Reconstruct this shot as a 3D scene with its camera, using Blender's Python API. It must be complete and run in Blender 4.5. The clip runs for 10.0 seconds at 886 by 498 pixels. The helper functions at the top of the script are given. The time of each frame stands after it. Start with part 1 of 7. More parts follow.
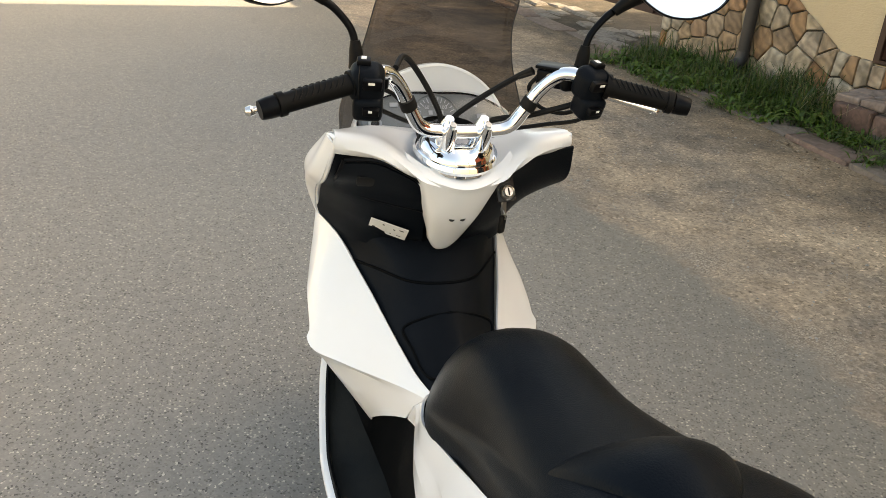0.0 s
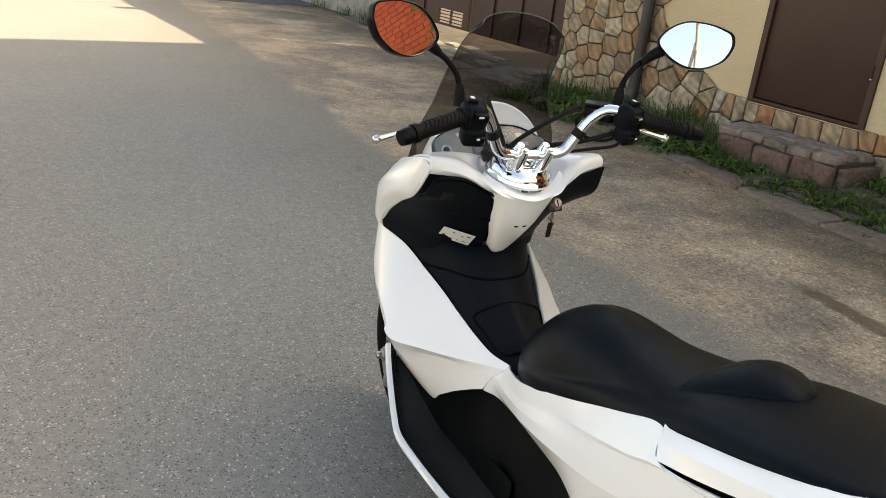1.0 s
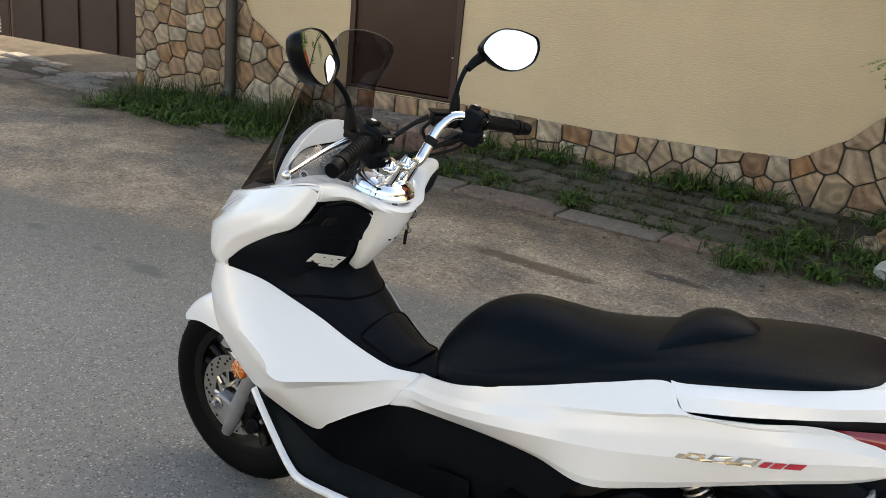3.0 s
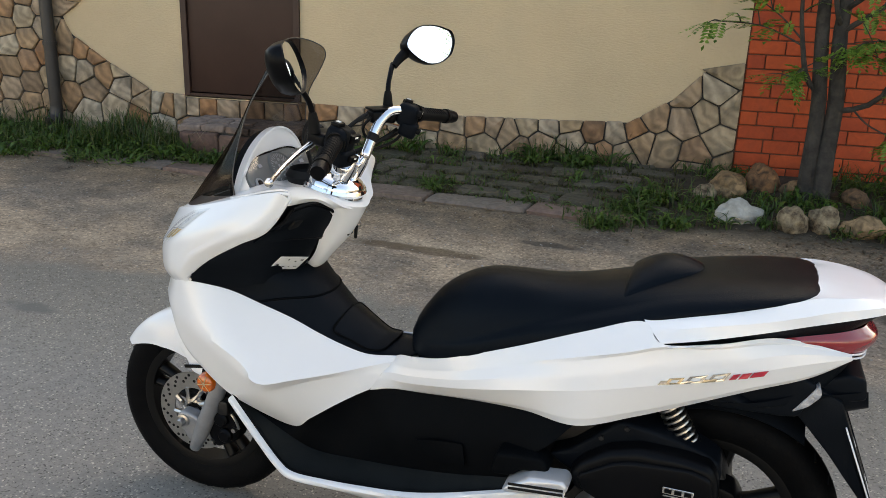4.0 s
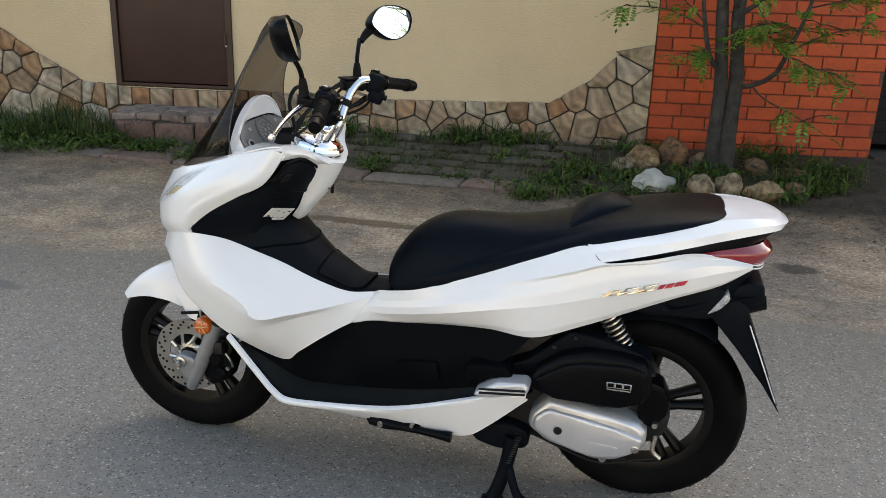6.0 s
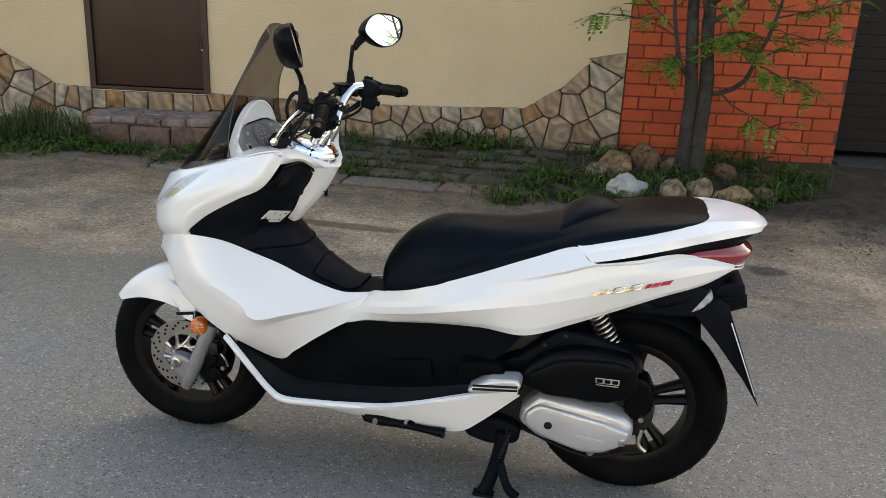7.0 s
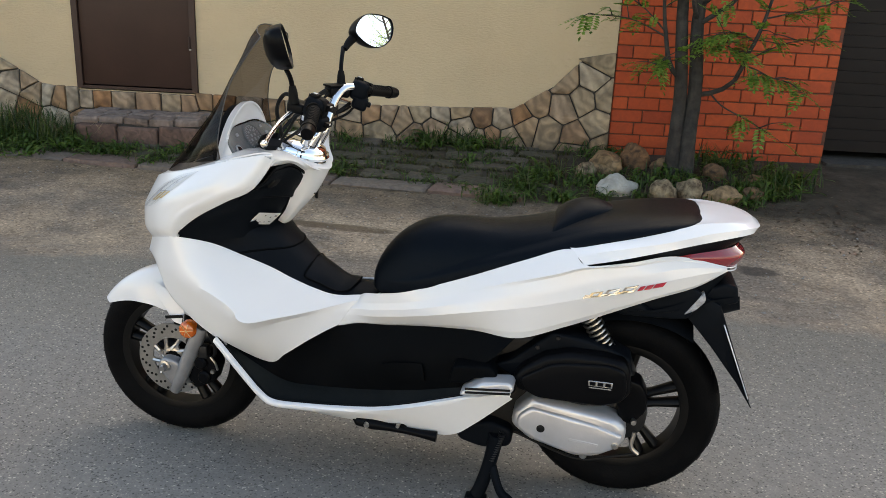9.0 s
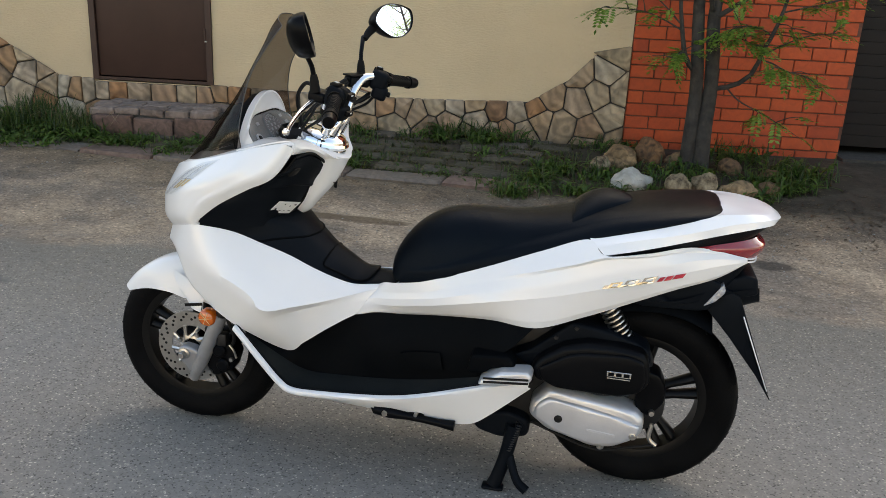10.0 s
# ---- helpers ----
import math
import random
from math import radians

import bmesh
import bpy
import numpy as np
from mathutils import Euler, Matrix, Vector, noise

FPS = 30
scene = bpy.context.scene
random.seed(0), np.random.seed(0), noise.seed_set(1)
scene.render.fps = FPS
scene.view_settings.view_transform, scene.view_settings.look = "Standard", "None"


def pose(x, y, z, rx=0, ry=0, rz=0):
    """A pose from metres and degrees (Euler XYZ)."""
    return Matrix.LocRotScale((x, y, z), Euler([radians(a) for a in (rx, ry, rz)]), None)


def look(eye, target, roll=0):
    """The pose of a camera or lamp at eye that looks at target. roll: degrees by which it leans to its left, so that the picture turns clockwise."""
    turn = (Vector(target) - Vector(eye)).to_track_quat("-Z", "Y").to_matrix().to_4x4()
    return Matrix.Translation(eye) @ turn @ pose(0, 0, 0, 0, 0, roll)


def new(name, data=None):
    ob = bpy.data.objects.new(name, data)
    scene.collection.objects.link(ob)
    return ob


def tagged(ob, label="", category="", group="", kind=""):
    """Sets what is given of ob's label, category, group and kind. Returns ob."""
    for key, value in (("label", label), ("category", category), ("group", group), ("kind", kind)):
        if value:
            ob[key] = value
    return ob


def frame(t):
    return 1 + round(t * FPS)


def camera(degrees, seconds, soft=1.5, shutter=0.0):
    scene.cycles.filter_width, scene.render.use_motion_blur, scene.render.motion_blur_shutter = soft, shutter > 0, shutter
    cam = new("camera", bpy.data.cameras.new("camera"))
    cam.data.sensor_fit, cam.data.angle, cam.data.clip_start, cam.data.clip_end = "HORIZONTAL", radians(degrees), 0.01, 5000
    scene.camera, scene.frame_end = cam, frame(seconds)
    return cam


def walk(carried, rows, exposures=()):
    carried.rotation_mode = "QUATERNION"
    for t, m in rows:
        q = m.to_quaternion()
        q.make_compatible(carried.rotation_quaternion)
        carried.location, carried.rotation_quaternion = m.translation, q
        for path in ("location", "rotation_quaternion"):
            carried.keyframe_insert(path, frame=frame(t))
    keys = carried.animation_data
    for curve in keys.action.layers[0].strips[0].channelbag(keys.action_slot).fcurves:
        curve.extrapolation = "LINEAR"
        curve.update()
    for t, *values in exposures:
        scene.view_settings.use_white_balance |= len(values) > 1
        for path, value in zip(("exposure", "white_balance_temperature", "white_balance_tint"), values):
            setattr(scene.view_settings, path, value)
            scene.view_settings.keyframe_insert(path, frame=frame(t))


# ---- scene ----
cam = camera(55.4, 10.0, soft=0.8)
PATH = [
    (0, (-0.416, 0.468, 1.344), (1.319, -0.111, 0.536), 4.8),
    (0.5, (-0.533, 0.681, 1.368), (1.191, -0.036, 0.65), 4.9),
    (1, (-0.597, 0.971, 1.382), (1.062, 0.107, 0.675), 6.7),
    (1.5, (-0.443, 1.061, 1.337), (1.14, 0.04, 0.665), 6.1),
    (2, (-0.342, 1.177, 1.348), (1.144, 0.001, 0.71), 6.6),
    (2.5, (-0.246, 1.388, 1.366), (0.909, -0.121, 0.743), 7.9),
    (2.7, (-0.203, 1.443, 1.369), (0.875, -0.122, 0.744), 7.2),
    (3.8, (0.055, 1.677, 1.361), (0.733, -0.104, 0.754), 2.9),
    (4, (0.074, 1.744, 1.369), (0.688, -0.059, 0.758), 2.0),
    (4.5, (0.073, 1.822, 1.359), (0.609, -0.004, 0.746), 1.5),
    (5, (0.043, 1.887, 1.358), (0.568, 0.054, 0.753), 1.4),
    (5.5, (0.003, 1.962, 1.356), (0.544, 0.138, 0.739), 1.3),
    (6, (0.094, 2.102, 1.35), (0.523, 0.251, 0.727), 1.8),
    (7.5, (0.149, 2.187, 1.365), (0.5, 0.314, 0.758), 2.5),
    (8, (0.15, 2.175, 1.359), (0.497, 0.303, 0.747), 2.5),
    (8.5, (0.152, 2.167, 1.36), (0.489, 0.293, 0.748), 2.6),
    (9, (0.157, 2.169, 1.363), (0.486, 0.293, 0.753), 2.6),
    (9.5, (0.164, 2.17, 1.358), (0.498, 0.295, 0.748), 2.7),
    (10, (0.177, 2.181, 1.351), (0.529, 0.314, 0.728), 2.8),
]
walk(cam, [(t, look(eye, target, roll)) for t, eye, target, roll in PATH], [(0.0, 2.12, 9800, 7), (0.5, 2.05, 9400, 7), (1.0, 1.93, 8900, 7), (2.5, 1.86, 8200, 7), (4.5, 1.84, 7950, 7), (10.0, 1.84, 7950, 7)])

# ---- world and sun ----
SUN_AZ = Vector((-0.13, -0.99, 0)).normalized()
SUN_EL = radians(35)
world = bpy.data.worlds.new("world")
scene.world = world
world.use_nodes = True
wn = world.node_tree.nodes
sky = wn.new("ShaderNodeTexSky")
sky.sky_type, sky.sun_disc = "NISHITA", False
sky.sun_elevation, sky.sun_rotation = SUN_EL, math.atan2(SUN_AZ.x, SUN_AZ.y)
sky.air_density, sky.dust_density, sky.ozone_density = 1.0, 4.0, 1.0
world.node_tree.links.new(sky.outputs[0], wn["Background"].inputs[0])
wn["Background"].inputs[1].default_value = 0.15
sun = new("sun", bpy.data.lights.new("sun", "SUN"))
sun.data.energy, sun.data.angle, sun.data.color = 4.0, radians(0.5), (1.0, 0.95, 0.88)
sun.matrix_world = look(SUN_AZ * 30 * math.cos(SUN_EL) + Vector((0, 0, 30 * math.sin(SUN_EL))), (0, 0, 0))


# ---- materials ----
def mat(name, color, rough=0.5, metal=0.0, var=0.0, scale=8.0, bump=0.0, bump_scale=60.0, coat=0.0, color2=None, detail=6.0, spec=0.5, rvar=0.0):
    """A surface with colour variation at one scale, fine relief at another."""
    m = bpy.data.materials.new(name)
    m.use_nodes = True
    nt = m.node_tree
    n, l = nt.nodes, nt.links
    b = n["Principled BSDF"]
    b.inputs["Base Color"].default_value = (*color, 1)
    b.inputs["Roughness"].default_value = rough
    b.inputs["Metallic"].default_value = metal
    b.inputs["Coat Weight"].default_value = coat
    b.inputs["Coat Roughness"].default_value = 0.06
    b.inputs["Specular IOR Level"].default_value = spec
    tc = n.new("ShaderNodeTexCoord")
    if var or color2 or rvar:
        t = n.new("ShaderNodeTexNoise")
        t.inputs["Scale"].default_value, t.inputs["Detail"].default_value, t.inputs["Roughness"].default_value = scale, detail, 0.6
        l.new(tc.outputs["Object"], t.inputs["Vector"])
        r = n.new("ShaderNodeValToRGB")
        r.color_ramp.elements[0].position, r.color_ramp.elements[1].position = 0.35, 0.68
        c2 = color2 or tuple(min(1, c * (1 + var)) for c in color)
        c1 = color if color2 else tuple(c * (1 - var) for c in color)
        r.color_ramp.elements[0].color, r.color_ramp.elements[1].color = (*c1, 1), (*c2, 1)
        l.new(t.outputs[0], r.inputs[0])
        l.new(r.outputs[0], b.inputs["Base Color"])
        if rvar:
            mr = n.new("ShaderNodeMapRange")
            mr.inputs[3].default_value, mr.inputs[4].default_value = rough - rvar, rough + rvar
            l.new(t.outputs[0], mr.inputs[0])
            l.new(mr.outputs[0], b.inputs["Roughness"])
    if bump:
        t2 = n.new("ShaderNodeTexNoise")
        t2.inputs["Scale"].default_value, t2.inputs["Detail"].default_value = bump_scale, 4
        l.new(tc.outputs["Object"], t2.inputs["Vector"])
        bp = n.new("ShaderNodeBump")
        bp.inputs["Strength"].default_value, bp.inputs["Distance"].default_value = bump, 0.01
        l.new(t2.outputs[0], bp.inputs["Height"])
        l.new(bp.outputs[0], b.inputs["Normal"])
    return m


def random_mat(name, colors, rough=0.8, grain=25.0, bump=0.4, bump_scale=40.0, mottle=0.35):
    """A material for pieces: the colour is picked by Object Info's Random, with grain and relief."""
    m = mat(name, colors[0], rough, bump=bump, bump_scale=bump_scale)
    n, l = m.node_tree.nodes, m.node_tree.links
    info = n.new("ShaderNodeObjectInfo")
    r = n.new("ShaderNodeValToRGB")
    r.color_ramp.interpolation = "LINEAR"
    e = r.color_ramp.elements
    e[0].color, e[1].color = (*colors[0], 1), (*colors[-1], 1)
    for k, c in enumerate(colors[1:-1]):
        e.new((k + 1) / (len(colors) - 1)).color = (*c, 1)
    l.new(info.outputs["Random"], r.inputs[0])
    tc = n.new("ShaderNodeTexCoord")
    off = n.new("ShaderNodeVectorMath")
    off.operation = "MULTIPLY_ADD"
    l.new(info.outputs["Random"], off.inputs[0])
    off.inputs[1].default_value = (37, 17, 29)
    l.new(tc.outputs["Object"], off.inputs[2])
    t = n.new("ShaderNodeTexNoise")
    t.inputs["Scale"].default_value, t.inputs["Detail"].default_value = grain, 8
    t.inputs["Distortion"].default_value = 1.5
    l.new(off.outputs[0], t.inputs["Vector"])
    mr = n.new("ShaderNodeMapRange")
    mr.inputs[1].default_value, mr.inputs[2].default_value = 0.3, 0.7
    mr.inputs[3].default_value, mr.inputs[4].default_value = 1 - mottle, 1 + mottle
    l.new(t.outputs[0], mr.inputs[0])
    mx = n.new("ShaderNodeVectorMath")
    mx.operation = "SCALE"
    l.new(r.outputs[0], mx.inputs[0])
    l.new(mr.outputs[0], mx.inputs["Scale"])
    l.new(mx.outputs[0], n["Principled BSDF"].inputs["Base Color"])
    return m


def ground_material():
    """Asphalt on the carriageway, worn sandy paving towards the kerb, soil past it."""
    m = bpy.data.materials.new("street_ground")
    m.use_nodes = True
    n, l = m.node_tree.nodes, m.node_tree.links
    b = n["Principled BSDF"]
    b.inputs["Roughness"].default_value = 0.9
    b.inputs["Specular IOR Level"].default_value = 0.25
    tc = n.new("ShaderNodeTexCoord")
    vec = tc.outputs["Object"]

    def noise_tex(scale, detail=6, rough=0.6, dist=0.0):
        t = n.new("ShaderNodeTexNoise")
        t.inputs["Scale"].default_value, t.inputs["Detail"].default_value = scale, detail
        t.inputs["Roughness"].default_value, t.inputs["Distortion"].default_value = rough, dist
        l.new(vec, t.inputs["Vector"])
        return t.outputs[0]

    def ramp(src, stops):
        r = n.new("ShaderNodeValToRGB")
        e = r.color_ramp.elements
        e[0].position, e[0].color = stops[0][0], (*stops[0][1], 1)
        e[1].position, e[1].color = stops[-1][0], (*stops[-1][1], 1)
        for p, c in stops[1:-1]:
            e.new(p).color = (*c, 1)
        l.new(src, r.inputs[0])
        return r.outputs[0]

    def mix(fac, a, bb, kind="MIX"):
        x = n.new("ShaderNodeMix")
        x.data_type, x.blend_type = "RGBA", kind
        if isinstance(fac, float):
            x.inputs[0].default_value = fac
        else:
            l.new(fac, x.inputs[0])
        l.new(a, x.inputs[6])
        l.new(bb, x.inputs[7])
        return x.outputs[2]

    def mathn(op, a, bb):
        x = n.new("ShaderNodeMath")
        x.operation = op
        for k, v in enumerate((a, bb)):
            if isinstance(v, (int, float)):
                x.inputs[k].default_value = v
            else:
                l.new(v, x.inputs[k])
        return x.outputs[0]

    # aggregate: pale and dark chips in a grey binder
    vor = n.new("ShaderNodeTexVoronoi")
    vor.inputs["Scale"].default_value = 205
    l.new(vec, vor.inputs["Vector"])
    chip = n.new("ShaderNodeSeparateColor")
    l.new(vor.outputs["Color"], chip.inputs[0])
    chips = ramp(chip.outputs[0], [(0.0, (0.09, 0.085, 0.081)), (0.09, (0.172, 0.164, 0.151)), (0.15, (0.212, 0.203, 0.187)), (0.88, (0.236, 0.226, 0.208)), (0.955, (0.29, 0.273, 0.243)), (1.0, (0.52, 0.48, 0.41))])
    wide = ramp(noise_tex(0.55, 4), [(0.3, (0.945, 0.93, 0.925)), (0.7, (1.09, 1.065, 1.025))])
    asphalt = mix(1.0, chips, wide, "MULTIPLY")
    asphalt = mix(1.0, asphalt, ramp(noise_tex(26, 6, 0.7), [(0.3, (0.86, 0.86, 0.86)), (0.7, (1.13, 1.13, 1.12))]), "MULTIPLY")
    # worn bed by the kerb: grey grit with pale sandy drifts and coarse grains
    sand = ramp(noise_tex(1.05, 9, 0.68, 0.3), [(0.30, (0.175, 0.148, 0.122)), (0.44, (0.235, 0.190, 0.147)), (0.55, (0.36, 0.276, 0.196)), (0.68, (0.50, 0.388, 0.274))])
    grit = n.new("ShaderNodeTexVoronoi")
    grit.inputs["Scale"].default_value = 95
    l.new(vec, grit.inputs["Vector"])
    grain = n.new("ShaderNodeSeparateColor")
    l.new(grit.outputs["Color"], grain.inputs[0])
    sand = mix(1.0, sand, ramp(grain.outputs[1], [(0.0, (0.52, 0.51, 0.50)), (0.12, (0.82, 0.82, 0.82)), (0.5, (0.98, 0.98, 0.98)), (0.86, (1.08, 1.08, 1.07)), (0.95, (1.3, 1.29, 1.27)), (1.0, (1.75, 1.73, 1.68))]), "MULTIPLY")
    sand = mix(1.0, sand, ramp(noise_tex(38, 8, 0.72, 0.3), [(0.32, (0.66, 0.65, 0.63)), (0.5, (1.0, 1.0, 1.0)), (0.68, (1.32, 1.30, 1.26))]), "MULTIPLY")
    sand = mix(0.6, sand, mix(1.0, sand, ramp(noise_tex(5.5, 8, 0.7, 0.5), [(0.34, (0.62, 0.60, 0.57)), (0.5, (1.0, 1.0, 1.0)), (0.66, (1.25, 1.22, 1.17))]), "MULTIPLY"))
    sep = n.new("ShaderNodeSeparateXYZ")
    l.new(vec, sep.inputs[0])
    # the edge of the asphalt runs nearer to the middle of the street further on
    bend = n.new("ShaderNodeMapRange")
    bend.interpolation_type = "SMOOTHSTEP"
    bend.inputs[1].default_value, bend.inputs[2].default_value, bend.inputs[3].default_value, bend.inputs[4].default_value = 2.0, 4.2, 0.0, 0.36
    l.new(sep.outputs[0], bend.inputs[0])
    edge = mathn("ADD", sep.outputs[1], mathn("MULTIPLY", mathn("SUBTRACT", noise_tex(0.8, 7, 0.65), 0.5), 0.55))
    rim = mathn("SUBTRACT", mathn("ADD", edge, mathn("MULTIPLY", mathn("SUBTRACT", noise_tex(6.5, 6, 0.7), 0.5), 0.20)), bend.outputs[0])
    f = n.new("ShaderNodeMapRange")
    f.interpolation_type = "SMOOTHSTEP"
    f.inputs[1].default_value, f.inputs[2].default_value = -1.36, -1.50
    l.new(rim, f.inputs[0])
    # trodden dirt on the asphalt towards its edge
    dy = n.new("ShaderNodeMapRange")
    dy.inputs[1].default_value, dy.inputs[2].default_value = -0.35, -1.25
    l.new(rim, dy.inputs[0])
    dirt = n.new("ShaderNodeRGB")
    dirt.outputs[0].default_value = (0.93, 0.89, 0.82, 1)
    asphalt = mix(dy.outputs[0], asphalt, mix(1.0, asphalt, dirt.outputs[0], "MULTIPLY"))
    # open grit along the broken edge
    open_edge = n.new("ShaderNodeMapRange")
    open_edge.inputs[1].default_value, open_edge.inputs[2].default_value, open_edge.inputs[3].default_value, open_edge.inputs[4].default_value = -1.95, -1.45, 0.0, 0.75
    l.new(rim, open_edge.inputs[0])
    loose = ramp(chip.outputs[1], [(0.0, (0.10, 0.088, 0.074)), (0.25, (0.19, 0.158, 0.124)), (0.7, (0.30, 0.245, 0.185)), (1.0, (0.52, 0.45, 0.36))])
    sand = mix(mathn("MULTIPLY", open_edge.outputs[0], ramp(noise_tex(2.4, 6, 0.7), [(0.42, (0, 0, 0)), (0.58, (1, 1, 1))])), sand, loose)
    # darker along the kerb: washed-up dirt, and the wall's light falloff put into colour
    kerb_dark = n.new("ShaderNodeMapRange")
    kerb_dark.inputs[1].default_value, kerb_dark.inputs[2].default_value = -2.25, -2.95
    l.new(mathn("ADD", edge, mathn("MULTIPLY", mathn("SUBTRACT", noise_tex(1.6, 7, 0.7), 0.5), 1.1)), kerb_dark.inputs[0])
    kerb_dirt_shade = n.new("ShaderNodeRGB")
    kerb_dirt_shade.outputs[0].default_value = (0.62, 0.60, 0.57, 1)
    sand = mix(kerb_dark.outputs[0], sand, mix(1.0, sand, kerb_dirt_shade.outputs[0], "MULTIPLY"))
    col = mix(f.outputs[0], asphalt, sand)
    f2 = n.new("ShaderNodeMapRange")
    f2.inputs[1].default_value, f2.inputs[2].default_value = -3.15, -3.4
    l.new(edge, f2.inputs[0])
    soil = ramp(noise_tex(7, 8, 0.7), [(0.3, (0.028, 0.022, 0.015)), (0.55, (0.066, 0.052, 0.036)), (0.75, (0.115, 0.093, 0.067))])
    col = mix(f2.outputs[0], col, soil)
    # an old oil-brown spill near the kerb and a few small dark spots
    for (cx, cy, rx, ry), tone in (((1.58, -2.23, 0.38, 0.065), (0.115, 0.078, 0.045)), ((0.95, -2.62, 0.16, 0.05), (0.06, 0.05, 0.04)), ((-0.72, -2.15, 0.13, 0.07), (0.05, 0.043, 0.036)), ((2.75, -0.80, 0.13, 0.05), (0.14, 0.132, 0.12)), ((3.10, -0.82, 0.06, 0.025), (0.15, 0.14, 0.128)), ((3.55, -0.80, 0.07, 0.03), (0.15, 0.14, 0.128)), ((3.95, -0.78, 0.07, 0.03), (0.16, 0.15, 0.137))):
        dx, dy = mathn("DIVIDE", mathn("SUBTRACT", sep.outputs[0], cx), rx), mathn("DIVIDE", mathn("SUBTRACT", sep.outputs[1], cy), ry)
        dist = mathn("ADD", mathn("ADD", mathn("MULTIPLY", dx, dx), mathn("MULTIPLY", dy, dy)), mathn("MULTIPLY", mathn("SUBTRACT", noise_tex(9, 5), 0.5), 3.2))
        g = n.new("ShaderNodeMapRange")
        g.inputs[1].default_value, g.inputs[2].default_value, g.inputs[3].default_value, g.inputs[4].default_value = 0.5, 1.3, 0.8, 0.0
        l.new(dist, g.inputs[0])
        tn = n.new("ShaderNodeRGB")
        tn.outputs[0].default_value = (*tone, 1)
        col = mix(g.outputs[0], col, tn.outputs[0])
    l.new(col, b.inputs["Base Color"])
    bp = n.new("ShaderNodeBump")
    bp.inputs["Strength"].default_value, bp.inputs["Distance"].default_value = 0.6, 0.005
    l.new(mathn("ADD", mathn("MULTIPLY", chip.outputs[2], 0.34), noise_tex(46, 5)), bp.inputs["Height"])
    l.new(bp.outputs[0], b.inputs["Normal"])
    return m


M_GROUND = ground_material()
M_STUCCO = mat("cream_stucco", (0.56, 0.435, 0.275), 0.9, var=0.07, scale=1.1)
# drawn plaster: horizontal streaks in relief
_n, _l = M_STUCCO.node_tree.nodes, M_STUCCO.node_tree.links
_tc, _mp, _tx, _bp = _n.new("ShaderNodeTexCoord"), _n.new("ShaderNodeMapping"), _n.new("ShaderNodeTexNoise"), _n.new("ShaderNodeBump")
_mp.inputs["Scale"].default_value = (24, 24, 105)
_tx.inputs["Scale"].default_value, _tx.inputs["Detail"].default_value, _tx.inputs["Roughness"].default_value = 1.0, 5, 0.62
_bp.inputs["Strength"].default_value, _bp.inputs["Distance"].default_value = 0.75, 0.010
_l.new(_tc.outputs["Object"], _mp.inputs[0])
_l.new(_mp.outputs[0], _tx.inputs["Vector"])
_l.new(_tx.outputs[0], _bp.inputs["Height"])
_l.new(_bp.outputs[0], _n["Principled BSDF"].inputs["Normal"])
M_FLAG = random_mat("flagstone", [(0.22, 0.11, 0.05), (0.33, 0.245, 0.15), (0.37, 0.31, 0.23), (0.27, 0.135, 0.058), (0.35, 0.27, 0.175), (0.25, 0.165, 0.10), (0.39, 0.32, 0.23), (0.24, 0.115, 0.048), (0.31, 0.21, 0.12)], 0.75, grain=4.0, bump=0.5, bump_scale=34, mottle=0.42)
# banded sandstone: rings of darker grain through each stone
_n, _l = M_FLAG.node_tree.nodes, M_FLAG.node_tree.links
_b = _n["Principled BSDF"]
_src = _b.inputs["Base Color"].links[0].from_socket
_info, _tc, _vm, _wv, _mr, _sc = _n.new("ShaderNodeObjectInfo"), _n.new("ShaderNodeTexCoord"), _n.new("ShaderNodeVectorMath"), _n.new("ShaderNodeTexWave"), _n.new("ShaderNodeMapRange"), _n.new("ShaderNodeVectorMath")
_vm.operation, _sc.operation = "MULTIPLY_ADD", "SCALE"
_vm.inputs[1].default_value = (0.5, 0.3, -0.4)
_l.new(_info.outputs["Random"], _vm.inputs[0])
_l.new(_tc.outputs["Object"], _vm.inputs[2])
_wv.wave_type, _wv.rings_direction = "RINGS", "Y"
_wv.inputs["Scale"].default_value, _wv.inputs["Distortion"].default_value, _wv.inputs["Detail"].default_value, _wv.inputs["Detail Scale"].default_value = 4.2, 7.0, 3.5, 1.6
_l.new(_vm.outputs[0], _wv.inputs["Vector"])
_mr.inputs[3].default_value, _mr.inputs[4].default_value = 0.72, 1.08
_l.new(_wv.outputs["Fac"], _mr.inputs[0])
_l.new(_src, _sc.inputs[0])
_l.new(_mr.outputs[0], _sc.inputs["Scale"])
_l.new(_sc.outputs[0], _b.inputs["Base Color"])
M_JOINT = mat("dark_joint_mortar", (0.05, 0.043, 0.036), 0.95, var=0.3, scale=20, bump=0.5)
M_BRICK = random_mat("red_brick", [(0.37, 0.050, 0.010), (0.45, 0.068, 0.013), (0.41, 0.057, 0.011), (0.34, 0.044, 0.010)], 0.7, grain=14, bump=0.25, bump_scale=70, mottle=0.14)
M_MORTAR = mat("brick_mortar", (0.125, 0.052, 0.034), 0.95, var=0.25, scale=30, bump=0.5)
M_DOOR = mat("brown_door_paint", (0.046, 0.023, 0.017), 0.45, spec=0.3, var=0.12, scale=3, bump=0.06, bump_scale=160)
M_GATE = mat("brown_gate_paint", (0.046, 0.024, 0.020), 0.5, spec=0.3, var=0.15, scale=2)
M_SHUTTER = mat("dark_brown_shutter", (0.010, 0.0075, 0.007), 0.55, spec=0.2, var=0.15, scale=4)
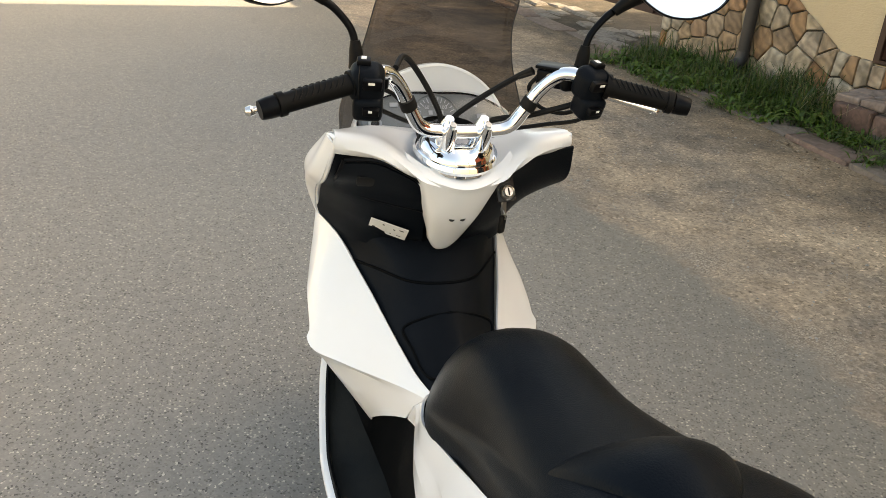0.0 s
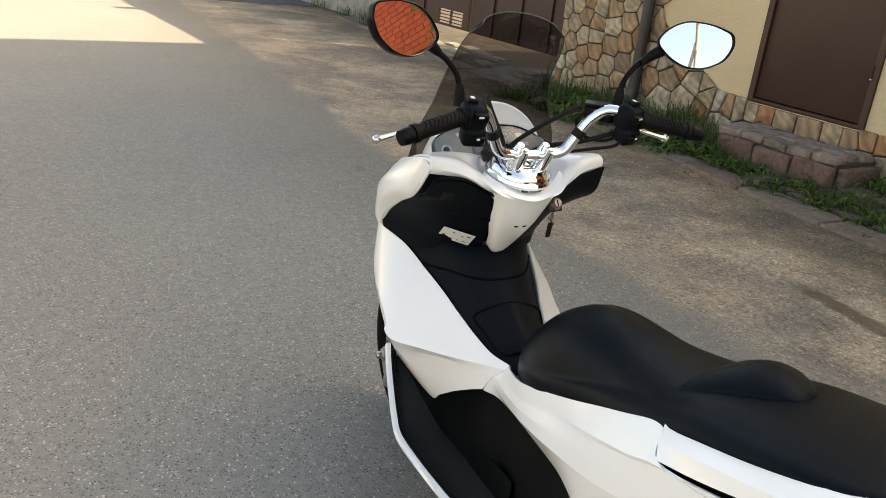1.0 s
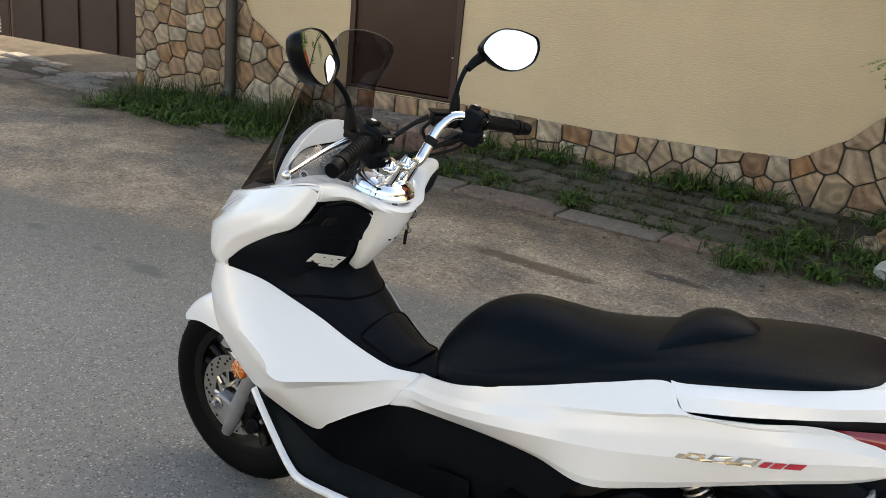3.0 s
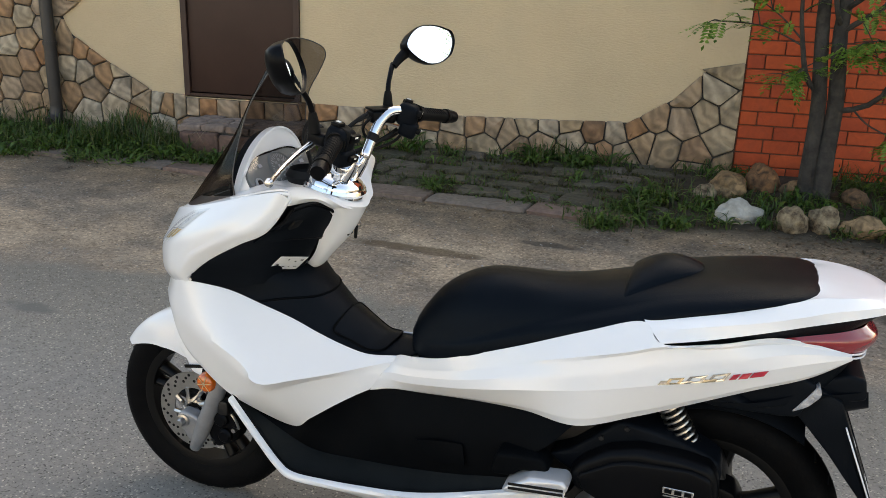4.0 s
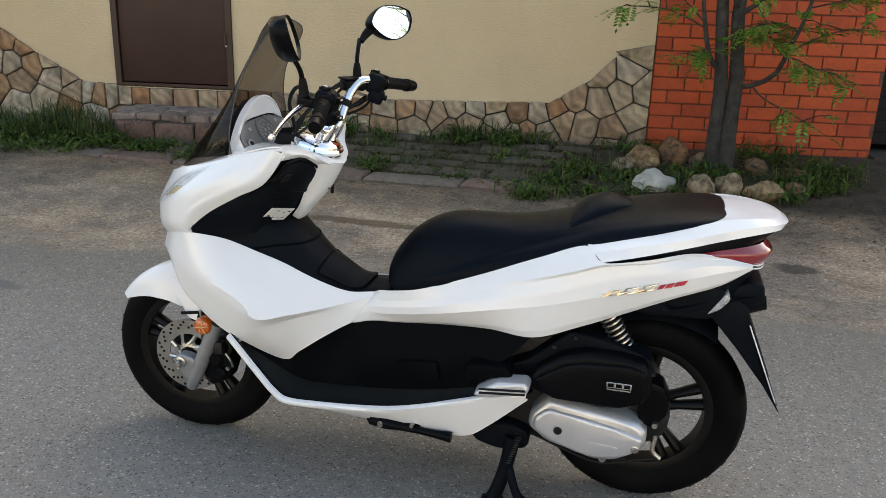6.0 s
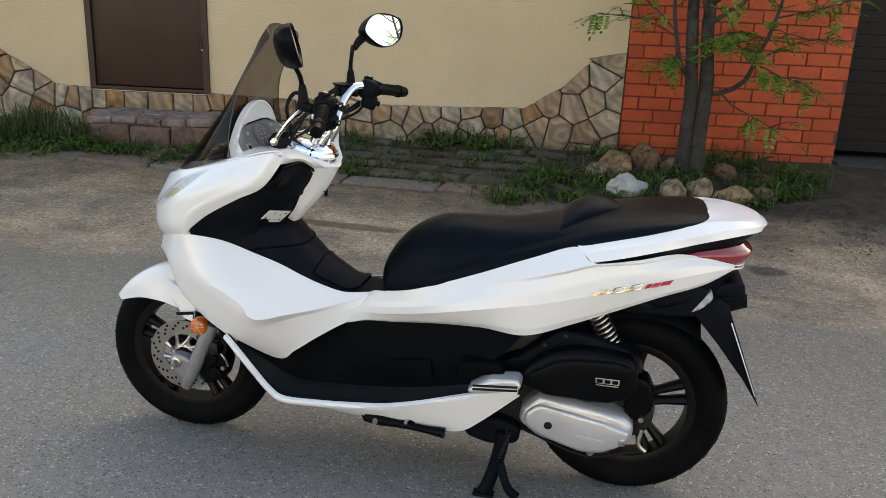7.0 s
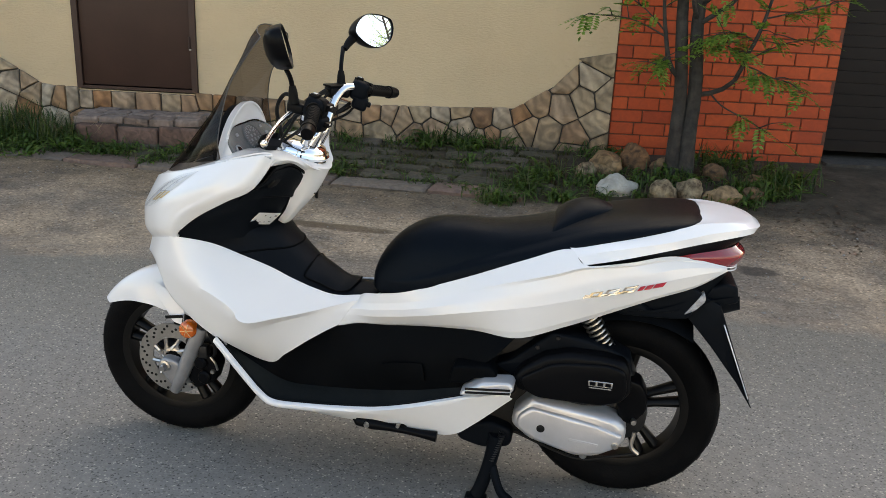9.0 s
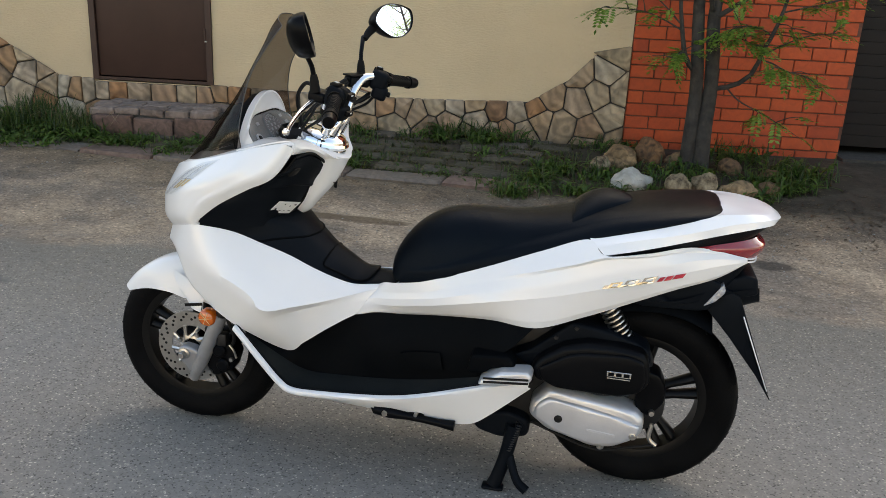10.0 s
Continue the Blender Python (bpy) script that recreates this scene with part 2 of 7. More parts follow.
M_PIPE = mat("dark_pipe", (0.022, 0.019, 0.018), 0.45, var=0.2, scale=9)
M_KERB = random_mat("kerb_concrete", [(0.138, 0.112, 0.09), (0.172, 0.125, 0.099), (0.151, 0.121, 0.096), (0.172, 0.108, 0.083)], 0.9, grain=14, bump=0.7, bump_scale=45, mottle=0.3)
M_PAVER = random_mat("mossy_paver", [(0.072, 0.057, 0.040), (0.055, 0.048, 0.027), (0.10, 0.08, 0.060), (0.044, 0.040, 0.020), (0.085, 0.068, 0.049)], 0.95, grain=18, bump=0.7, mottle=0.45)
M_APRON = random_mat("grey_paver", [(0.16, 0.14, 0.118), (0.20, 0.175, 0.148), (0.13, 0.115, 0.095), (0.18, 0.15, 0.122)], 0.95, grain=15, bump=0.6, mottle=0.35)
M_STEP = random_mat("step_brick", [(0.10, 0.056, 0.041), (0.14, 0.086, 0.065), (0.12, 0.070, 0.051)], 0.9, grain=13, bump=0.6, mottle=0.4)
M_STEP_TOP = random_mat("worn_step_slab", [(0.19, 0.145, 0.12), (0.22, 0.165, 0.135), (0.165, 0.12, 0.096)], 0.9, grain=11, bump=0.6, mottle=0.4)
M_BARK = mat("grey_bark", (0.022, 0.019, 0.016), 0.9, color2=(0.055, 0.047, 0.039), scale=16, bump=0.9, bump_scale=35)
M_ROCK = random_mat("boulder", [(0.14, 0.064, 0.026), (0.21, 0.13, 0.062), (0.10, 0.05, 0.024), (0.22, 0.15, 0.078)], 0.85, grain=14, bump=1.0, bump_scale=24, mottle=0.75)
M_ROCK_PALE = mat("pale_boulder", (0.24, 0.225, 0.19), 0.9, color2=(0.47, 0.45, 0.395), scale=9, bump=0.6, bump_scale=26)
M_ROCK_SPOT = mat("spotted_boulder", (0.055, 0.034, 0.018), 0.9, color2=(0.33, 0.255, 0.155), scale=22, bump=0.9, bump_scale=26)
M_PLAIN = mat("far_plaster", (0.42, 0.38, 0.32), 0.9, var=0.1, scale=0.6)
M_CONCRETE = mat("weathered_concrete", (0.26, 0.245, 0.22), 0.9, var=0.3, scale=4, bump=0.5)
M_ROADFAR = mat("dark_asphalt", (0.075, 0.073, 0.072), 0.9, var=0.25, scale=3, bump=0.4, bump_scale=90)
M_ROOF = mat("roof_sheet", (0.10, 0.06, 0.05), 0.6, var=0.2, scale=2)


def leaf_material(name, colors):
    m = random_mat(name, colors, 0.5, bump=0.0, mottle=0.0)
    n, l = m.node_tree.nodes, m.node_tree.links
    geo, r, b = n.new("ShaderNodeNewGeometry"), n.new("ShaderNodeValToRGB"), n["Principled BSDF"]
    e = r.color_ramp.elements
    e[0].color, e[1].color = (*colors[0], 1), (*colors[-1], 1)
    for k, c in enumerate(colors[1:-1]):
        e.new((k + 1) / (len(colors) - 1)).color = (*c, 1)
    l.new(geo.outputs["Random Per Island"], r.inputs[0])
    l.new(r.outputs[0], b.inputs["Base Color"])
    tr, ms = n.new("ShaderNodeBsdfTranslucent"), n.new("ShaderNodeMixShader")
    l.new(r.outputs[0], tr.inputs[0])
    ms.inputs[0].default_value = 0.45
    l.new(b.outputs[0], ms.inputs[1])
    l.new(tr.outputs[0], ms.inputs[2])
    l.new(ms.outputs[0], n["Material Output"].inputs[0])
    return m


M_LEAF = leaf_material("rowan_leaf", [(0.075, 0.155, 0.022), (0.13, 0.26, 0.035), (0.20, 0.34, 0.055), (0.27, 0.40, 0.08)])
M_GRASS = leaf_material("grass_blade", [(0.017, 0.040, 0.0065), (0.034, 0.071, 0.012), (0.064, 0.115, 0.020), (0.12, 0.11, 0.048)])
M_WEED = leaf_material("weed_leaf", [(0.030, 0.066, 0.0095), (0.063, 0.126, 0.018), (0.115, 0.190, 0.033)])
M_LITTER = leaf_material("dry_litter", [(0.05, 0.033, 0.02), (0.11, 0.075, 0.045), (0.17, 0.13, 0.08)])

M_WHITE = mat("white_pearl_paint", (0.748, 0.764, 0.778), 0.28, coat=0.6, var=0.015, scale=3)
M_BLACK = mat("black_textured_plastic", (0.0050, 0.0064, 0.0086), 0.42, spec=0.05, var=0.2, scale=5, bump=0.10, bump_scale=500, rvar=0.08)
M_BLACK_SATIN = mat("black_satin_paint", (0.0035, 0.0035, 0.004), 0.34, spec=0.08, var=0.2, scale=4, rvar=0.06)
M_SEAT = mat("black_vinyl", (0.0031, 0.0047, 0.0072), 0.34, spec=0.066, var=0.15, scale=6, bump=0.16, bump_scale=420, rvar=0.06)
for _m in (M_BLACK, M_BLACK_SATIN):
    _m.node_tree.nodes["Principled BSDF"].inputs["Specular Tint"].default_value = (0.80, 0.90, 1.0, 1)
M_SEAT.node_tree.nodes["Principled BSDF"].inputs["Specular Tint"].default_value = (0.70, 0.86, 1.0, 1)
M_RUBBER = mat("tyre_rubber", (0.0032, 0.0034, 0.0038), 0.6, spec=0.055, var=0.3, scale=12, bump=0.15, bump_scale=160)
M_GRIP = mat("grip_rubber", (0.0045, 0.0045, 0.0045), 0.55, spec=0.10, var=0.2, scale=20)
M_CHROME = mat("chrome", (0.86, 0.87, 0.88), 0.05, 1.0, var=0.02, scale=5)
M_SILVER = mat("silver_cast_paint", (0.57, 0.575, 0.59), 0.33, 0.55, var=0.06, scale=14, bump=0.04, bump_scale=200)
M_STEEL = mat("brushed_steel", (0.46, 0.45, 0.43), 0.32, 1.0, var=0.12, scale=40)
M_ALLOY = mat("bright_lever_alloy", (0.72, 0.72, 0.71), 0.25, 1.0, var=0.05, scale=10)
M_FORK = mat("grey_cast_fork", (0.27, 0.275, 0.285), 0.4, 0.5, var=0.12, scale=18, bump=0.06, bump_scale=160)
M_RIM = mat("black_rim_paint", (0.0045, 0.0045, 0.0045), 0.4, spec=0.16, var=0.2, scale=8)
M_FLOOR = mat("dusty_black_plastic", (0.0085, 0.0104, 0.0108), 0.5, spec=0.09, color2=(0.0155, 0.0172, 0.0168), scale=14, bump=0.12, bump_scale=420, rvar=0.08)
M_WELL = mat("matt_black_plastic", (0.0021, 0.0027, 0.0034), 0.55, spec=0.035, var=0.2, scale=6, bump=0.1, bump_scale=500, rvar=0.06)
M_DULL = mat("dark_engine_metal", (0.008, 0.0078, 0.008), 0.5, 0.25, var=0.4, scale=18, bump=0.2, bump_scale=60)
M_ORANGE = mat("amber_reflector", (0.58, 0.115, 0.009), 0.15, coat=1.0, var=0.08, scale=30)
M_RED = mat("red_lamp_lens", (0.24, 0.012, 0.018), 0.12, coat=1.0, var=0.12, scale=12)
M_LAMP = mat("clear_lamp_reflector", (0.80, 0.82, 0.84), 0.25, 0.1, var=0.15, scale=45, bump=0.25, bump_scale=160)
M_AMBER_DIM = mat("amber_bulb_tint", (0.74, 0.55, 0.28), 0.25, 0.1, var=0.2, scale=40)
M_SIGNAL = mat("clear_signal_lens", (0.36, 0.37, 0.39), 0.2, 0.2, var=0.3, scale=60, bump=0.4, bump_scale=120)
M_MOSS = leaf_material("joint_moss", [(0.035, 0.035, 0.010), (0.06, 0.062, 0.014), (0.085, 0.085, 0.022)])
M_STRAW = leaf_material("dry_straw", [(0.16, 0.12, 0.06), (0.28, 0.22, 0.12), (0.36, 0.30, 0.18)])
M_PAPER = mat("white_sticker", (0.72, 0.72, 0.70), 0.5, var=0.04, scale=20)
M_EDGE = mat("screen_edge", (0.035, 0.031, 0.028), 0.4, var=0.1, scale=20)
M_SEAM = mat("panel_gap", (0.16, 0.16, 0.165), 0.6, var=0.1, scale=30)
M_PRINT = mat("dark_print", (0.006, 0.006, 0.006), 0.6, spec=0.2, var=0.1, scale=30)
M_PLATE = mat("plate_white", (0.72, 0.73, 0.74), 0.4, var=0.04, scale=10)
# face lightened bluish: the sky reflected in the meter lens is put into its colour
M_METER = mat("meter_face", (0.125, 0.138, 0.142), 0.4, var=0.15, scale=20)
M_METER_RING = mat("meter_mark", (0.32, 0.34, 0.36), 0.4, var=0.05, scale=20)
M_EMBLEM = mat("emblem_silver", (0.62, 0.60, 0.56), 0.2, 0.9, var=0.15, scale=30)
M_EMBLEM_GOLD = mat("emblem_gold", (0.56, 0.47, 0.33), 0.25, 0.8, var=0.15, scale=30)
M_EMBLEM_RED = mat("emblem_red", (0.45, 0.03, 0.05), 0.3, var=0.1, scale=30)
M_MIRROR = mat("mirror_glass", (0.92, 0.93, 0.94), 0.01, 1.0)


def glass(name, color, rough=0.02, gloss=0.035, edge=0.35):
    """A thin tinted sheet: clear where looked through, glossier towards its edge-on parts."""
    m = bpy.data.materials.new(name)
    m.use_nodes = True
    n, l = m.node_tree.nodes, m.node_tree.links
    n.remove(n["Principled BSDF"])
    tr, gl, mx, lw = n.new("ShaderNodeBsdfTransparent"), n.new("ShaderNodeBsdfGlossy"), n.new("ShaderNodeMixShader"), n.new("ShaderNodeLayerWeight")
    tr.inputs[0].default_value = (*color, 1)
    gl.inputs["Roughness"].default_value = rough
    pw, mr = n.new("ShaderNodeMath"), n.new("ShaderNodeMapRange")
    pw.operation, pw.inputs[1].default_value = "POWER", 4.0
    l.new(lw.outputs["Facing"], pw.inputs[0])
    l.new(pw.outputs[0], mr.inputs[0])
    mr.inputs[3].default_value, mr.inputs[4].default_value = gloss, edge
    l.new(mr.outputs[0], mx.inputs[0])
    l.new(tr.outputs[0], mx.inputs[1])
    l.new(gl.outputs[0], mx.inputs[2])
    l.new(mx.outputs[0], n["Material Output"].inputs[0])
    return m


M_SMOKE = glass("smoked_screen", (0.31, 0.285, 0.272), 0.03, 0.025, 0.14)
M_DIAL = glass("dial_cover", (0.90, 0.91, 0.92), 0.04, 0.03, 0.12)


# ---- mesh helpers ----
def link(name, bm, material, parent=None, label="", smooth=40):
    """One bmesh as one object, shaded smooth but for edges sharper than smooth degrees."""
    me = bpy.data.meshes.new(name)
    bm.normal_update()
    bm.to_mesh(me)
    bm.free()
    me.materials.append(material)
    if smooth:
        me.polygons.foreach_set("use_smooth", [True] * len(me.polygons))
        me.set_sharp_from_angle(angle=radians(smooth))
    ob = new(name, me)
    if parent is not None:
        ob.parent = parent
    if label:
        ob["label"] = label
    return ob


part = link


def empty(name, label, category, group="", m=None):
    ob = new(name)
    ob.empty_display_size = 0.1
    if m is not None:
        ob.matrix_world = m
    return tagged(ob, label, category, group)


def crom(pts, n):
    """n + 1 points on a Catmull-Rom curve through pts, by even steps of its length."""
    p = [Vector(q) for q in pts]
    p = [p[0] * 2 - p[1]] + p + [p[-1] * 2 - p[-2]]
    fine = []
    for i in range(1, len(p) - 2):
        a, b, c, d = p[i - 1:i + 3]
        for k in range(16):
            t = k / 16
            fine.append(0.5 * (2 * b + (c - a) * t + (2 * a - 5 * b + 4 * c - d) * t * t + (3 * b - a - 3 * c + d) * t ** 3))
    fine.append(p[-2])
    acc = [0.0]
    for a, b in zip(fine, fine[1:]):
        acc.append(acc[-1] + (b - a).length)
    out, j = [], 0
    for k in range(n + 1):
        s = acc[-1] * k / n
        while j < len(acc) - 2 and acc[j + 1] < s:
            j += 1
        w = (s - acc[j]) / max(1e-9, acc[j + 1] - acc[j])
        out.append(fine[j].lerp(fine[j + 1], min(1, w)))
    return out


def cspan(pts, n):
    """n + 1 points on a Catmull-Rom curve through pts, by even steps from control point to control point."""
    p = [Vector(q) for q in pts]
    p = [p[0] * 2 - p[1]] + p + [p[-1] * 2 - p[-2]]
    out = []
    for k in range(n + 1):
        f = k / n * (len(p) - 3)
        i = min(int(f), len(p) - 4)
        t = f - i
        a, b, c, d = p[i:i + 4]
        out.append(0.5 * (2 * b + (c - a) * t + (2 * a - 5 * b + 4 * c - d) * t * t + (3 * b - a - 3 * c + d) * t ** 3))
    return out


def grid(bm, rows, close_u=False, close_v=False):
    """Faces between rows of points."""
    vs = [[bm.verts.new(q) for q in r] for r in rows]
    nr, nc = len(vs), len(vs[0])
    for i in range(nr if close_v else nr - 1):
        for j in range(nc if close_u else nc - 1):
            a, b = vs[i], vs[(i + 1) % nr]
            bm.faces.new((a[j], a[(j + 1) % nc], b[(j + 1) % nc], b[j]))
    return vs


def loft(curves, nu=24, nv=12, straight=False, bm=None):
    """A surface through curves, each a list of control points."""
    bm = bm or bmesh.new()
    same = len({len(c) for c in curves}) == 1 and len(curves[0]) > 4
    cs = [(cspan if same else crom)(c, nu) for c in curves]
    if straight:
        rows = []
        for a, b in zip(cs, cs[1:]):
            for k in range(nv):
                rows.append([p.lerp(q, k / nv) for p, q in zip(a, b)])
        rows.append(cs[-1])
    else:
        cols = [crom([c[j] for c in cs], nv) for j in range(nu + 1)]
        rows = [[col[i] for col in cols] for i in range(nv + 1)]
    grid(bm, rows)
    return bm


def both(curve):
    """A curve that ends on the middle plane, carried on to the other side."""
    c = [Vector(p) for p in curve]
    return c + [Vector((p.x, -p.y, p.z)) for p in reversed(c[:-1])]


def flip(points):
    return [(p[0], -p[1], p[2]) for p in points]


def thicken(bm, t):
    bmesh.ops.recalc_face_normals(bm, faces=bm.faces)
    bmesh.ops.solidify(bm, geom=bm.faces[:], thickness=t)
    return bm


def tube(path, r, seg=10, n=None, cap=True, bm=None):
    """A round bar along a path; r is a radius or a list of radii at even steps."""
    bm = bm or bmesh.new()
    pts = crom(path, n) if n else [Vector(p) for p in path]
    rs = r if isinstance(r, (list, tuple)) else [r]
    rings, up = [], None
    for i, p in enumerate(pts):
        d = (pts[min(i + 1, len(pts) - 1)] - pts[max(i - 1, 0)]).normalized()
        if up is None:
            up = Vector((0, 0, 1)) if abs(d.z) < 0.9 else Vector((1, 0, 0))
        side = d.cross(up).normalized()
        up = side.cross(d).normalized()
        f = i / max(1, len(pts) - 1) * (len(rs) - 1)
        k = min(int(f), len(rs) - 2) if len(rs) > 1 else 0
        rr = rs[0] if len(rs) == 1 else rs[k] + (rs[k + 1] - rs[k]) * (f - k)
        rings.append([p + (side * math.cos(a) + up * math.sin(a)) * rr for a in (2 * math.pi * s / seg for s in range(seg))])
    vs = grid(bm, rings, close_u=True)
    if cap:
        bm.faces.new(vs[0][::-1])
        bm.faces.new(vs[-1])
    return bm


def lathe(profile, seg=40, m=None, bm=None):
    """Turns a profile of (radius, y) round the y axis, closed where the radius is 0."""
    bm = bm or bmesh.new()
    rows = [[Vector((r * math.cos(a), y, r * math.sin(a))) for a in (2 * math.pi * s / seg for s in range(seg))] for r, y in profile]
    if m is not None:
        rows = [[m @ q for q in r] for r in rows]
    vs = grid(bm, rows, close_u=True)
    bmesh.ops.remove_doubles(bm, verts=[v for r in vs for v in r], dist=1e-6)
    bmesh.ops.recalc_face_normals(bm, faces=bm.faces)
    return bm


def block(size, at=(0, 0, 0), bevel=0.005, seg=2, m=None, bm=None):
    """A box with rounded edges."""
    b2 = bmesh.new()
    bmesh.ops.create_cube(b2, size=1)
    for v in b2.verts:
        v.co = Vector((v.co.x * size[0], v.co.y * size[1], v.co.z * size[2]))
    if bevel:
        bmesh.ops.bevel(b2, geom=b2.edges[:], offset=bevel, segments=seg, affect="EDGES", profile=0.5)
    mm = (m or Matrix()) @ Matrix.Translation(at)
    for v in b2.verts:
        v.co = mm @ v.co
    return merge(bm, b2)


def merge(bm, b2):
    if bm is None:
        return b2
    me = bpy.data.meshes.new("tmp")
    b2.to_mesh(me)
    b2.free()
    bm.from_mesh(me)
    bpy.data.meshes.remove(me)
    return bm


def rounded(outline, r, n=4):
    """An outline of 2D points with its corners rounded."""
    out, k = [], len(outline)
    for i in range(k):
        p, a, b = Vector(outline[i]), Vector(outline[i - 1]), Vector(outline[(i + 1) % k])
        ra = min(r, (a - p).length * 0.45, (b - p).length * 0.45)
        s, e = p + (a - p).normalized() * ra, p + (b - p).normalized() * ra
        for j in range(n + 1):
            t = j / n
            out.append((1 - t) ** 2 * s + 2 * t * (1 - t) * p + t * t * e)
    return out


def pillow(outline, y0, y1, edge=0.02, r=0.02, steps=4, dome=0.0, bm=None):
    """A cover: an outline in x and z, from y0 out to y1, with a rounded outer edge and a slightly domed face."""
    bm = bm or bmesh.new()
    o = rounded(outline, r)
    c = sum(o, Vector((0, 0))) / len(o)
    sgn = 1 if y1 > y0 else -1
    rows = [[Vector((p.x, y0, p.y)) for p in o]]
    for k in range(steps + 1):
        a = math.pi / 2 * k / steps
        inset, y = edge * (1 - math.cos(a)), y1 - sgn * edge * (1 - math.sin(a))
        rows.append([Vector((q.x, y, q.y)) for q in (p + (c - p).normalized() * inset for p in o)])
    for f in (0.6, 0.25):
        rows.append([Vector((c.x + (q.x - c.x) * f, y1 + sgn * dome * (1 - f), c.y + (q.z - c.y) * f)) for q in rows[steps + 1]])
    vs = grid(bm, rows, close_u=True)
    bm.faces.new(vs[-1])
    bm.faces.new(vs[0][::-1])
    bmesh.ops.recalc_face_normals(bm, faces=bm.faces)
    return bm

# ---- ground ----
rng = random.Random(7)
bm = bmesh.new()
xs = [-400, -60, -12] + [x * 0.25 for x in range(-16, 61)] + [30, 80, 400]
ys = [-400, -60, -12, -8] + [y * 0.2 for y in range(-26, 12)] + [6, 12, 60, 400]


def ground_z(x, y):
    """The street is level; the verge rises a little to the house."""
    z = 0.004 * noise.noise(Vector((x * 0.9, y * 0.9, 0)))
    if y < -3.3:
        z += 0.075 * min(1, (-3.3 - y) / 1.0)
    if y < -1.5:
        z += 0.008 * noise.noise(Vector((x * 2.1, y * 2.1, 3)))
    return z


grid(bm, [[(x, y, ground_z(x, y) if abs(x) < 20 and abs(y) < 12 else (0.07 if y < -4 else 0)) for x in xs] for y in ys])
bmesh.ops.recalc_face_normals(bm, faces=bm.faces)
tagged(link("ground", bm, M_GROUND, smooth=180), "grey asphalt street with sandy worn edge and soil verge", "ground", kind="structure")

# ---- house front ----
WALL = pose(0, -4.75, 0, 0, 0, 7.5)
TOP = 5.6
DOOR_L, DOOR_R, DOOR_Z, DOOR_TOP = 4.41, 3.405, 0.385, 2.44


def setting(name, bm, material, label, m=WALL, category="wall", smooth=30):
    ob = tagged(link(name, bm, material, smooth=smooth), label, category, kind="structure")
    ob.matrix_world = m
    return ob


def boxes(*spans):
    """Plain blocks, each given as two opposite corners."""
    bm = None
    for a, b in spans:
        size = [abs(q - p) for p, q in zip(a, b)]
        bm = block(size, [(p + q) / 2 for p, q in zip(a, b)], 0, bm=bm)
    return bm


setting("wall_street", boxes(((0.06, -0.3, -0.1), (DOOR_R, 0, TOP)), ((DOOR_L, -0.3, -0.1), (6.72, 0, TOP)),
                             ((DOOR_R, -0.3, DOOR_TOP), (DOOR_L, 0, TOP)), ((DOOR_R, -0.3, -0.1), (DOOR_L, 0, DOOR_Z - 0.012))),
        M_STUCCO, "cream stucco house wall with drawn horizontal texture")
setting("wall_back", boxes(((-4.6, -7.3, -0.1), (6.72, -7.0, TOP)), ((6.42, -7.0, -0.1), (6.72, -0.3, TOP)), ((-4.6, -7.0, -0.1), (-4.3, -0.3, TOP))), M_PLAIN, "plain rear and end walls of the house")
setting("roof", boxes(((-4.8, -7.4, TOP + 0.004), (6.8, 0.12, TOP + 0.2))), M_ROOF, "flat brown roof edge of the house", category="roof")

# ---- stone plinth ----
PROFILE = [(0.06, 0.87), (0.30, 0.82), (0.51, 0.60), (0.82, 0.40), (1.33, 0.38), (2.25, 0.36), (3.37, 0.385), (4.45, 0.39), (4.70, 0.40), (4.92, 0.53), (5.12, 0.64), (5.42, 0.84), (5.62, 1.3), (5.66, 2.6), (6.72, 2.6)]


def plinth_top(u):
    for (a, p), (b, q) in zip(PROFILE, PROFILE[1:]):
        if a <= u <= b:
            return p + (q - p) * (u - a) / (b - a)
    return PROFILE[-1][1]


bm = bmesh.new()
us = [0.06 + 0.03 * k for k in range(222)] + [6.72]
grid(bm, [[(u, 0.001, 0.0) for u in us], [(u, 0.012, 0.0) for u in us], [(u, 0.012, plinth_top(u) - 0.012 if not DOOR_R < u < DOOR_L else DOOR_Z - 0.02) for u in us],
          [(u, 0.001, plinth_top(u) - 0.008 if not DOOR_R < u < DOOR_L else DOOR_Z - 0.02) for u in us]])
bmesh.ops.recalc_face_normals(bm, faces=bm.faces)
plinth = setting("wall_plinth", bm, M_JOINT, "irregular brown flagstone plinth with dark joints")


def clip(poly, px, pz, nx, nz):
    """The part of a polygon on the near side of a line through (px, pz) with normal (nx, nz)."""
    out = []
    for i, a in enumerate(poly):
        b = poly[(i + 1) % len(poly)]
        da, db = (a[0] - px) * nx + (a[1] - pz) * nz, (b[0] - px) * nx + (b[1] - pz) * nz
        if da <= 0:
            out.append(a)
        if da * db < 0:
            t = da / (da - db)
            out.append((a[0] + (b[0] - a[0]) * t, a[1] + (b[1] - a[1]) * t))
    return out


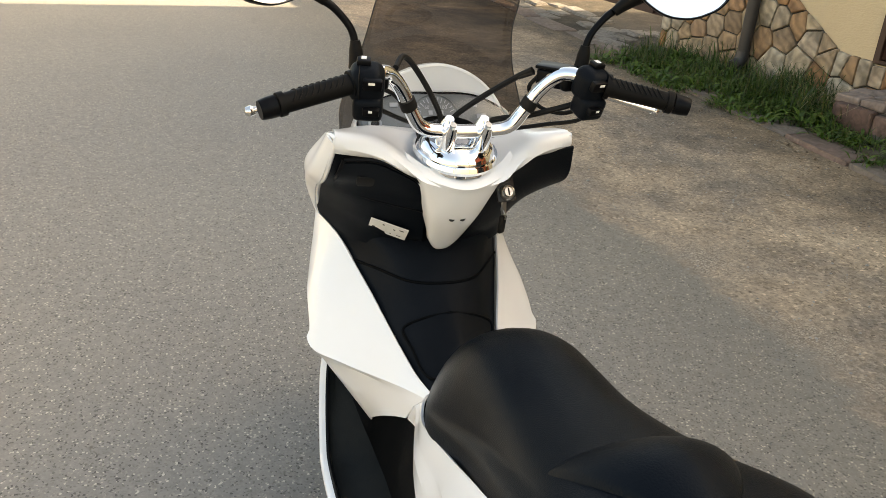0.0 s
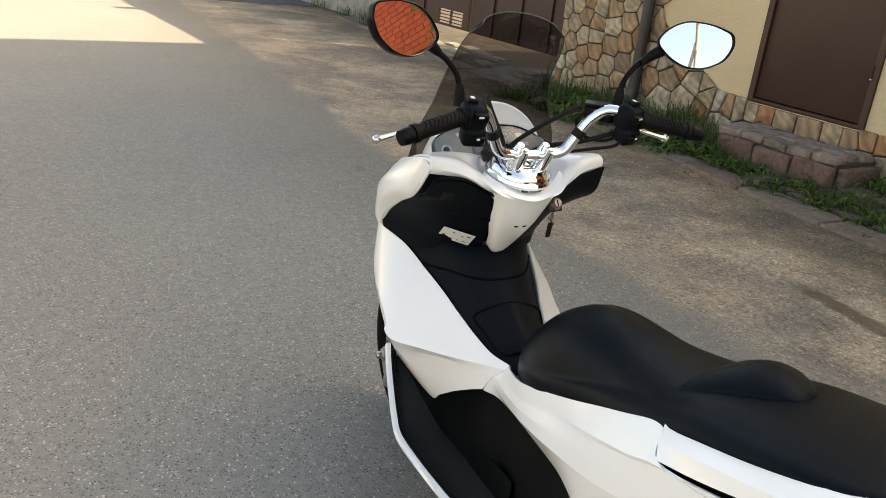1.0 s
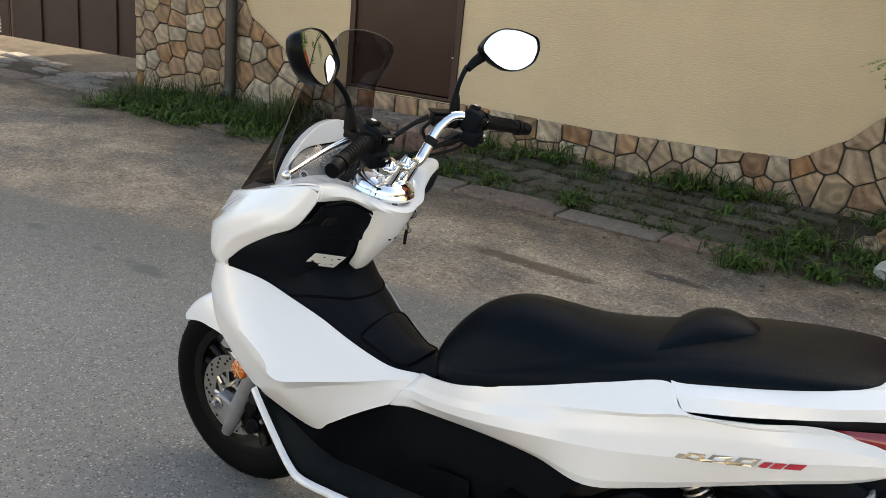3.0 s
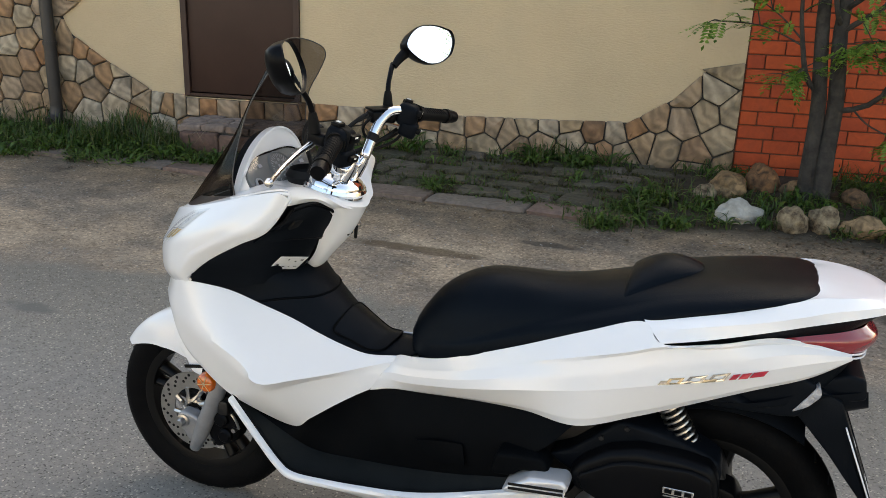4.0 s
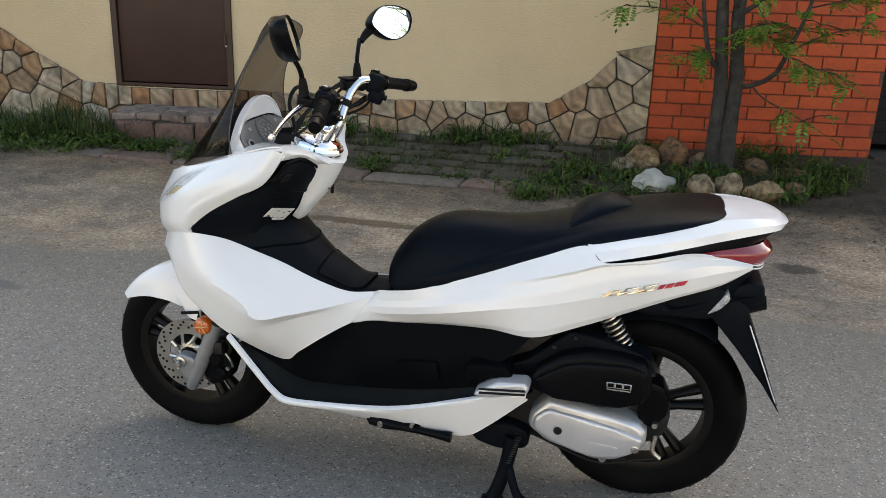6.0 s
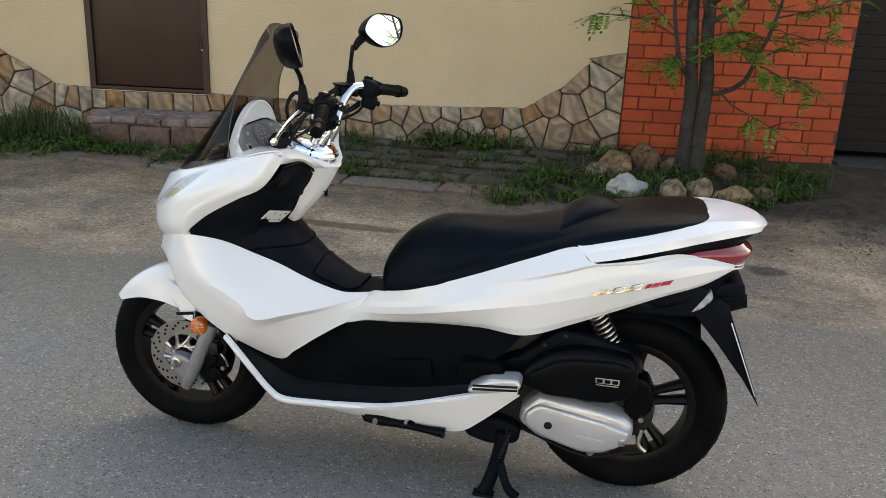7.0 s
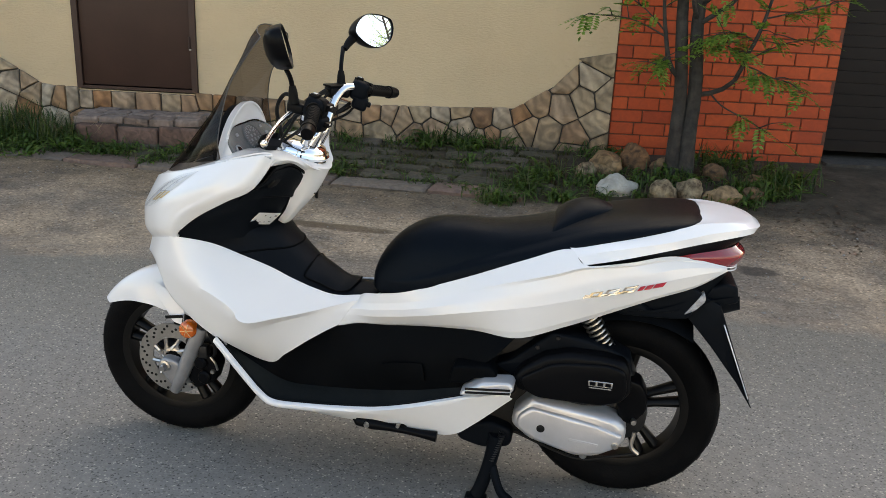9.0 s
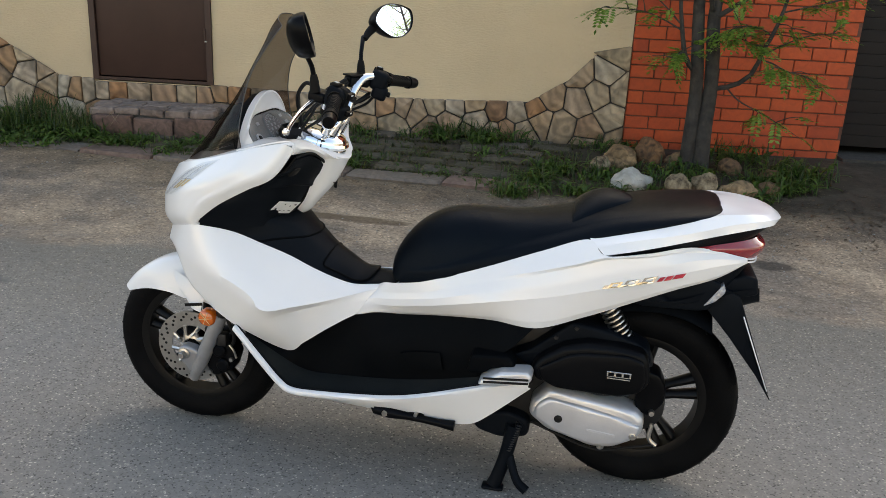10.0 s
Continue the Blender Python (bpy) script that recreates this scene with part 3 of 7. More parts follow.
def stone_mesh(poly, thick, r):
    """A flat stone with a chipped, rounded rim."""
    c = Vector((sum(p[0] for p in poly) / len(poly), sum(p[1] for p in poly) / len(poly)))
    o = rounded(poly, 0.012 if c.y < 0.4 else 0.016, 2)
    bm = bmesh.new()
    rows = []
    for y, inset in ((0.006, 0.0), (thick - 0.006, 0.002), (thick, 0.010)):
        rows.append([Vector((q.x - c.x, y + (0.003 * r.uniform(-1, 1) if y > 0.01 else 0), q.y - c.y)) for q in (p + (c - p).normalized() * inset for p in o)])
    vs = grid(bm, rows, close_u=True)
    mid = bm.verts.new((0, thick + 0.002, 0))
    for i in range(len(o)):
        bm.faces.new((vs[-1][i], vs[-1][(i + 1) % len(o)], mid))
    bmesh.ops.recalc_face_normals(bm, faces=bm.faces)
    return bm, c


# middles of the larger stones: by the brick wall, along the foot, and left of the door
STONES = [(0.162, 0.795), (0.44, 0.633), (0.225, 0.659), (0.296, 0.488), (0.098, 0.526), (0.436, 0.421), (0.56, 0.22), (0.322, 0.187), (0.172, 0.294), (0.09, 0.12), (0.33, 0.07), (0.655, 0.437), (0.72, 0.25), (0.775, 0.345), (0.861, 0.153), (0.918, 0.301), (0.996, 0.156), (1.083, 0.309),
          (1.10, 0.13), (1.264, 0.354), (1.234, 0.235), (1.30, 0.10), (1.42, 0.335), (1.473, 0.20), (1.578, 0.328), (1.62, 0.14), (1.735, 0.264), (1.837, 0.301), (1.919, 0.156), (1.975, 0.31)]
STONES_LEFT = [(4.571, 0.30), (4.447, 0.30), (4.665, 0.33), (4.762, 0.34), (4.812, 0.431), (4.962, 0.435), (4.986, 0.555), (5.126, 0.526), (5.182, 0.678), (5.25, 0.394), (5.314, 0.524), (5.326, 0.729), (5.05, 0.22), (4.85, 0.15), (4.62, 0.12), (5.30, 0.20), (5.449, 0.757), (5.45, 0.55), (5.46, 0.33)]


def flagstones():
    r = random.Random(21)
    seeds = list(STONES) + list(STONES_LEFT)
    for u0, u1 in ((2.08, DOOR_R), (5.56, 6.68)):
        u = u0
        while u < u1:
            w = r.uniform(0.16, 0.27) if u < 5 else r.uniform(0.13, 0.20)
            top, z = plinth_top(u + w / 2), 0.04
            while z < top - 0.07:
                h = r.uniform(0.13, 0.25) if u < 5 else r.uniform(0.10, 0.22)
                if top - (z + h) < 0.09:
                    h = top - z
                seeds.append((u + w / 2 + r.uniform(-0.03, 0.03), z + h / 2))
                z += h
            u += w
    # one course of oblong stones under the door, with a hidden one below it
    for u in (3.47, 3.62, 3.82, 4.03, 4.21, 4.36):
        seeds += [(u + r.uniform(-0.01, 0.01), 0.30), (u, 0.13)]
    for u, z in seeds:
        poly = [(max(0.062, u - 0.4), 0.02), (min(6.718, u + 0.4), 0.02), (min(6.718, u + 0.4), z + 0.4), (max(0.062, u - 0.4), z + 0.4)]
        for p, q in seeds:
            if (p, q) != (u, z) and abs(p - u) < 0.9 and abs(q - z) < 0.9:
                d = math.hypot(p - u, q - z)
                nx, nz = (p - u) / d, (q - z) / d
                poly = clip(poly, (p + u) / 2 - nx * 0.0045, (q + z) / 2 - nz * 0.0045, nx, nz)
        top = plinth_top(u) if not DOOR_R < u < DOOR_L else DOOR_Z - 0.018
        slope = (plinth_top(u + 0.05) - plinth_top(u - 0.05)) / 0.1
        slope = max(-2.0, min(2.0, slope)) if not DOOR_R < u < DOOR_L else 0
        k = math.hypot(1, slope)
        poly = clip(poly, u, top, -slope / k, 1 / k)
        if len(poly) < 3:
            continue
        bm, c = stone_mesh(poly, r.uniform(0.026, 0.042), r)
        ob = link("stone", bm, M_FLAG, plinth, smooth=35)
        ob.matrix_local = Matrix.Translation((c.x, 0, c.y))


flagstones()

# ---- door ----
door = empty("door_1", "closed brown sheet-metal door with narrow frame", "door", m=WALL)
tagged(door, kind="structure")
DW = DOOR_L - DOOR_R
part("door_frame", boxes(((DOOR_R + 0.002, -0.1, DOOR_Z), (DOOR_R + 0.05, 0.022, DOOR_TOP - 0.002)), ((DOOR_L - 0.05, -0.1, DOOR_Z), (DOOR_L - 0.002, 0.022, DOOR_TOP - 0.002)),
                         ((DOOR_R + 0.05, -0.1, DOOR_TOP - 0.052), (DOOR_L - 0.05, 0.022, DOOR_TOP - 0.002)), ((DOOR_R + 0.05, -0.1, DOOR_Z), (DOOR_L - 0.05, 0.018, DOOR_Z + 0.022))), M_DOOR, door)
part("door_leaf", block((DW - 0.108, 0.05, DOOR_TOP - DOOR_Z - 0.084), ((DOOR_L + DOOR_R) / 2, -0.022, (DOOR_TOP + DOOR_Z) / 2 - 0.012), 0.006), M_DOOR, door)
for zz in (0.78, 2.0):
    part("hinge", tube([(DOOR_R + 0.052, 0.026, zz - 0.05), (DOOR_R + 0.052, 0.026, zz + 0.05)], 0.009, 8), M_DOOR, door)
part("door_handle", block((0.11, 0.02, 0.02), (DOOR_L - 0.13, 0.03, 1.42), 0.006), M_STEEL, door)
part("lock_tongue", block((0.018, 0.014, 0.012), (DOOR_R + 0.045, 0.028, 0.73), 0.003), M_STEEL, door)

# ---- downpipe ----
pipe = empty("downpipe", "dark brown vertical rainwater pipe on the wall", "pipe", m=WALL)
part("pipe", tube([(5.555, 0.10, 0.16), (5.555, 0.10, 5.4)], 0.05, 14), M_PIPE, pipe)
part("shoe", tube([(5.555, 0.10, 0.22), (5.555, 0.12, 0.14), (5.555, 0.19, 0.10)], 0.054, 14, 6), M_PIPE, pipe)
for zz in (0.75, 2.2):
    part("bracket", lathe([(0.053, -0.015), (0.057, -0.015), (0.057, 0.015), (0.053, 0.015)], 16, pose(5.555, 0.10, zz, 90)), M_PIPE, pipe)

# ---- brick wall ----
setting("wall_brick", boxes(((-1.66, -0.3, -0.1), (0.057, -0.012, TOP))), M_MORTAR, "orange-red brick wall with dark mortar")
brick_wall = bpy.data.objects["wall_brick"]


def bricks():
    meshes = {}
    r = random.Random(5)
    for row in range(37):
        z = 0.035 + row * 0.1
        u = 0.055
        first = (0.125, 0.25, 0.19, 0.25)[row % 4]
        while u > -1.655:
            w = min(first, u + 1.66)
            first = 0.25
            if w < 0.04:
                break
            key = round(w, 3)
            if key not in meshes:
                b = block((w - 0.009, 0.09, 0.091), (0, -0.045, 0), 0.004, 1)
                meshes[key] = bpy.data.meshes.new("brick")
                b.to_mesh(meshes[key])
                b.free()
                meshes[key].materials.append(M_BRICK)
            ob = new("brick", meshes[key])
            ob.parent = brick_wall
            ob.matrix_local = pose(u - w / 2, r.uniform(-0.002, 0.003), z + 0.044, r.uniform(-0.4, 0.4), 0, r.uniform(-0.3, 0.3))
            u -= w + 0.0
    # the wall goes on over the garage opening
    for row in range(23):
        for k in range(12):
            ob = new("brick", meshes[0.25])
            ob.parent = garage_wall
            ob.matrix_local = pose(-1.79 - k * 0.25 + (0.0 if row % 2 else 0.06), r.uniform(-0.002, 0.003), 2.46 + row * 0.1, r.uniform(-0.4, 0.4), 0, r.uniform(-0.3, 0.3))


# ---- garage shutter ----
garage_wall = setting("wall_garage", boxes(((-4.9, -0.3, -0.1), (-4.2, -0.012, TOP)), ((-4.2, -0.3, 2.4), (-1.662, -0.012, TOP))), M_MORTAR, "red brick wall over the garage opening")
shutter = empty("garage_shutter", "dark brown ribbed roller garage door, lowered", "garage door", m=WALL)
for k in range(24):
    b = pillow([(-4.18, 0.16 + k * 0.092), (-1.68, 0.16 + k * 0.092), (-1.68, 0.25 + k * 0.092), (-4.18, 0.25 + k * 0.092)], -0.2, -0.155, 0.012, 0.004, 2)
    part("slat", b, M_SHUTTER, shutter)
setting("garage_sill", boxes(((-4.198, -0.29, 0.0), (-1.664, 0.10, 0.10))), M_JOINT, "dark worn concrete sill under the garage door", category="sill")

# ---- gate ----
gate = empty("gate", "dark brown sheet-metal double gate with a gap beneath", "gate", m=WALL)


def gate_leaf(u0, u1, vent):
    b = None
    if vent:
        b = boxes(((u0, -0.32, 0.24), (8.94, -0.29, 2.3)), ((9.48, -0.32, 0.24), (u1, -0.29, 2.3)), ((8.94, -0.32, 0.24), (9.48, -0.29, 0.27)), ((8.94, -0.32, 0.44), (9.48, -0.29, 2.3)))
    else:
        b = boxes(((u0, -0.32, 0.24), (u1, -0.29, 2.3)))
    leaf = part("gate_leaf", b, M_GATE, gate, smooth=30)
    k = u0 + 0.02
    while k < u1:
        if not 8.9 < k < 9.5:
            part("rib", block((0.035, 0.02, 2.04), (k, -0.278, 1.27), 0.004, 1), M_GATE, leaf)
        k += 0.52
    if vent:
        for j in range(4):
            part("vent_slat", block((0.54, 0.02, 0.012), (9.21, -0.306, 0.295 + j * 0.04), 0.002, 1), M_GATE, leaf)
        part("vent_bar", block((0.02, 0.03, 0.17), (9.21, -0.305, 0.355), 0.002, 1), M_GATE, leaf)


gate_leaf(6.735, 8.75, False)
gate_leaf(8.78, 10.62, True)
setting("wall_yard", boxes(((10.83, -0.5, -0.1), (30, -0.25, 2.3))), M_CONCRETE, "weathered concrete yard wall past the gate")
post = empty("hinge_post", "narrow rust-brown brick hinge post of the gate", "post", m=WALL)
for k in range(24):
    b = block((0.17, 0.30, 0.088), (10.72, -0.3, 0.05 + k * 0.1), 0.006, 1)
    part("brick_course", b, M_STEP, post)
part("mortar_core", boxes(((10.65, -0.44, -0.1), (10.79, -0.16, 2.43))), M_MORTAR, post)

# ---- crossing street and what stands at its corner ----
tagged(link("road", boxes(((12.7, -3.4, -0.02), (19.5, 8.6, 0.006))), M_ROADFAR, smooth=0), "dark asphalt of a crossing street", "road", kind="structure")
for k, (bx, by) in enumerate(((12.0, -3.75), (12.9, -4.05))):
    b = block((0.75, 0.45, 0.55), (0, 0, 0.26), 0.03, 2)
    cb = tagged(link("concrete_block", b, M_CONCRETE), "weathered grey concrete block by the yard wall", "concrete block", "concrete blocks")
    cb.matrix_world = pose(bx, by, 0.05, 0, 0, 8 + 14 * k)

# ---- added unseen wall that closes the street behind the camera, for reflections ----
setting("wall_opposite", boxes(((-40, 9.0, -0.1), (40, 9.25, 2.2))), M_PLAIN, "plain plastered wall added out of view across the street", m=Matrix())

# ---- what the mirrors show down the street ----
def street_tree():
    tree = empty("street_tree", "tall half-bare tree down the street", "tree", m=pose(-13.2, -5.9, 0))
    r = random.Random(52)
    bm, lv = bmesh.new(), bmesh.new()
    tube([(0, 0, -0.2), (0.05, 0.03, 2), (-0.05, 0.1, 4.5), (0.1, 0.0, 8.5)], [0.17, 0.14, 0.10, 0.03], 10, 20, bm=bm)
    for k in range(34):
        z, a, ln = r.uniform(2.6, 7.6), r.uniform(0, 6.283), r.uniform(1.0, 2.4)
        p, d = Vector((0, 0.05, z)), Vector((math.cos(a), math.sin(a), 0))
        c = [p, p + d * ln * 0.4 + Vector((0, 0, 0.3)), p + d * ln + Vector((0, 0, 0.9))]
        tube(c, [0.045, 0.025, 0.006], 6, 8, bm=bm)
        for q in crom(c, 9)[3:]:
            for _ in range(24):
                o = q + Vector([r.gauss(0, 0.22) for _ in range(3)])
                u, v = (Vector([r.uniform(-1, 1) for _ in range(3)]).normalized() * 0.034 for _ in range(2))
                lv.faces.new([lv.verts.new(w) for w in (o - u, o - v, o + u, o + v)])
    part("trunk", bm, M_BARK, tree)
    part("crown", lv, M_LEAF, tree, smooth=0)


def utility_pole():
    pole = empty("utility_pole", "grey concrete utility pole with a slanting strut", "utility pole", m=pose(-13.6, 4.0, 0))
    part("post", tube([(0, 0, -0.3), (0, 0, 9.5)], [0.13, 0.09], 12), M_CONCRETE, pole)
    part("strut", tube([(0, 1.6, -0.3), (0, 0.05, 7.6)], [0.11, 0.09], 12), M_CONCRETE, pole)
    part("cross_arm", block((0.08, 0.9, 0.08), (0, 0, 8.9), 0.01), M_CONCRETE, pole)


street_tree()
utility_pole()

# ---- kerb ----
kerb = tagged(link("kerb", boxes(((0.55, -3.40, -0.05), (11.5, -3.19, -0.006))), M_JOINT), "low worn concrete kerb stones sunk in soil", "kerb", kind="structure")


def kerb_stones():
    r = random.Random(3)
    x = 0.58
    while x < 11.3:
        w = r.uniform(0.55, 0.95)
        b = block((w - 0.016, 0.25, 0.10), (0, 0, 0), 0.014, 2)
        for v in b.verts:
            v.co += Vector([0.008 * r.uniform(-1, 1) for _ in range(3)])
        ob = link("kerb_stone", b, M_KERB, kerb, smooth=50)
        ob.matrix_local = pose(x + w / 2, -3.285 + r.uniform(-0.015, 0.015) - (0.10 if 5 < x < 7 else 0), r.uniform(-0.032, -0.020) - (0.010 if r.random() < 0.4 else 0), r.uniform(-2, 2), r.uniform(-1, 1), r.uniform(-2, 2))
        x += w


def verge_pavers():
    """Sunken mossy paving between kerb and house, and the apron before the gate."""
    r = random.Random(9)
    base = tagged(link("pavement", boxes(((0.3, -3.40, 0.0), (0.34, -3.36, 0.012))), M_JOINT), "sunken mossy paving blocks with soil joints", "pavement", kind="structure")
    meshes = []
    for k in range(6):
        b = block((0.325, 0.185, 0.06), (0, 0, 0), 0.022, 1)
        for v in b.verts:
            v.co += Vector([0.012 * r.uniform(-1, 1), 0.012 * r.uniform(-1, 1), 0.005 * r.uniform(-1, 1)])
        me = bpy.data.meshes.new("paver")
        b.to_mesh(me)
        b.free()
        me.materials.append(M_PAVER)
        meshes.append(me)
    apron = [me.copy() for me in meshes]
    for me in apron:
        me.materials[0] = M_APRON
    spots = []
    for j in range(7):
        for i in range(9):
            spots.append((0.58 + i * 0.355 + (0.177 if j % 2 else 0), -3.53 - j * 0.212))
    for j in range(6):
        for i in range(14):
            spots.append((6.9 + i * 0.355 + (0.177 if j % 2 else 0), -3.46 - j * 0.212))
    for j in range(5):
        for i in range(11):
            spots.append((3.6 + i * 0.355 + (0.177 if j % 2 else 0), -3.53 - j * 0.212))
    for x, y in spots:
        if 4.6 < x < 6.8 and y < -3.7:
            continue
        wall_y = -4.75 + 0.1317 * x
        if y < wall_y + 0.06 - (0.4 if x > 6.9 else 0) or r.random() < 0.06:
            continue
        ob = new("paver", r.choice(apron if x > 6.6 else meshes))
        ob.parent = base
        ob.matrix_local = pose(x + r.uniform(-0.03, 0.03), y + r.uniform(-0.025, 0.025), ground_z(x, y) - 0.012 + r.uniform(-0.007, 0.008), r.uniform(-3, 3), r.uniform(-2, 2), r.uniform(-8, 8))


# ---- step before the door ----
def door_step():
    step = empty("door_step", "low reddish brick step before the brown door", "step", m=WALL)
    r = random.Random(12)
    part("core", boxes(((3.24, 0.045, -0.05), (4.22, 0.50, 0.20))), M_JOINT, step)
    for i in range(5):
        for j in range(3):
            b = block((0.19, 0.145, 0.055), (0, 0, 0), 0.012, 2)
            for v in b.verts:
                v.co += Vector([0.005 * r.uniform(-1, 1) for _ in range(3)])
            ob = part("slab", b, M_STEP_TOP, step, smooth=50)
            ob.matrix_local = pose(3.34 + i * 0.198 + (0.04 if j % 2 else 0), 0.12 + j * 0.157, 0.215 + r.uniform(-0.008, 0.008), r.uniform(-3, 3), r.uniform(-2, 2), r.uniform(-3, 3))
    for i in range(3):
        b = block((0.31, 0.07, 0.16), (0, 0, 0), 0.016, 2)
        for v in b.verts:
            v.co += Vector([0.006 * r.uniform(-1, 1) for _ in range(3)])
        ob = part("brick", b, M_STEP, step, smooth=50)
        ob.matrix_local = pose(3.39 + i * 0.32, 0.525, 0.10 + r.uniform(-0.01, 0.01), 0, r.uniform(-2, 2), r.uniform(-3, 3))
    ob = part("brick", block((0.07, 0.42, 0.16), (0, 0, 0), 0.016, 2), M_STEP, step, smooth=50)
    ob.matrix_local = pose(3.205, 0.27, 0.10)


door_step()


# ---- tree ----
def rowan_tree():
    tree = empty("rowan_tree", "young two-stemmed rowan tree with fresh feathery leaves", "tree", m=pose(-0.50, -4.22, 0.06))
    r = random.Random(31)
    bm = bmesh.new()
    tips = []
    stems = [[(0.085, 0.05, -0.1), (0.085, 0.06, 0.32), (0.09, 0.07, 0.61), (0.12, 0.06, 0.90), (0.15, 0.04, 1.3), (0.16, 0.0, 2.2), (0.2, -0.05, 3.4)],
             [(-0.02, 0.07, -0.1), (-0.005, 0.07, 0.30), (-0.01, 0.07, 0.58), (0.01, 0.07, 0.85), (0.03, 0.05, 1.2), (-0.05, 0.05, 2.3), (-0.12, 0.05, 3.2)]]
    tube(stems[0], [0.060, 0.049, 0.043, 0.032, 0.026, 0.017, 0.008], 10, 28, bm=bm)
    tube(stems[1], [0.062, 0.052, 0.046, 0.034, 0.027, 0.018, 0.008], 10, 28, bm=bm)
    # main limbs: start on a stem, sweep outward and up; then thin drooping twigs
    limbs = [[(0.115, 0.07, 0.70), (0.19, 0.10, 0.79), (0.24, 0.12, 0.98), (0.28, 0.14, 1.22), (0.31, 0.15, 1.7)],
             [(-0.02, 0.07, 0.59), (-0.16, 0.12, 0.63), (-0.27, 0.14, 0.73), (-0.30, 0.15, 0.85), (-0.37, 0.15, 1.03), (-0.42, 0.15, 1.25), (-0.5, 0.15, 1.7)],
             [(0.02, 0.07, 1.08), (-0.10, 0.10, 1.17), (-0.20, 0.10, 1.26), (-0.35, 0.10, 1.6)],
             [(0.03, 0.05, 1.10), (0.08, 0.16, 1.2), (0.12, 0.22, 1.4), (0.16, 0.28, 1.8)]]
    twigs = [[(0.24, 0.12, 0.98), (0.38, 0.14, 1.05), (0.54, 0.16, 1.10), (0.80, 0.20, 1.11)],
             [(0.25, 0.12, 1.02), (0.40, 0.10, 1.16), (0.55, 0.10, 1.26), (0.66, 0.10, 1.34)],
             [(-0.30, 0.15, 0.84), (-0.42, 0.18, 0.92), (-0.56, 0.20, 0.99), (-0.78, 0.20, 1.03)],
             [(-0.41, 0.15, 1.14), (-0.55, 0.18, 1.18), (-0.69, 0.20, 1.22), (-0.90, 0.20, 1.29)],
             [(-0.30, 0.15, 0.82), (-0.38, 0.19, 0.80), (-0.47, 0.21, 0.76), (-0.60, 0.22, 0.73)],
             [(-0.10, 0.10, 0.62), (-0.20, 0.16, 0.53), (-0.38, 0.22, 0.45), (-0.62, 0.26, 0.32)],
             [(-0.35, 0.15, 0.98), (-0.28, 0.22, 1.02), (-0.18, 0.26, 1.04), (-0.08, 0.28, 1.02)],
             [(0.20, 0.10, 0.82), (0.24, 0.18, 0.84), (0.26, 0.24, 0.82), (0.28, 0.28, 0.78)],
             [(0.0, 0.07, 0.95), (-0.08, 0.18, 0.97), (-0.18, 0.24, 0.94), (-0.27, 0.28, 0.90)]]
    for k in range(16):
        s = stems[k % 2][-5:]
        z0 = r.uniform(1.2, 3.0)
        a = r.uniform(0, 2 * math.pi)
        p = Vector(s[3]).lerp(Vector(s[4]), max(0, (z0 - 2.2) / 1.1)) if z0 > 2.2 else Vector(s[2]).lerp(Vector(s[3]), max(0, (z0 - 1.3) / 0.9))
        ln = r.uniform(0.5, 1.1)
        d = Vector((math.cos(a), math.sin(a), 0))
        limbs.append([p, p + d * ln * 0.4 + Vector((0, 0, 0.15)), p + d * ln * 0.75 + Vector((0, 0, 0.32)), p + d * ln + Vector((0, 0, 0.35 + r.uniform(-0.2, 0.3)))])
    for li in limbs + twigs:
        thin = li in twigs
        tube(li, [0.0065, 0.005, 0.0035, 0.002] if thin else [0.019, 0.015, 0.011, 0.005], 7, 14, bm=bm)
        c = crom(li, 10)
        for i in range(2 if thin else 5, 11):
            if li is twigs[5] and i not in (4, 5, 7, 10):
                continue
            tips.append((c[i], (c[min(10, i + 1)] - c[i - 1]).normalized()))
            if i % 2 and i > 3:
                d = Vector((r.uniform(-1, 1), r.uniform(-1, 1), r.uniform(-0.3, 0.5))).normalized()
                e = c[i] + d * r.uniform(0.12, 0.28)
                tube([c[i], c[i].lerp(e, 0.5) + Vector((0, 0, 0.015)), e], [0.005, 0.002], 5, 4, bm=bm)
                tips += [(e, d), (c[i].lerp(e, 0.6), d)]
    part("trunk", bm, M_BARK, tree, "grey furrowed bark")
    lv = bmesh.new()
    for p, d in tips:
        for _ in range(r.choice((1, 2, 2, 3))):
            # one pinnate leaf: pairs of narrow leaflets along a drooping midrib
            a = (d + Vector((r.uniform(-1, 1), r.uniform(-1, 1), r.uniform(-0.7, 0.3)))).normalized()
            side = a.cross(Vector((0, 0, 1)))
            side = side.normalized() if side.length > 0.1 else Vector((1, 0, 0))
            up = side.cross(a)
            ln = r.uniform(0.085, 0.145)
            pairs = 6
            for k in range(pairs + 1):
                f = (k + 1) / (pairs + 1)
                q = p + a * ln * f - Vector((0, 0, 0.25 * ln * f * f))
                for sg in ((-1, 1) if k < pairs else (0,)):
                    w = (side * sg + a * 0.45).normalized() if sg else a
                    tip = q + w * ln * 0.34 * (1.1 - 0.5 * abs(f - 0.5)) + Vector((0, 0, r.uniform(-0.008, 0.004)))
                    n2 = a.cross(w) if sg else side
                    wd = (n2.cross(w)).normalized() * ln * 0.088 if sg else side * ln * 0.088
                    mid = q.lerp(tip, 0.5) + up * 0.003
                    lv.faces.new([lv.verts.new(v) for v in (q, mid + wd, tip, mid - wd)])
    part("crown", lv, M_LEAF, tree, "fresh green feathery leaves", smooth=0)


rowan_tree()


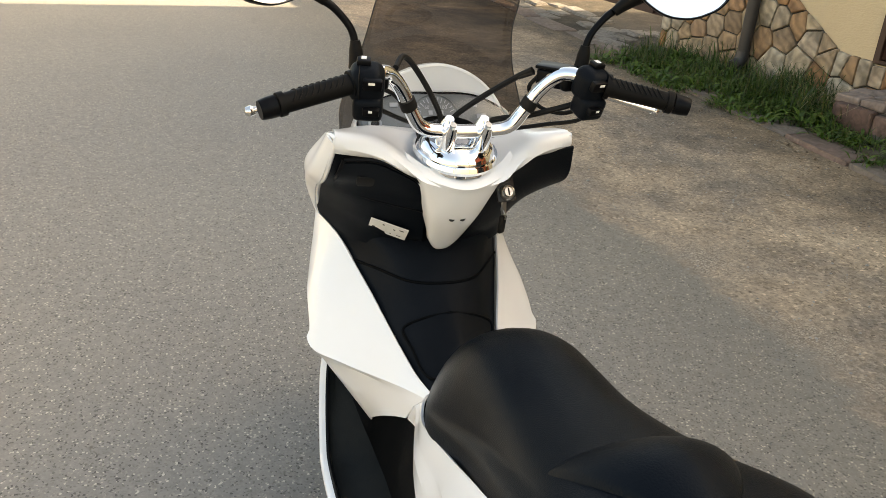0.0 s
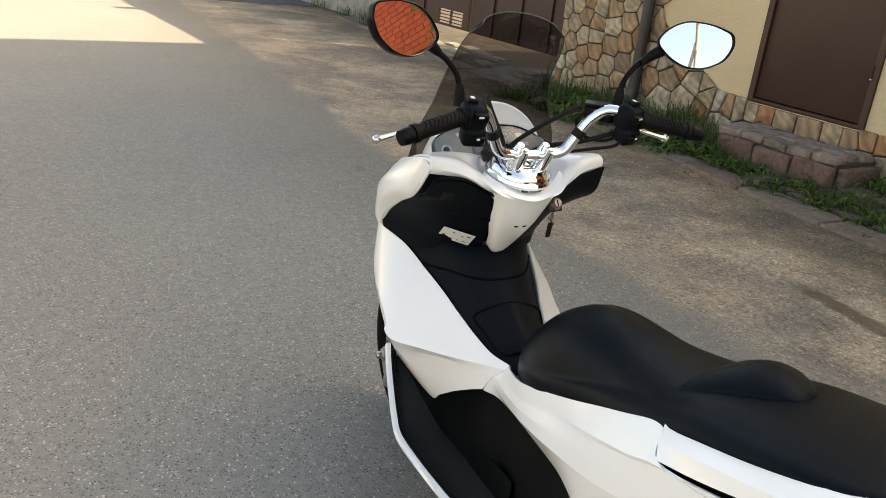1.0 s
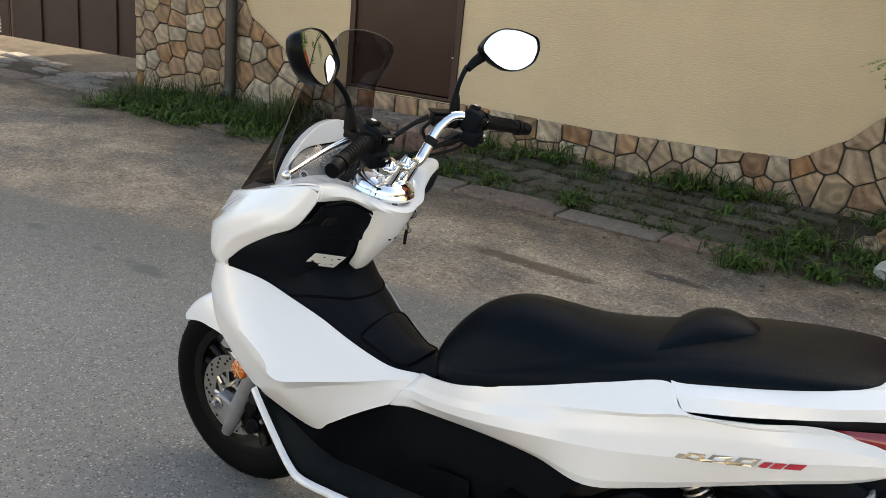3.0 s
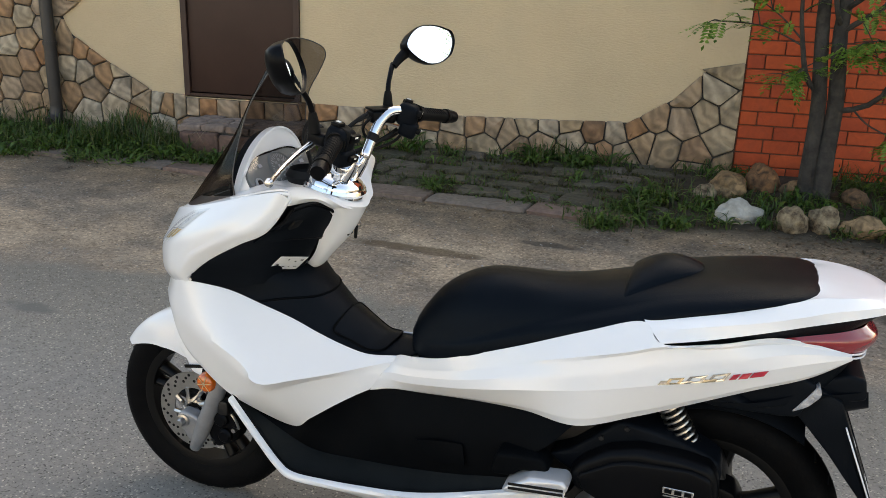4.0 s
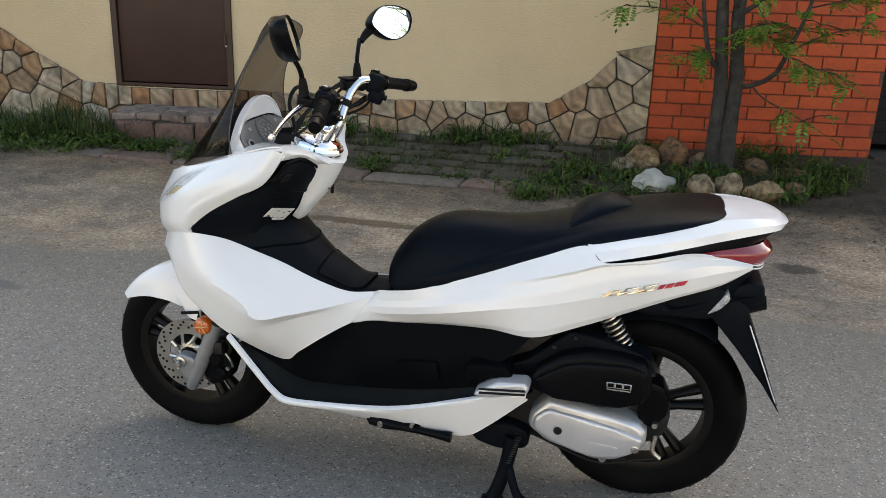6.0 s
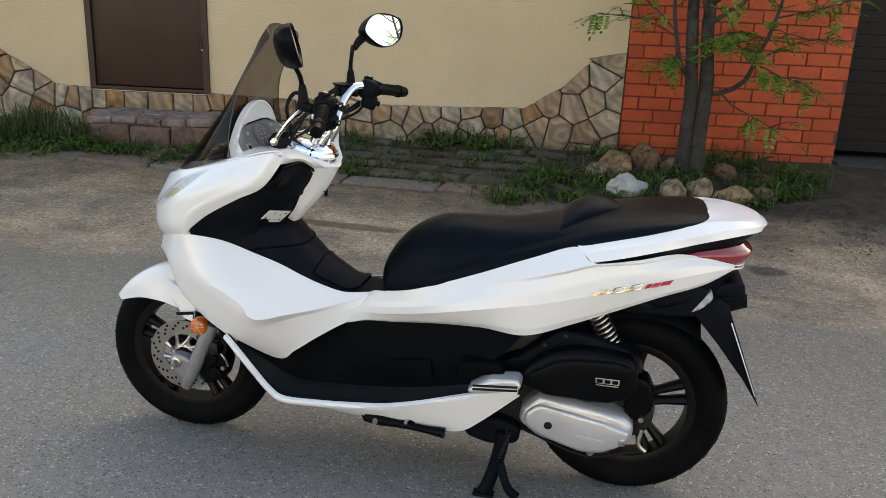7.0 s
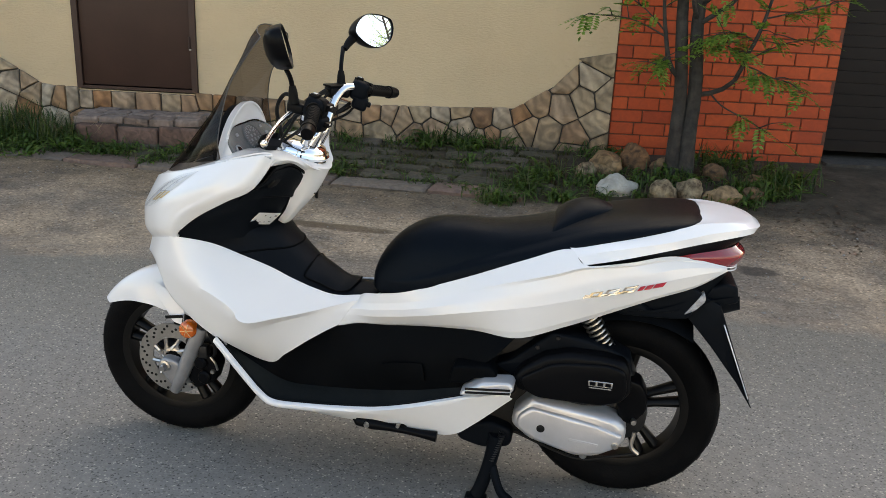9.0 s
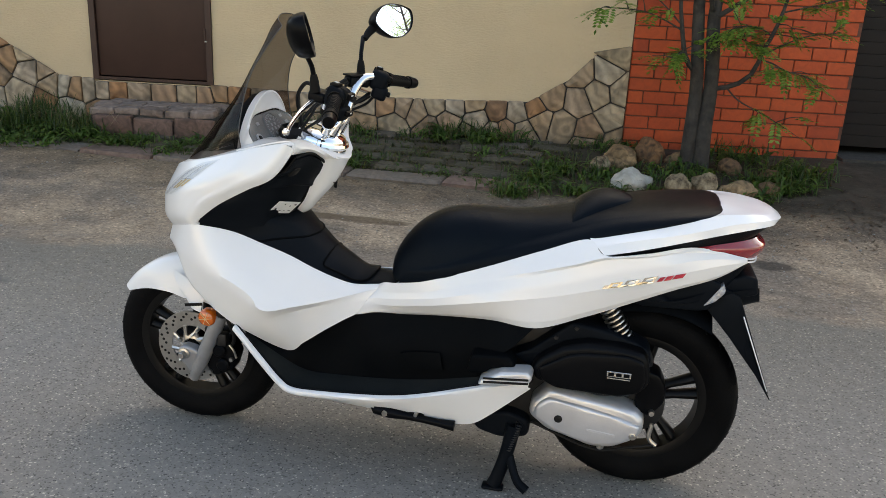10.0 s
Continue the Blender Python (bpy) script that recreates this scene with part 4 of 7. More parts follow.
# ---- boulders round the tree ----
def boulder(x, y, s, material, label, seed, squash=0.75):
    bm = bmesh.new()
    bmesh.ops.create_icosphere(bm, subdivisions=4, radius=1)
    for v in bm.verts:
        n = v.co.normalized()
        k = 0.90 + 0.26 * noise.noise(n * 1.1 + Vector((seed * 7.3, 0, 0))) + 0.10 * noise.noise(n * 2.6 + Vector((0, seed * 3.1, 0))) + 0.06 * noise.noise(n * 5.5 + Vector((seed, 0, 0))) + 0.03 * noise.noise(n * 13 + Vector((0, 0, seed)))
        v.co = Vector((n.x * s[0], n.y * s[1], n.z * s[2] * squash)) * k
    ob = tagged(link("boulder", bm, material, smooth=180), label, "boulder", "boulders round the tree")
    ob.matrix_world = pose(x, y, ground_z(x, y) + s[2] * squash * 0.36, 0, 0, seed * 47)


boulder(-0.01, -3.58, (0.17, 0.12, 0.115), M_ROCK_PALE, "pale whitish boulder edging the tree bed", 1, 0.85)
boulder(-0.32, -3.50, (0.115, 0.10, 0.12), M_ROCK_SPOT, "rounded cream boulder with dark spots edging the tree bed", 2, 0.95)
boulder(-0.495, -3.56, (0.10, 0.09, 0.125), M_ROCK_SPOT, "upright pitted cream boulder edging the tree bed", 3, 0.95)
boulder(-0.71, -3.54, (0.14, 0.11, 0.10), M_ROCK, "ochre-brown boulder edging the tree bed", 4, 0.9)
boulder(-0.93, -3.70, (0.10, 0.09, 0.08), M_ROCK, "dark brown boulder half in weeds", 5)
boulder(0.06, -4.12, (0.18, 0.13, 0.14), M_ROCK, "large rust-brown boulder behind the pale one", 6)
boulder(-0.14, -4.28, (0.12, 0.10, 0.15), M_ROCK, "tall tan boulder near the tree trunk", 7, 0.95)
boulder(-0.36, -4.24, (0.10, 0.09, 0.10), M_ROCK, "brown boulder beside the tree trunk", 8)
boulder(0.20, -3.90, (0.085, 0.08, 0.11), M_ROCK_SPOT, "small cream boulder edging the tree bed", 9)
boulder(-0.72, -4.15, (0.10, 0.09, 0.11), M_ROCK, "grey-brown boulder behind the tree", 10)
boulder(-0.98, -4.0, (0.09, 0.09, 0.09), M_ROCK, "dull boulder in the weeds", 11)


# ---- weeds and grass ----
def blade(bm, p, h, lean, w, r):
    """A bent grass blade of three steps."""
    a = r.uniform(0, 2 * math.pi)
    d, s = Vector((math.cos(a), math.sin(a), 0)), Vector((-math.sin(a), math.cos(a), 0)) * w
    pts = [p, p + d * lean * 0.25 * h + Vector((0, 0, h * 0.5)), p + d * lean * 0.75 * h + Vector((0, 0, h * 0.85))]
    tip = p + d * lean * 1.3 * h + Vector((0, 0, h * (1.0 - 0.25 * lean)))
    rows = [[bm.verts.new(q - s * k), bm.verts.new(q + s * k)] for q, k in zip(pts, (1, 0.9, 0.6))]
    t = bm.verts.new(tip)
    for x, y in zip(rows, rows[1:]):
        bm.faces.new((x[0], x[1], y[1], y[0]))
    bm.faces.new((rows[-1][0], rows[-1][1], t))


def leafy(bm, p, ln, r, rise=0.5):
    """A toothed rosette leaf."""
    a = r.uniform(0, 2 * math.pi)
    d, s = Vector((math.cos(a), math.sin(a), 0)), Vector((-math.sin(a), math.cos(a), 0))
    left, right = [], []
    for k in range(6):
        f = k / 5
        q = p + d * ln * f + Vector((0, 0, ln * rise * (f - 0.75 * f * f) * 1.6))
        w = ln * 0.092 * math.sin(math.pi * (0.12 + 0.8 * f)) * (0.6 if k % 2 else 1.1)
        left.append(bm.verts.new(q + s * w + Vector((0, 0, w * 0.4))))
        right.append(bm.verts.new(q - s * w + Vector((0, 0, w * 0.4))))
    for k in range(5):
        bm.faces.new((left[k], left[k + 1], right[k + 1], right[k]))


def greenery():
    r = random.Random(77)
    gr, wd = bmesh.new(), bmesh.new()

    def tuft(x, y, rad, n, h, z=None, wide=0.0035):
        for _ in range(n):
            a, q = r.uniform(0, 6.283), rad * math.sqrt(r.random())
            px, py = x + q * math.cos(a), y + q * math.sin(a)
            blade(gr, Vector((px, py, (ground_z(px, py) if z is None else z) - 0.01)), h * r.uniform(0.35, 1.1), r.uniform(0.1, 0.8), wide * r.uniform(0.7, 1.3), r)

    def weed(x, y, rad, n, ln):
        for _ in range(n):
            a, q = r.uniform(0, 6.283), rad * r.random()
            px, py = x + q * math.cos(a), y + q * math.sin(a)
            leafy(wd, Vector((px, py, ground_z(px, py))), ln * r.uniform(0.6, 1.2), r, r.uniform(0.35, 1.1))

    # tall grass by the pipe and in the corner of the wall
    for _ in range(16):
        w = WALL @ Vector((r.uniform(4.25, 4.85), r.uniform(0.15, 0.65), 0))
        tuft(w.x, w.y, 0.12, 40, r.uniform(0.16, 0.34))
        weed(w.x, w.y, 0.12, 10, 0.13)
    for _ in range(44):
        u = r.uniform(4.72, 6.5)
        w = WALL @ Vector((u, r.uniform(0.08, 0.75), 0))
        tuft(w.x, w.y, 0.14, 34, r.uniform(0.10, 0.26))
    # broad-leaved weeds among it and before the step
    for _ in range(110):
        w = WALL @ Vector((r.uniform(4.3, 6.3), r.uniform(0.15, 1.0), 0))
        weed(w.x, w.y, 0.10, 16, r.uniform(0.08, 0.15))
    for _ in range(22):
        w = WALL @ Vector((r.uniform(3.0, 4.4), r.uniform(0.58, 0.85), 0))
        weed(w.x, w.y, 0.09, 10, r.uniform(0.06, 0.11))
    # along the wall foot and in clumps on the verge
    for u, n, h in ((0.35, 26, 0.12), (0.75, 20, 0.10), (0.95, 40, 0.2), (1.2, 60, 0.2), (1.45, 60, 0.22), (1.75, 30, 0.14), (2.15, 30, 0.16), (2.45, 60, 0.24), (2.75, 60, 0.2), (3.05, 40, 0.18)):
        w = WALL @ Vector((u, 0.12, 0))
        tuft(w.x, w.y, 0.13, n, h)
        weed(w.x, w.y + 0.05, 0.1, n // 3, h * 0.9)
    for x, y, rad, n, h in ((0.60, -3.30, 0.24, 130, 0.12), (0.92, -3.28, 0.16, 60, 0.10), (1.45, -3.5, 0.12, 20, 0.07), (0.45, -3.78, 0.24, 110, 0.14), (1.93, -3.52, 0.12, 36, 0.09), (1.71, -3.70, 0.12, 30, 0.09),
                            (2.55, -3.4, 0.12, 30, 0.07), (3.25, -3.32, 0.15, 70, 0.12), (3.64, -3.50, 0.15, 90, 0.13), (4.03, -3.55, 0.16, 110, 0.17), (4.30, -3.72, 0.16, 80, 0.14), (4.50, -3.36, 0.18, 80, 0.11),
                            (4.62, -3.18, 0.12, 50, 0.09), (5.10, -3.16, 0.14, 60, 0.10), (5.40, -3.56, 0.22, 100, 0.16), (5.94, -3.57, 0.14, 50, 0.10), (6.42, -3.50, 0.12, 36, 0.09), (4.9, -3.65, 0.2, 80, 0.15), (1.6, -3.95, 0.2, 40, 0.07), (2.4, -3.9, 0.2, 40, 0.07), (1.05, -4.05, 0.16, 60, 0.11), (2.1, -4.15, 0.18, 60, 0.10), (2.85, -3.65, 0.2, 90, 0.13), (3.0, -4.1, 0.2, 80, 0.13), (1.3, -3.42, 0.14, 50, 0.09),
                            (-0.2, -3.85, 0.25, 120, 0.13), (0.10, -3.42, 0.10, 50, 0.11), (-0.18, -3.48, 0.08, 40, 0.10), (-0.60, -3.46, 0.10, 40, 0.10), (-0.86, -3.55, 0.14, 90, 0.14), (0.12, -3.75, 0.14, 80, 0.13), (-0.4, -4.0, 0.2, 100, 0.14), (0.23, -3.65, 0.2, 90, 0.12), (-0.6, -3.9, 0.25, 60, 0.14), (-1.02, -3.85, 0.26, 260, 0.17), (-1.2, -4.15, 0.28, 160, 0.18), (-0.8, -4.55, 0.35, 160, 0.18), (0.05, -4.5, 0.25, 120, 0.14)):
        tuft(x, y, rad, n // 2, h)
        weed(x, y, rad, n // 2, h * 0.9)
    # large leafy rosettes that stand out on the verge
    for x, y, ln, n in ((1.91, -3.47, 0.17, 34), (1.50, -4.40, 0.24, 46), (1.12, -4.38, 0.24, 50), (0.64, -3.49, 0.19, 60), (0.75, -3.10, 0.17, 64), (0.33, -3.29, 0.18, 54), (3.75, -3.44, 0.19, 44), (3.54, -3.53, 0.16, 36), (3.26, -3.52, 0.17, 40),
                        (5.19, -3.30, 0.20, 60), (6.17, -3.41, 0.16, 34), (4.09, -3.72, 0.20, 60), (2.56, -3.58, 0.18, 50), (1.96, -3.60, 0.16, 34), (0.72, -3.20, 0.17, 40), (0.55, -3.77, 0.19, 60), (2.93, -3.47, 0.16, 34), (4.55, -3.46, 0.18, 44), (-1.02, -3.74, 0.2, 60), (-1.15, -4.08, 0.22, 60)):
        weed(x, y, 0.12, n, ln * 0.62)
        tuft(x, y, 0.13, n, ln * 0.7, wide=0.0028)
    moss = bmesh.new()
    for _ in range(5200):
        j, x = r.randrange(8), r.uniform(0.35, 4.2)
        y = -3.425 - j * 0.212 + r.gauss(0, 0.016) if r.random() < 0.75 else r.uniform(-4.5, -3.35)
        blade(moss, Vector((x, y, ground_z(x, y) - 0.002)), r.uniform(0.012, 0.034), r.uniform(0.3, 1.6), 0.0045, r)
    tagged(link("moss", moss, M_MOSS, smooth=0), "olive moss in the joints of the verge paving", "moss", kind="stuff")
    straw = bmesh.new()
    for _ in range(110):
        p = Vector((r.gauss(4.35, 0.22), r.gauss(-3.86, 0.07), 0.05))
        blade(straw, p, r.uniform(0.08, 0.2), r.uniform(0.9, 2.2), 0.003, r)
    tagged(link("dry_grass", straw, M_STRAW, smooth=0), "bent dry straw among the green grass", "dry grass", kind="stuff")
    for k in range(60):
        x = r.uniform(0.3, 6.6)
        weed(x, -3.3 - r.random() * 0.25, 0.07, 5, r.uniform(0.04, 0.09))
    for k in range(40):
        x = r.uniform(10.6, 14)
        tuft(x, -3.3 - r.random() * 0.6, 0.2, 40, 0.2)
    for k in range(120):
        x, y = r.uniform(0.4, 4.5), r.uniform(-4.3, -3.35)
        tuft(x, y, 0.06, 9, 0.06)
    tagged(link("grass", gr, M_GRASS, smooth=0), "tufts of fresh green grass along the verge", "grass", kind="stuff")
    tagged(link("weeds", wd, M_WEED, smooth=0), "dandelion-like leafy weeds on the verge", "weeds", kind="stuff")
    lt = bmesh.new()
    for _ in range(2600):
        x, y = (r.uniform(-1.6, -0.2), r.gauss(-3.35, 0.35)) if r.random() < 0.45 else (r.uniform(-0.2, 7), r.gauss(-3.18, 0.18))
        a, s = r.uniform(0, 6.283), r.uniform(0.004, 0.016)
        d, e = Vector((math.cos(a), math.sin(a), r.uniform(-0.3, 0.3))) * s, Vector((-math.sin(a), math.cos(a), r.uniform(-0.3, 0.3))) * s * 0.5
        p = Vector((x, y, ground_z(x, y) + 0.006))
        lt.faces.new([lt.verts.new(q) for q in (p - d, p - e, p + d, p + e)])
    tagged(link("litter", lt, M_LITTER, smooth=0), "dry twigs and leaf litter along the kerb", "litter", kind="stuff")


greenery()


def gravel():
    """Loose pale chips on the worn edge of the street."""
    r = random.Random(15)
    bm = bmesh.new()
    for _ in range(1500):
        x, y = r.uniform(-1.5, 6), r.uniform(-3.1, 2.2) if r.random() < 0.3 else r.uniform(-3.1, -1.3)
        s = r.uniform(0.002, 0.007) * (1.6 if r.random() < 0.04 else 1)
        p = Vector((x, y, ground_z(x, y) + s * 0.3))
        vs = [bm.verts.new(p + Vector(q) * s * r.uniform(0.7, 1.3)) for q in ((1, 0, 0), (0, 1, 0), (-1, 0, 0), (0, -1, 0), (0, 0, 0.8))]
        for k in range(4):
            bm.faces.new((vs[k], vs[(k + 1) % 4], vs[4]))
    tagged(link("gravel", bm, M_CONCRETE, smooth=0), "loose pale gravel chips on the street", "gravel", kind="stuff")


gravel()


# ---- the scooter: x forward, y to its left, on its centre stand ----
FRONT, REAR = Vector((1.318, 0, 0.259)), Vector((0.022, 0, 0.27))
bike = empty("motor_scooter", "white scooter with black seat and smoked windscreen on its centre stand", "scooter")
bike.location, bike.scale = (0, 0.007, 0), (1, 0.97, 1)


def sided(name, make, material, parent, label="", smooth=40, flip_only=()):
    """A part on the left and its twin on the right."""
    out = []
    for s in (1, -1):
        bm = make()
        if s < 0:
            for v in bm.verts:
                v.co.y = -v.co.y
            bmesh.ops.reverse_faces(bm, faces=bm.faces)
        out.append(part(name, bm, material, parent, label, smooth))
    return out


def moved(bm, m):
    for v in bm.verts:
        v.co = m @ v.co
    return bm


# ---- wheels ----
def wheel(name, c, tyre_r, rim_r, width, disc):
    w = part(name, lathe([(rim_r - 0.004, -width * 0.36), (rim_r - 0.022, -width * 0.30), (rim_r - 0.024, 0), (rim_r - 0.022, width * 0.30), (rim_r - 0.004, width * 0.36), (rim_r + 0.004, width * 0.34),
                          (rim_r - 0.012, width * 0.2), (rim_r - 0.012, -width * 0.2), (rim_r + 0.004, -width * 0.34), (rim_r - 0.004, -width * 0.36)], 64, Matrix.Translation(c)), M_RIM, bike, "black cast-alloy wheel")
    h = tyre_r - rim_r
    prof = [(rim_r - 0.002, -width * 0.34), (rim_r + h * 0.25, -width * 0.46), (rim_r + h * 0.5, -width * 0.50), (rim_r + h * 0.75, -width * 0.44), (tyre_r - 0.008, -width * 0.27), (tyre_r - 0.001, -width * 0.10), (tyre_r, 0)]
    prof = prof + [(r, -y) for r, y in reversed(prof[:-1])]
    tyre = part("tyre", lathe(prof, 96, Matrix.Translation(c)), M_RUBBER, w, "black road tyre")
    # tread grooves as slanting bars sunk in the shoulder
    bm = None
    for k in range(30):
        a = 360 / 30 * k
        for s in (-1, 1):
            m = Matrix.Translation(c) @ pose(0, 0, 0, 0, a + (6 if s > 0 else 0), 0) @ pose(tyre_r - 0.0052, s * width * 0.20, 0, 0, 0, s * 20) @ pose(0, 0, 0, s * 30, 0, 0)
            bm = block((0.0036, width * 0.20, 0.004), (0, 0, 0), 0, m=m, bm=bm)
    tagged(part("tread_groove", bm, M_PRINT, w, smooth=0), kind="stuff")
    part("hub", lathe([(0, -0.06), (0.03, -0.06), (0.036, -0.035), (0.036, 0.035), (0.03, 0.06), (0, 0.06)], 24, Matrix.Translation(c)), M_RIM, w)
    for k in range(5):
        for s in (-1, 1):
            a = 2 * math.pi * (k / 5) + 0.35
            d = lambda q: Vector((math.cos(q), 0, math.sin(q)))
            p0, p1 = c + d(a + s * 0.28) * 0.030, c + d(a + s * 0.15) * (rim_r - 0.02)
            sp = tube([p0, p0.lerp(p1, 0.5), p1], [0.018, 0.0125, 0.016], 10, 8)
            for v in sp.verts:
                v.co.y *= 1.25
            part("spoke", sp, M_RIM, w)
    return w


front_wheel = wheel("front_wheel", FRONT, 0.259, 0.183, 0.092, True)
rear_wheel = wheel("rear_wheel", REAR, 0.268, 0.183, 0.106, False)


def brake_disc():
    """A drilled disc: an outer ring pierced with holes, carried by curved arms."""
    bm = bmesh.new()
    n, y0, y1 = 60, 0.060, 0.064
    c = FRONT
    hole = 0.0042
    d = lambda r, a, y: Vector((c.x + r * math.cos(a), y, c.z + r * math.sin(a)))
    for r0, r1 in ((0.066, 0.080), (0.080, 0.110)):
        rows = []
        for k in range(n):
            a = 2 * math.pi * k / n
            rows.append([d(r0, a, y0), d(r1, a, y0), d(r1, a, y1), d(r0, a, y1)])
        grid(bm, rows, close_u=True, close_v=True)
    for k in range(9):
        a = 2 * math.pi * k / 9
        tube([d(0.028, a, 0.062), d(0.046, a + 0.38, 0.062), d(0.068, a + 0.52, 0.062)], [0.009, 0.006, 0.007], 6, 6, bm=bm)
    bmesh.ops.recalc_face_normals(bm, faces=bm.faces)
    disc = part("brake_disc", bm, M_STEEL, front_wheel, "drilled steel brake disc")
    bm = None
    for k in range(16):
        a = 2 * math.pi * k / 16
        for r, da in ((0.086, 0.0), (0.094, 0.12), (0.102, 0.24)):
            p = d(r, a + da, 0.0645)
            bm = lathe([(0, 0.0), (hole, 0.0), (hole, -0.002), (0, -0.002)], 8, Matrix.Translation(p), bm=bm)
    tagged(part("disc_hole", bm, M_PRINT, front_wheel, smooth=0), kind="stuff")
    part("disc_carrier", lathe([(0.028, 0.055), (0.036, 0.056), (0.036, 0.068), (0.028, 0.070)], 24, Matrix.Translation(c)), M_STEEL, front_wheel)
    for k in range(4):
        a = 2 * math.pi * k / 4 + 0.4
        part("bolt", lathe([(0, 0.073), (0.006, 0.073), (0.007, 0.066)], 8, Matrix.Translation(Vector((c.x + 0.042 * math.cos(a), 0, c.z + 0.042 * math.sin(a))))), M_STEEL, front_wheel)


brake_disc()

# ---- fork and front mudguard ----
def fork_leg():
    p, q = Vector((1.298, 0.106, 0.176)), Vector((1.205, 0.104, 0.388))
    return tube([p, p.lerp(q, 0.04), p.lerp(q, 0.5), p.lerp(q, 0.96), q], [0.014, 0.021, 0.0215, 0.0215, 0.019], 18, 12)


sided("fork_leg", fork_leg, M_FORK, bike, "silver lower fork leg")
sided("fork_tube", lambda: tube([(1.208, 0.104, 0.382), (1.068, 0.092, 0.730)], 0.016, 14), M_DULL, bike)
sided("axle_nut", lambda: lathe([(0, 0.140), (0.008, 0.140), (0.011, 0.135), (0.011, 0.124), (0.017, 0.122), (0.017, 0.10)], 12, Matrix.Translation(FRONT)), M_STEEL, bike)
part("axle", tube([FRONT + Vector((0, -0.11, 0)), FRONT + Vector((0, 0.11, 0))], 0.009, 10), M_STEEL, bike)
sided("axle_boss", lambda: pillow([(1.322, 0.284), (1.338, 0.272), (1.342, 0.252), (1.330, 0.232), (1.304, 0.198), (1.286, 0.190), (1.272, 0.215), (1.266, 0.250), (1.280, 0.276)], 0.086, 0.118, 0.008, 0.012, 3), M_FORK, bike)
cal = part("brake_caliper", pillow([(1.262, 0.268), (1.240, 0.302), (1.190, 0.312), (1.160, 0.270), (1.178, 0.214), (1.238, 0.184), (1.262, 0.216)], 0.050, 0.100, 0.014, 0.012, 3), M_BLACK_SATIN, bike, "black brake caliper with steel bolts")
for (bx, bz), rr in (((1.214, 0.276), 0.020), ((1.204, 0.232), 0.020)):
    part("piston_cap", lathe([(0, 0.114), (rr * 0.7, 0.114), (rr, 0.108), (rr, 0.09)], 20, Matrix.Translation((bx, 0, bz))), M_BLACK_SATIN, cal)
part("mount", pillow([(1.262, 0.345), (1.228, 0.352), (1.196, 0.318), (1.205, 0.290), (1.25, 0.298)], 0.075, 0.104, 0.006, 0.01, 2), M_DULL, cal)
for bx, bz, by in ((1.246, 0.328, 0.108), (1.206, 0.322, 0.108), (1.178, 0.252, 0.104), (1.246, 0.204, 0.104)):
    part("bolt", lathe([(0, by + 0.004), (0.006, by + 0.004), (0.007, by), (0.007, by - 0.02)], 8, Matrix.Translation((bx, 0, bz))), M_STEEL, cal)
part("bleed_pipe", tube([(1.18, 0.108, 0.300), (1.165, 0.112, 0.285), (1.160, 0.108, 0.262)], 0.0035, 8, 8), M_STEEL, cal)
part("brake_hose", tube([FRONT + Vector((-0.12, 0.09, 0.01)), FRONT + Vector((-0.15, 0.10, 0.06)), FRONT + Vector((-0.13, 0.10, 0.14)), FRONT + Vector((-0.17, 0.08, 0.22))], 0.0055, 8, 14), M_PRINT, bike)
part("speed_sensor", block((0.03, 0.03, 0.04), tuple(FRONT + Vector((-0.115, 0.10, 0.055))), 0.006), M_DULL, bike)


def mudguard():
    rows = []
    for k in range(25):
        a = radians(34 + (140 - 34) * k / 24)
        f = k / 24
        r = 0.279 - 0.004 * math.sin(math.pi * f)
        drop = 0.012 + 0.098 * min(1, f / 0.45) ** 0.85
        row = []
        for j in range(13):
            t = j / 12 * 2 - 1
            w = 0.030 + 0.036 * min(1, f * 3.2 + 0.18)
            rr = r - drop * abs(t) ** 4 - 0.012 * t * t
            row.append(FRONT + Vector((math.cos(a) * rr, w * math.copysign(abs(t) ** 0.75, t), math.sin(a) * rr)))
        rows.append(row)
    bm = bmesh.new()
    grid(bm, rows)
    return thicken(bm, 0.003)


fender = part("front_mudguard", mudguard(), M_WHITE, bike, "white front mudguard")
sided("side_stay", lambda: loft([[(1.365, 0.070, 0.500), (1.31, 0.076, 0.475), (1.255, 0.085, 0.45)], [(1.345, 0.085, 0.455), (1.31, 0.09, 0.43), (1.27, 0.094, 0.40)], [(1.312, 0.088, 0.415), (1.298, 0.096, 0.395), (1.268, 0.098, 0.385)]], 10, 6), M_WHITE, fender)
part("caution_label", block((0.052, 0.002, 0.010), (0, 0, 0), 0.0008, 1, m=pose(1.292, 0.0975, 0.408, -8, 6, 8)), M_PRINT, fender)
part("side_reflector", lathe([(0, 0.137), (0.018, 0.136), (0.024, 0.131), (0.026, 0.122), (0.026, 0.108)], 28, Matrix.Translation((1.238, 0, 0.385))), M_ORANGE, bike, "round amber side reflector")
for q in range(3):
    part("reflector_line", block((0.044, 0.0012, 0.0016), (0, 0, 0), 0, m=pose(1.238, 0.1372, 0.385, 0, 60 * q + 10, 0)), M_AMBER_DIM, bike)

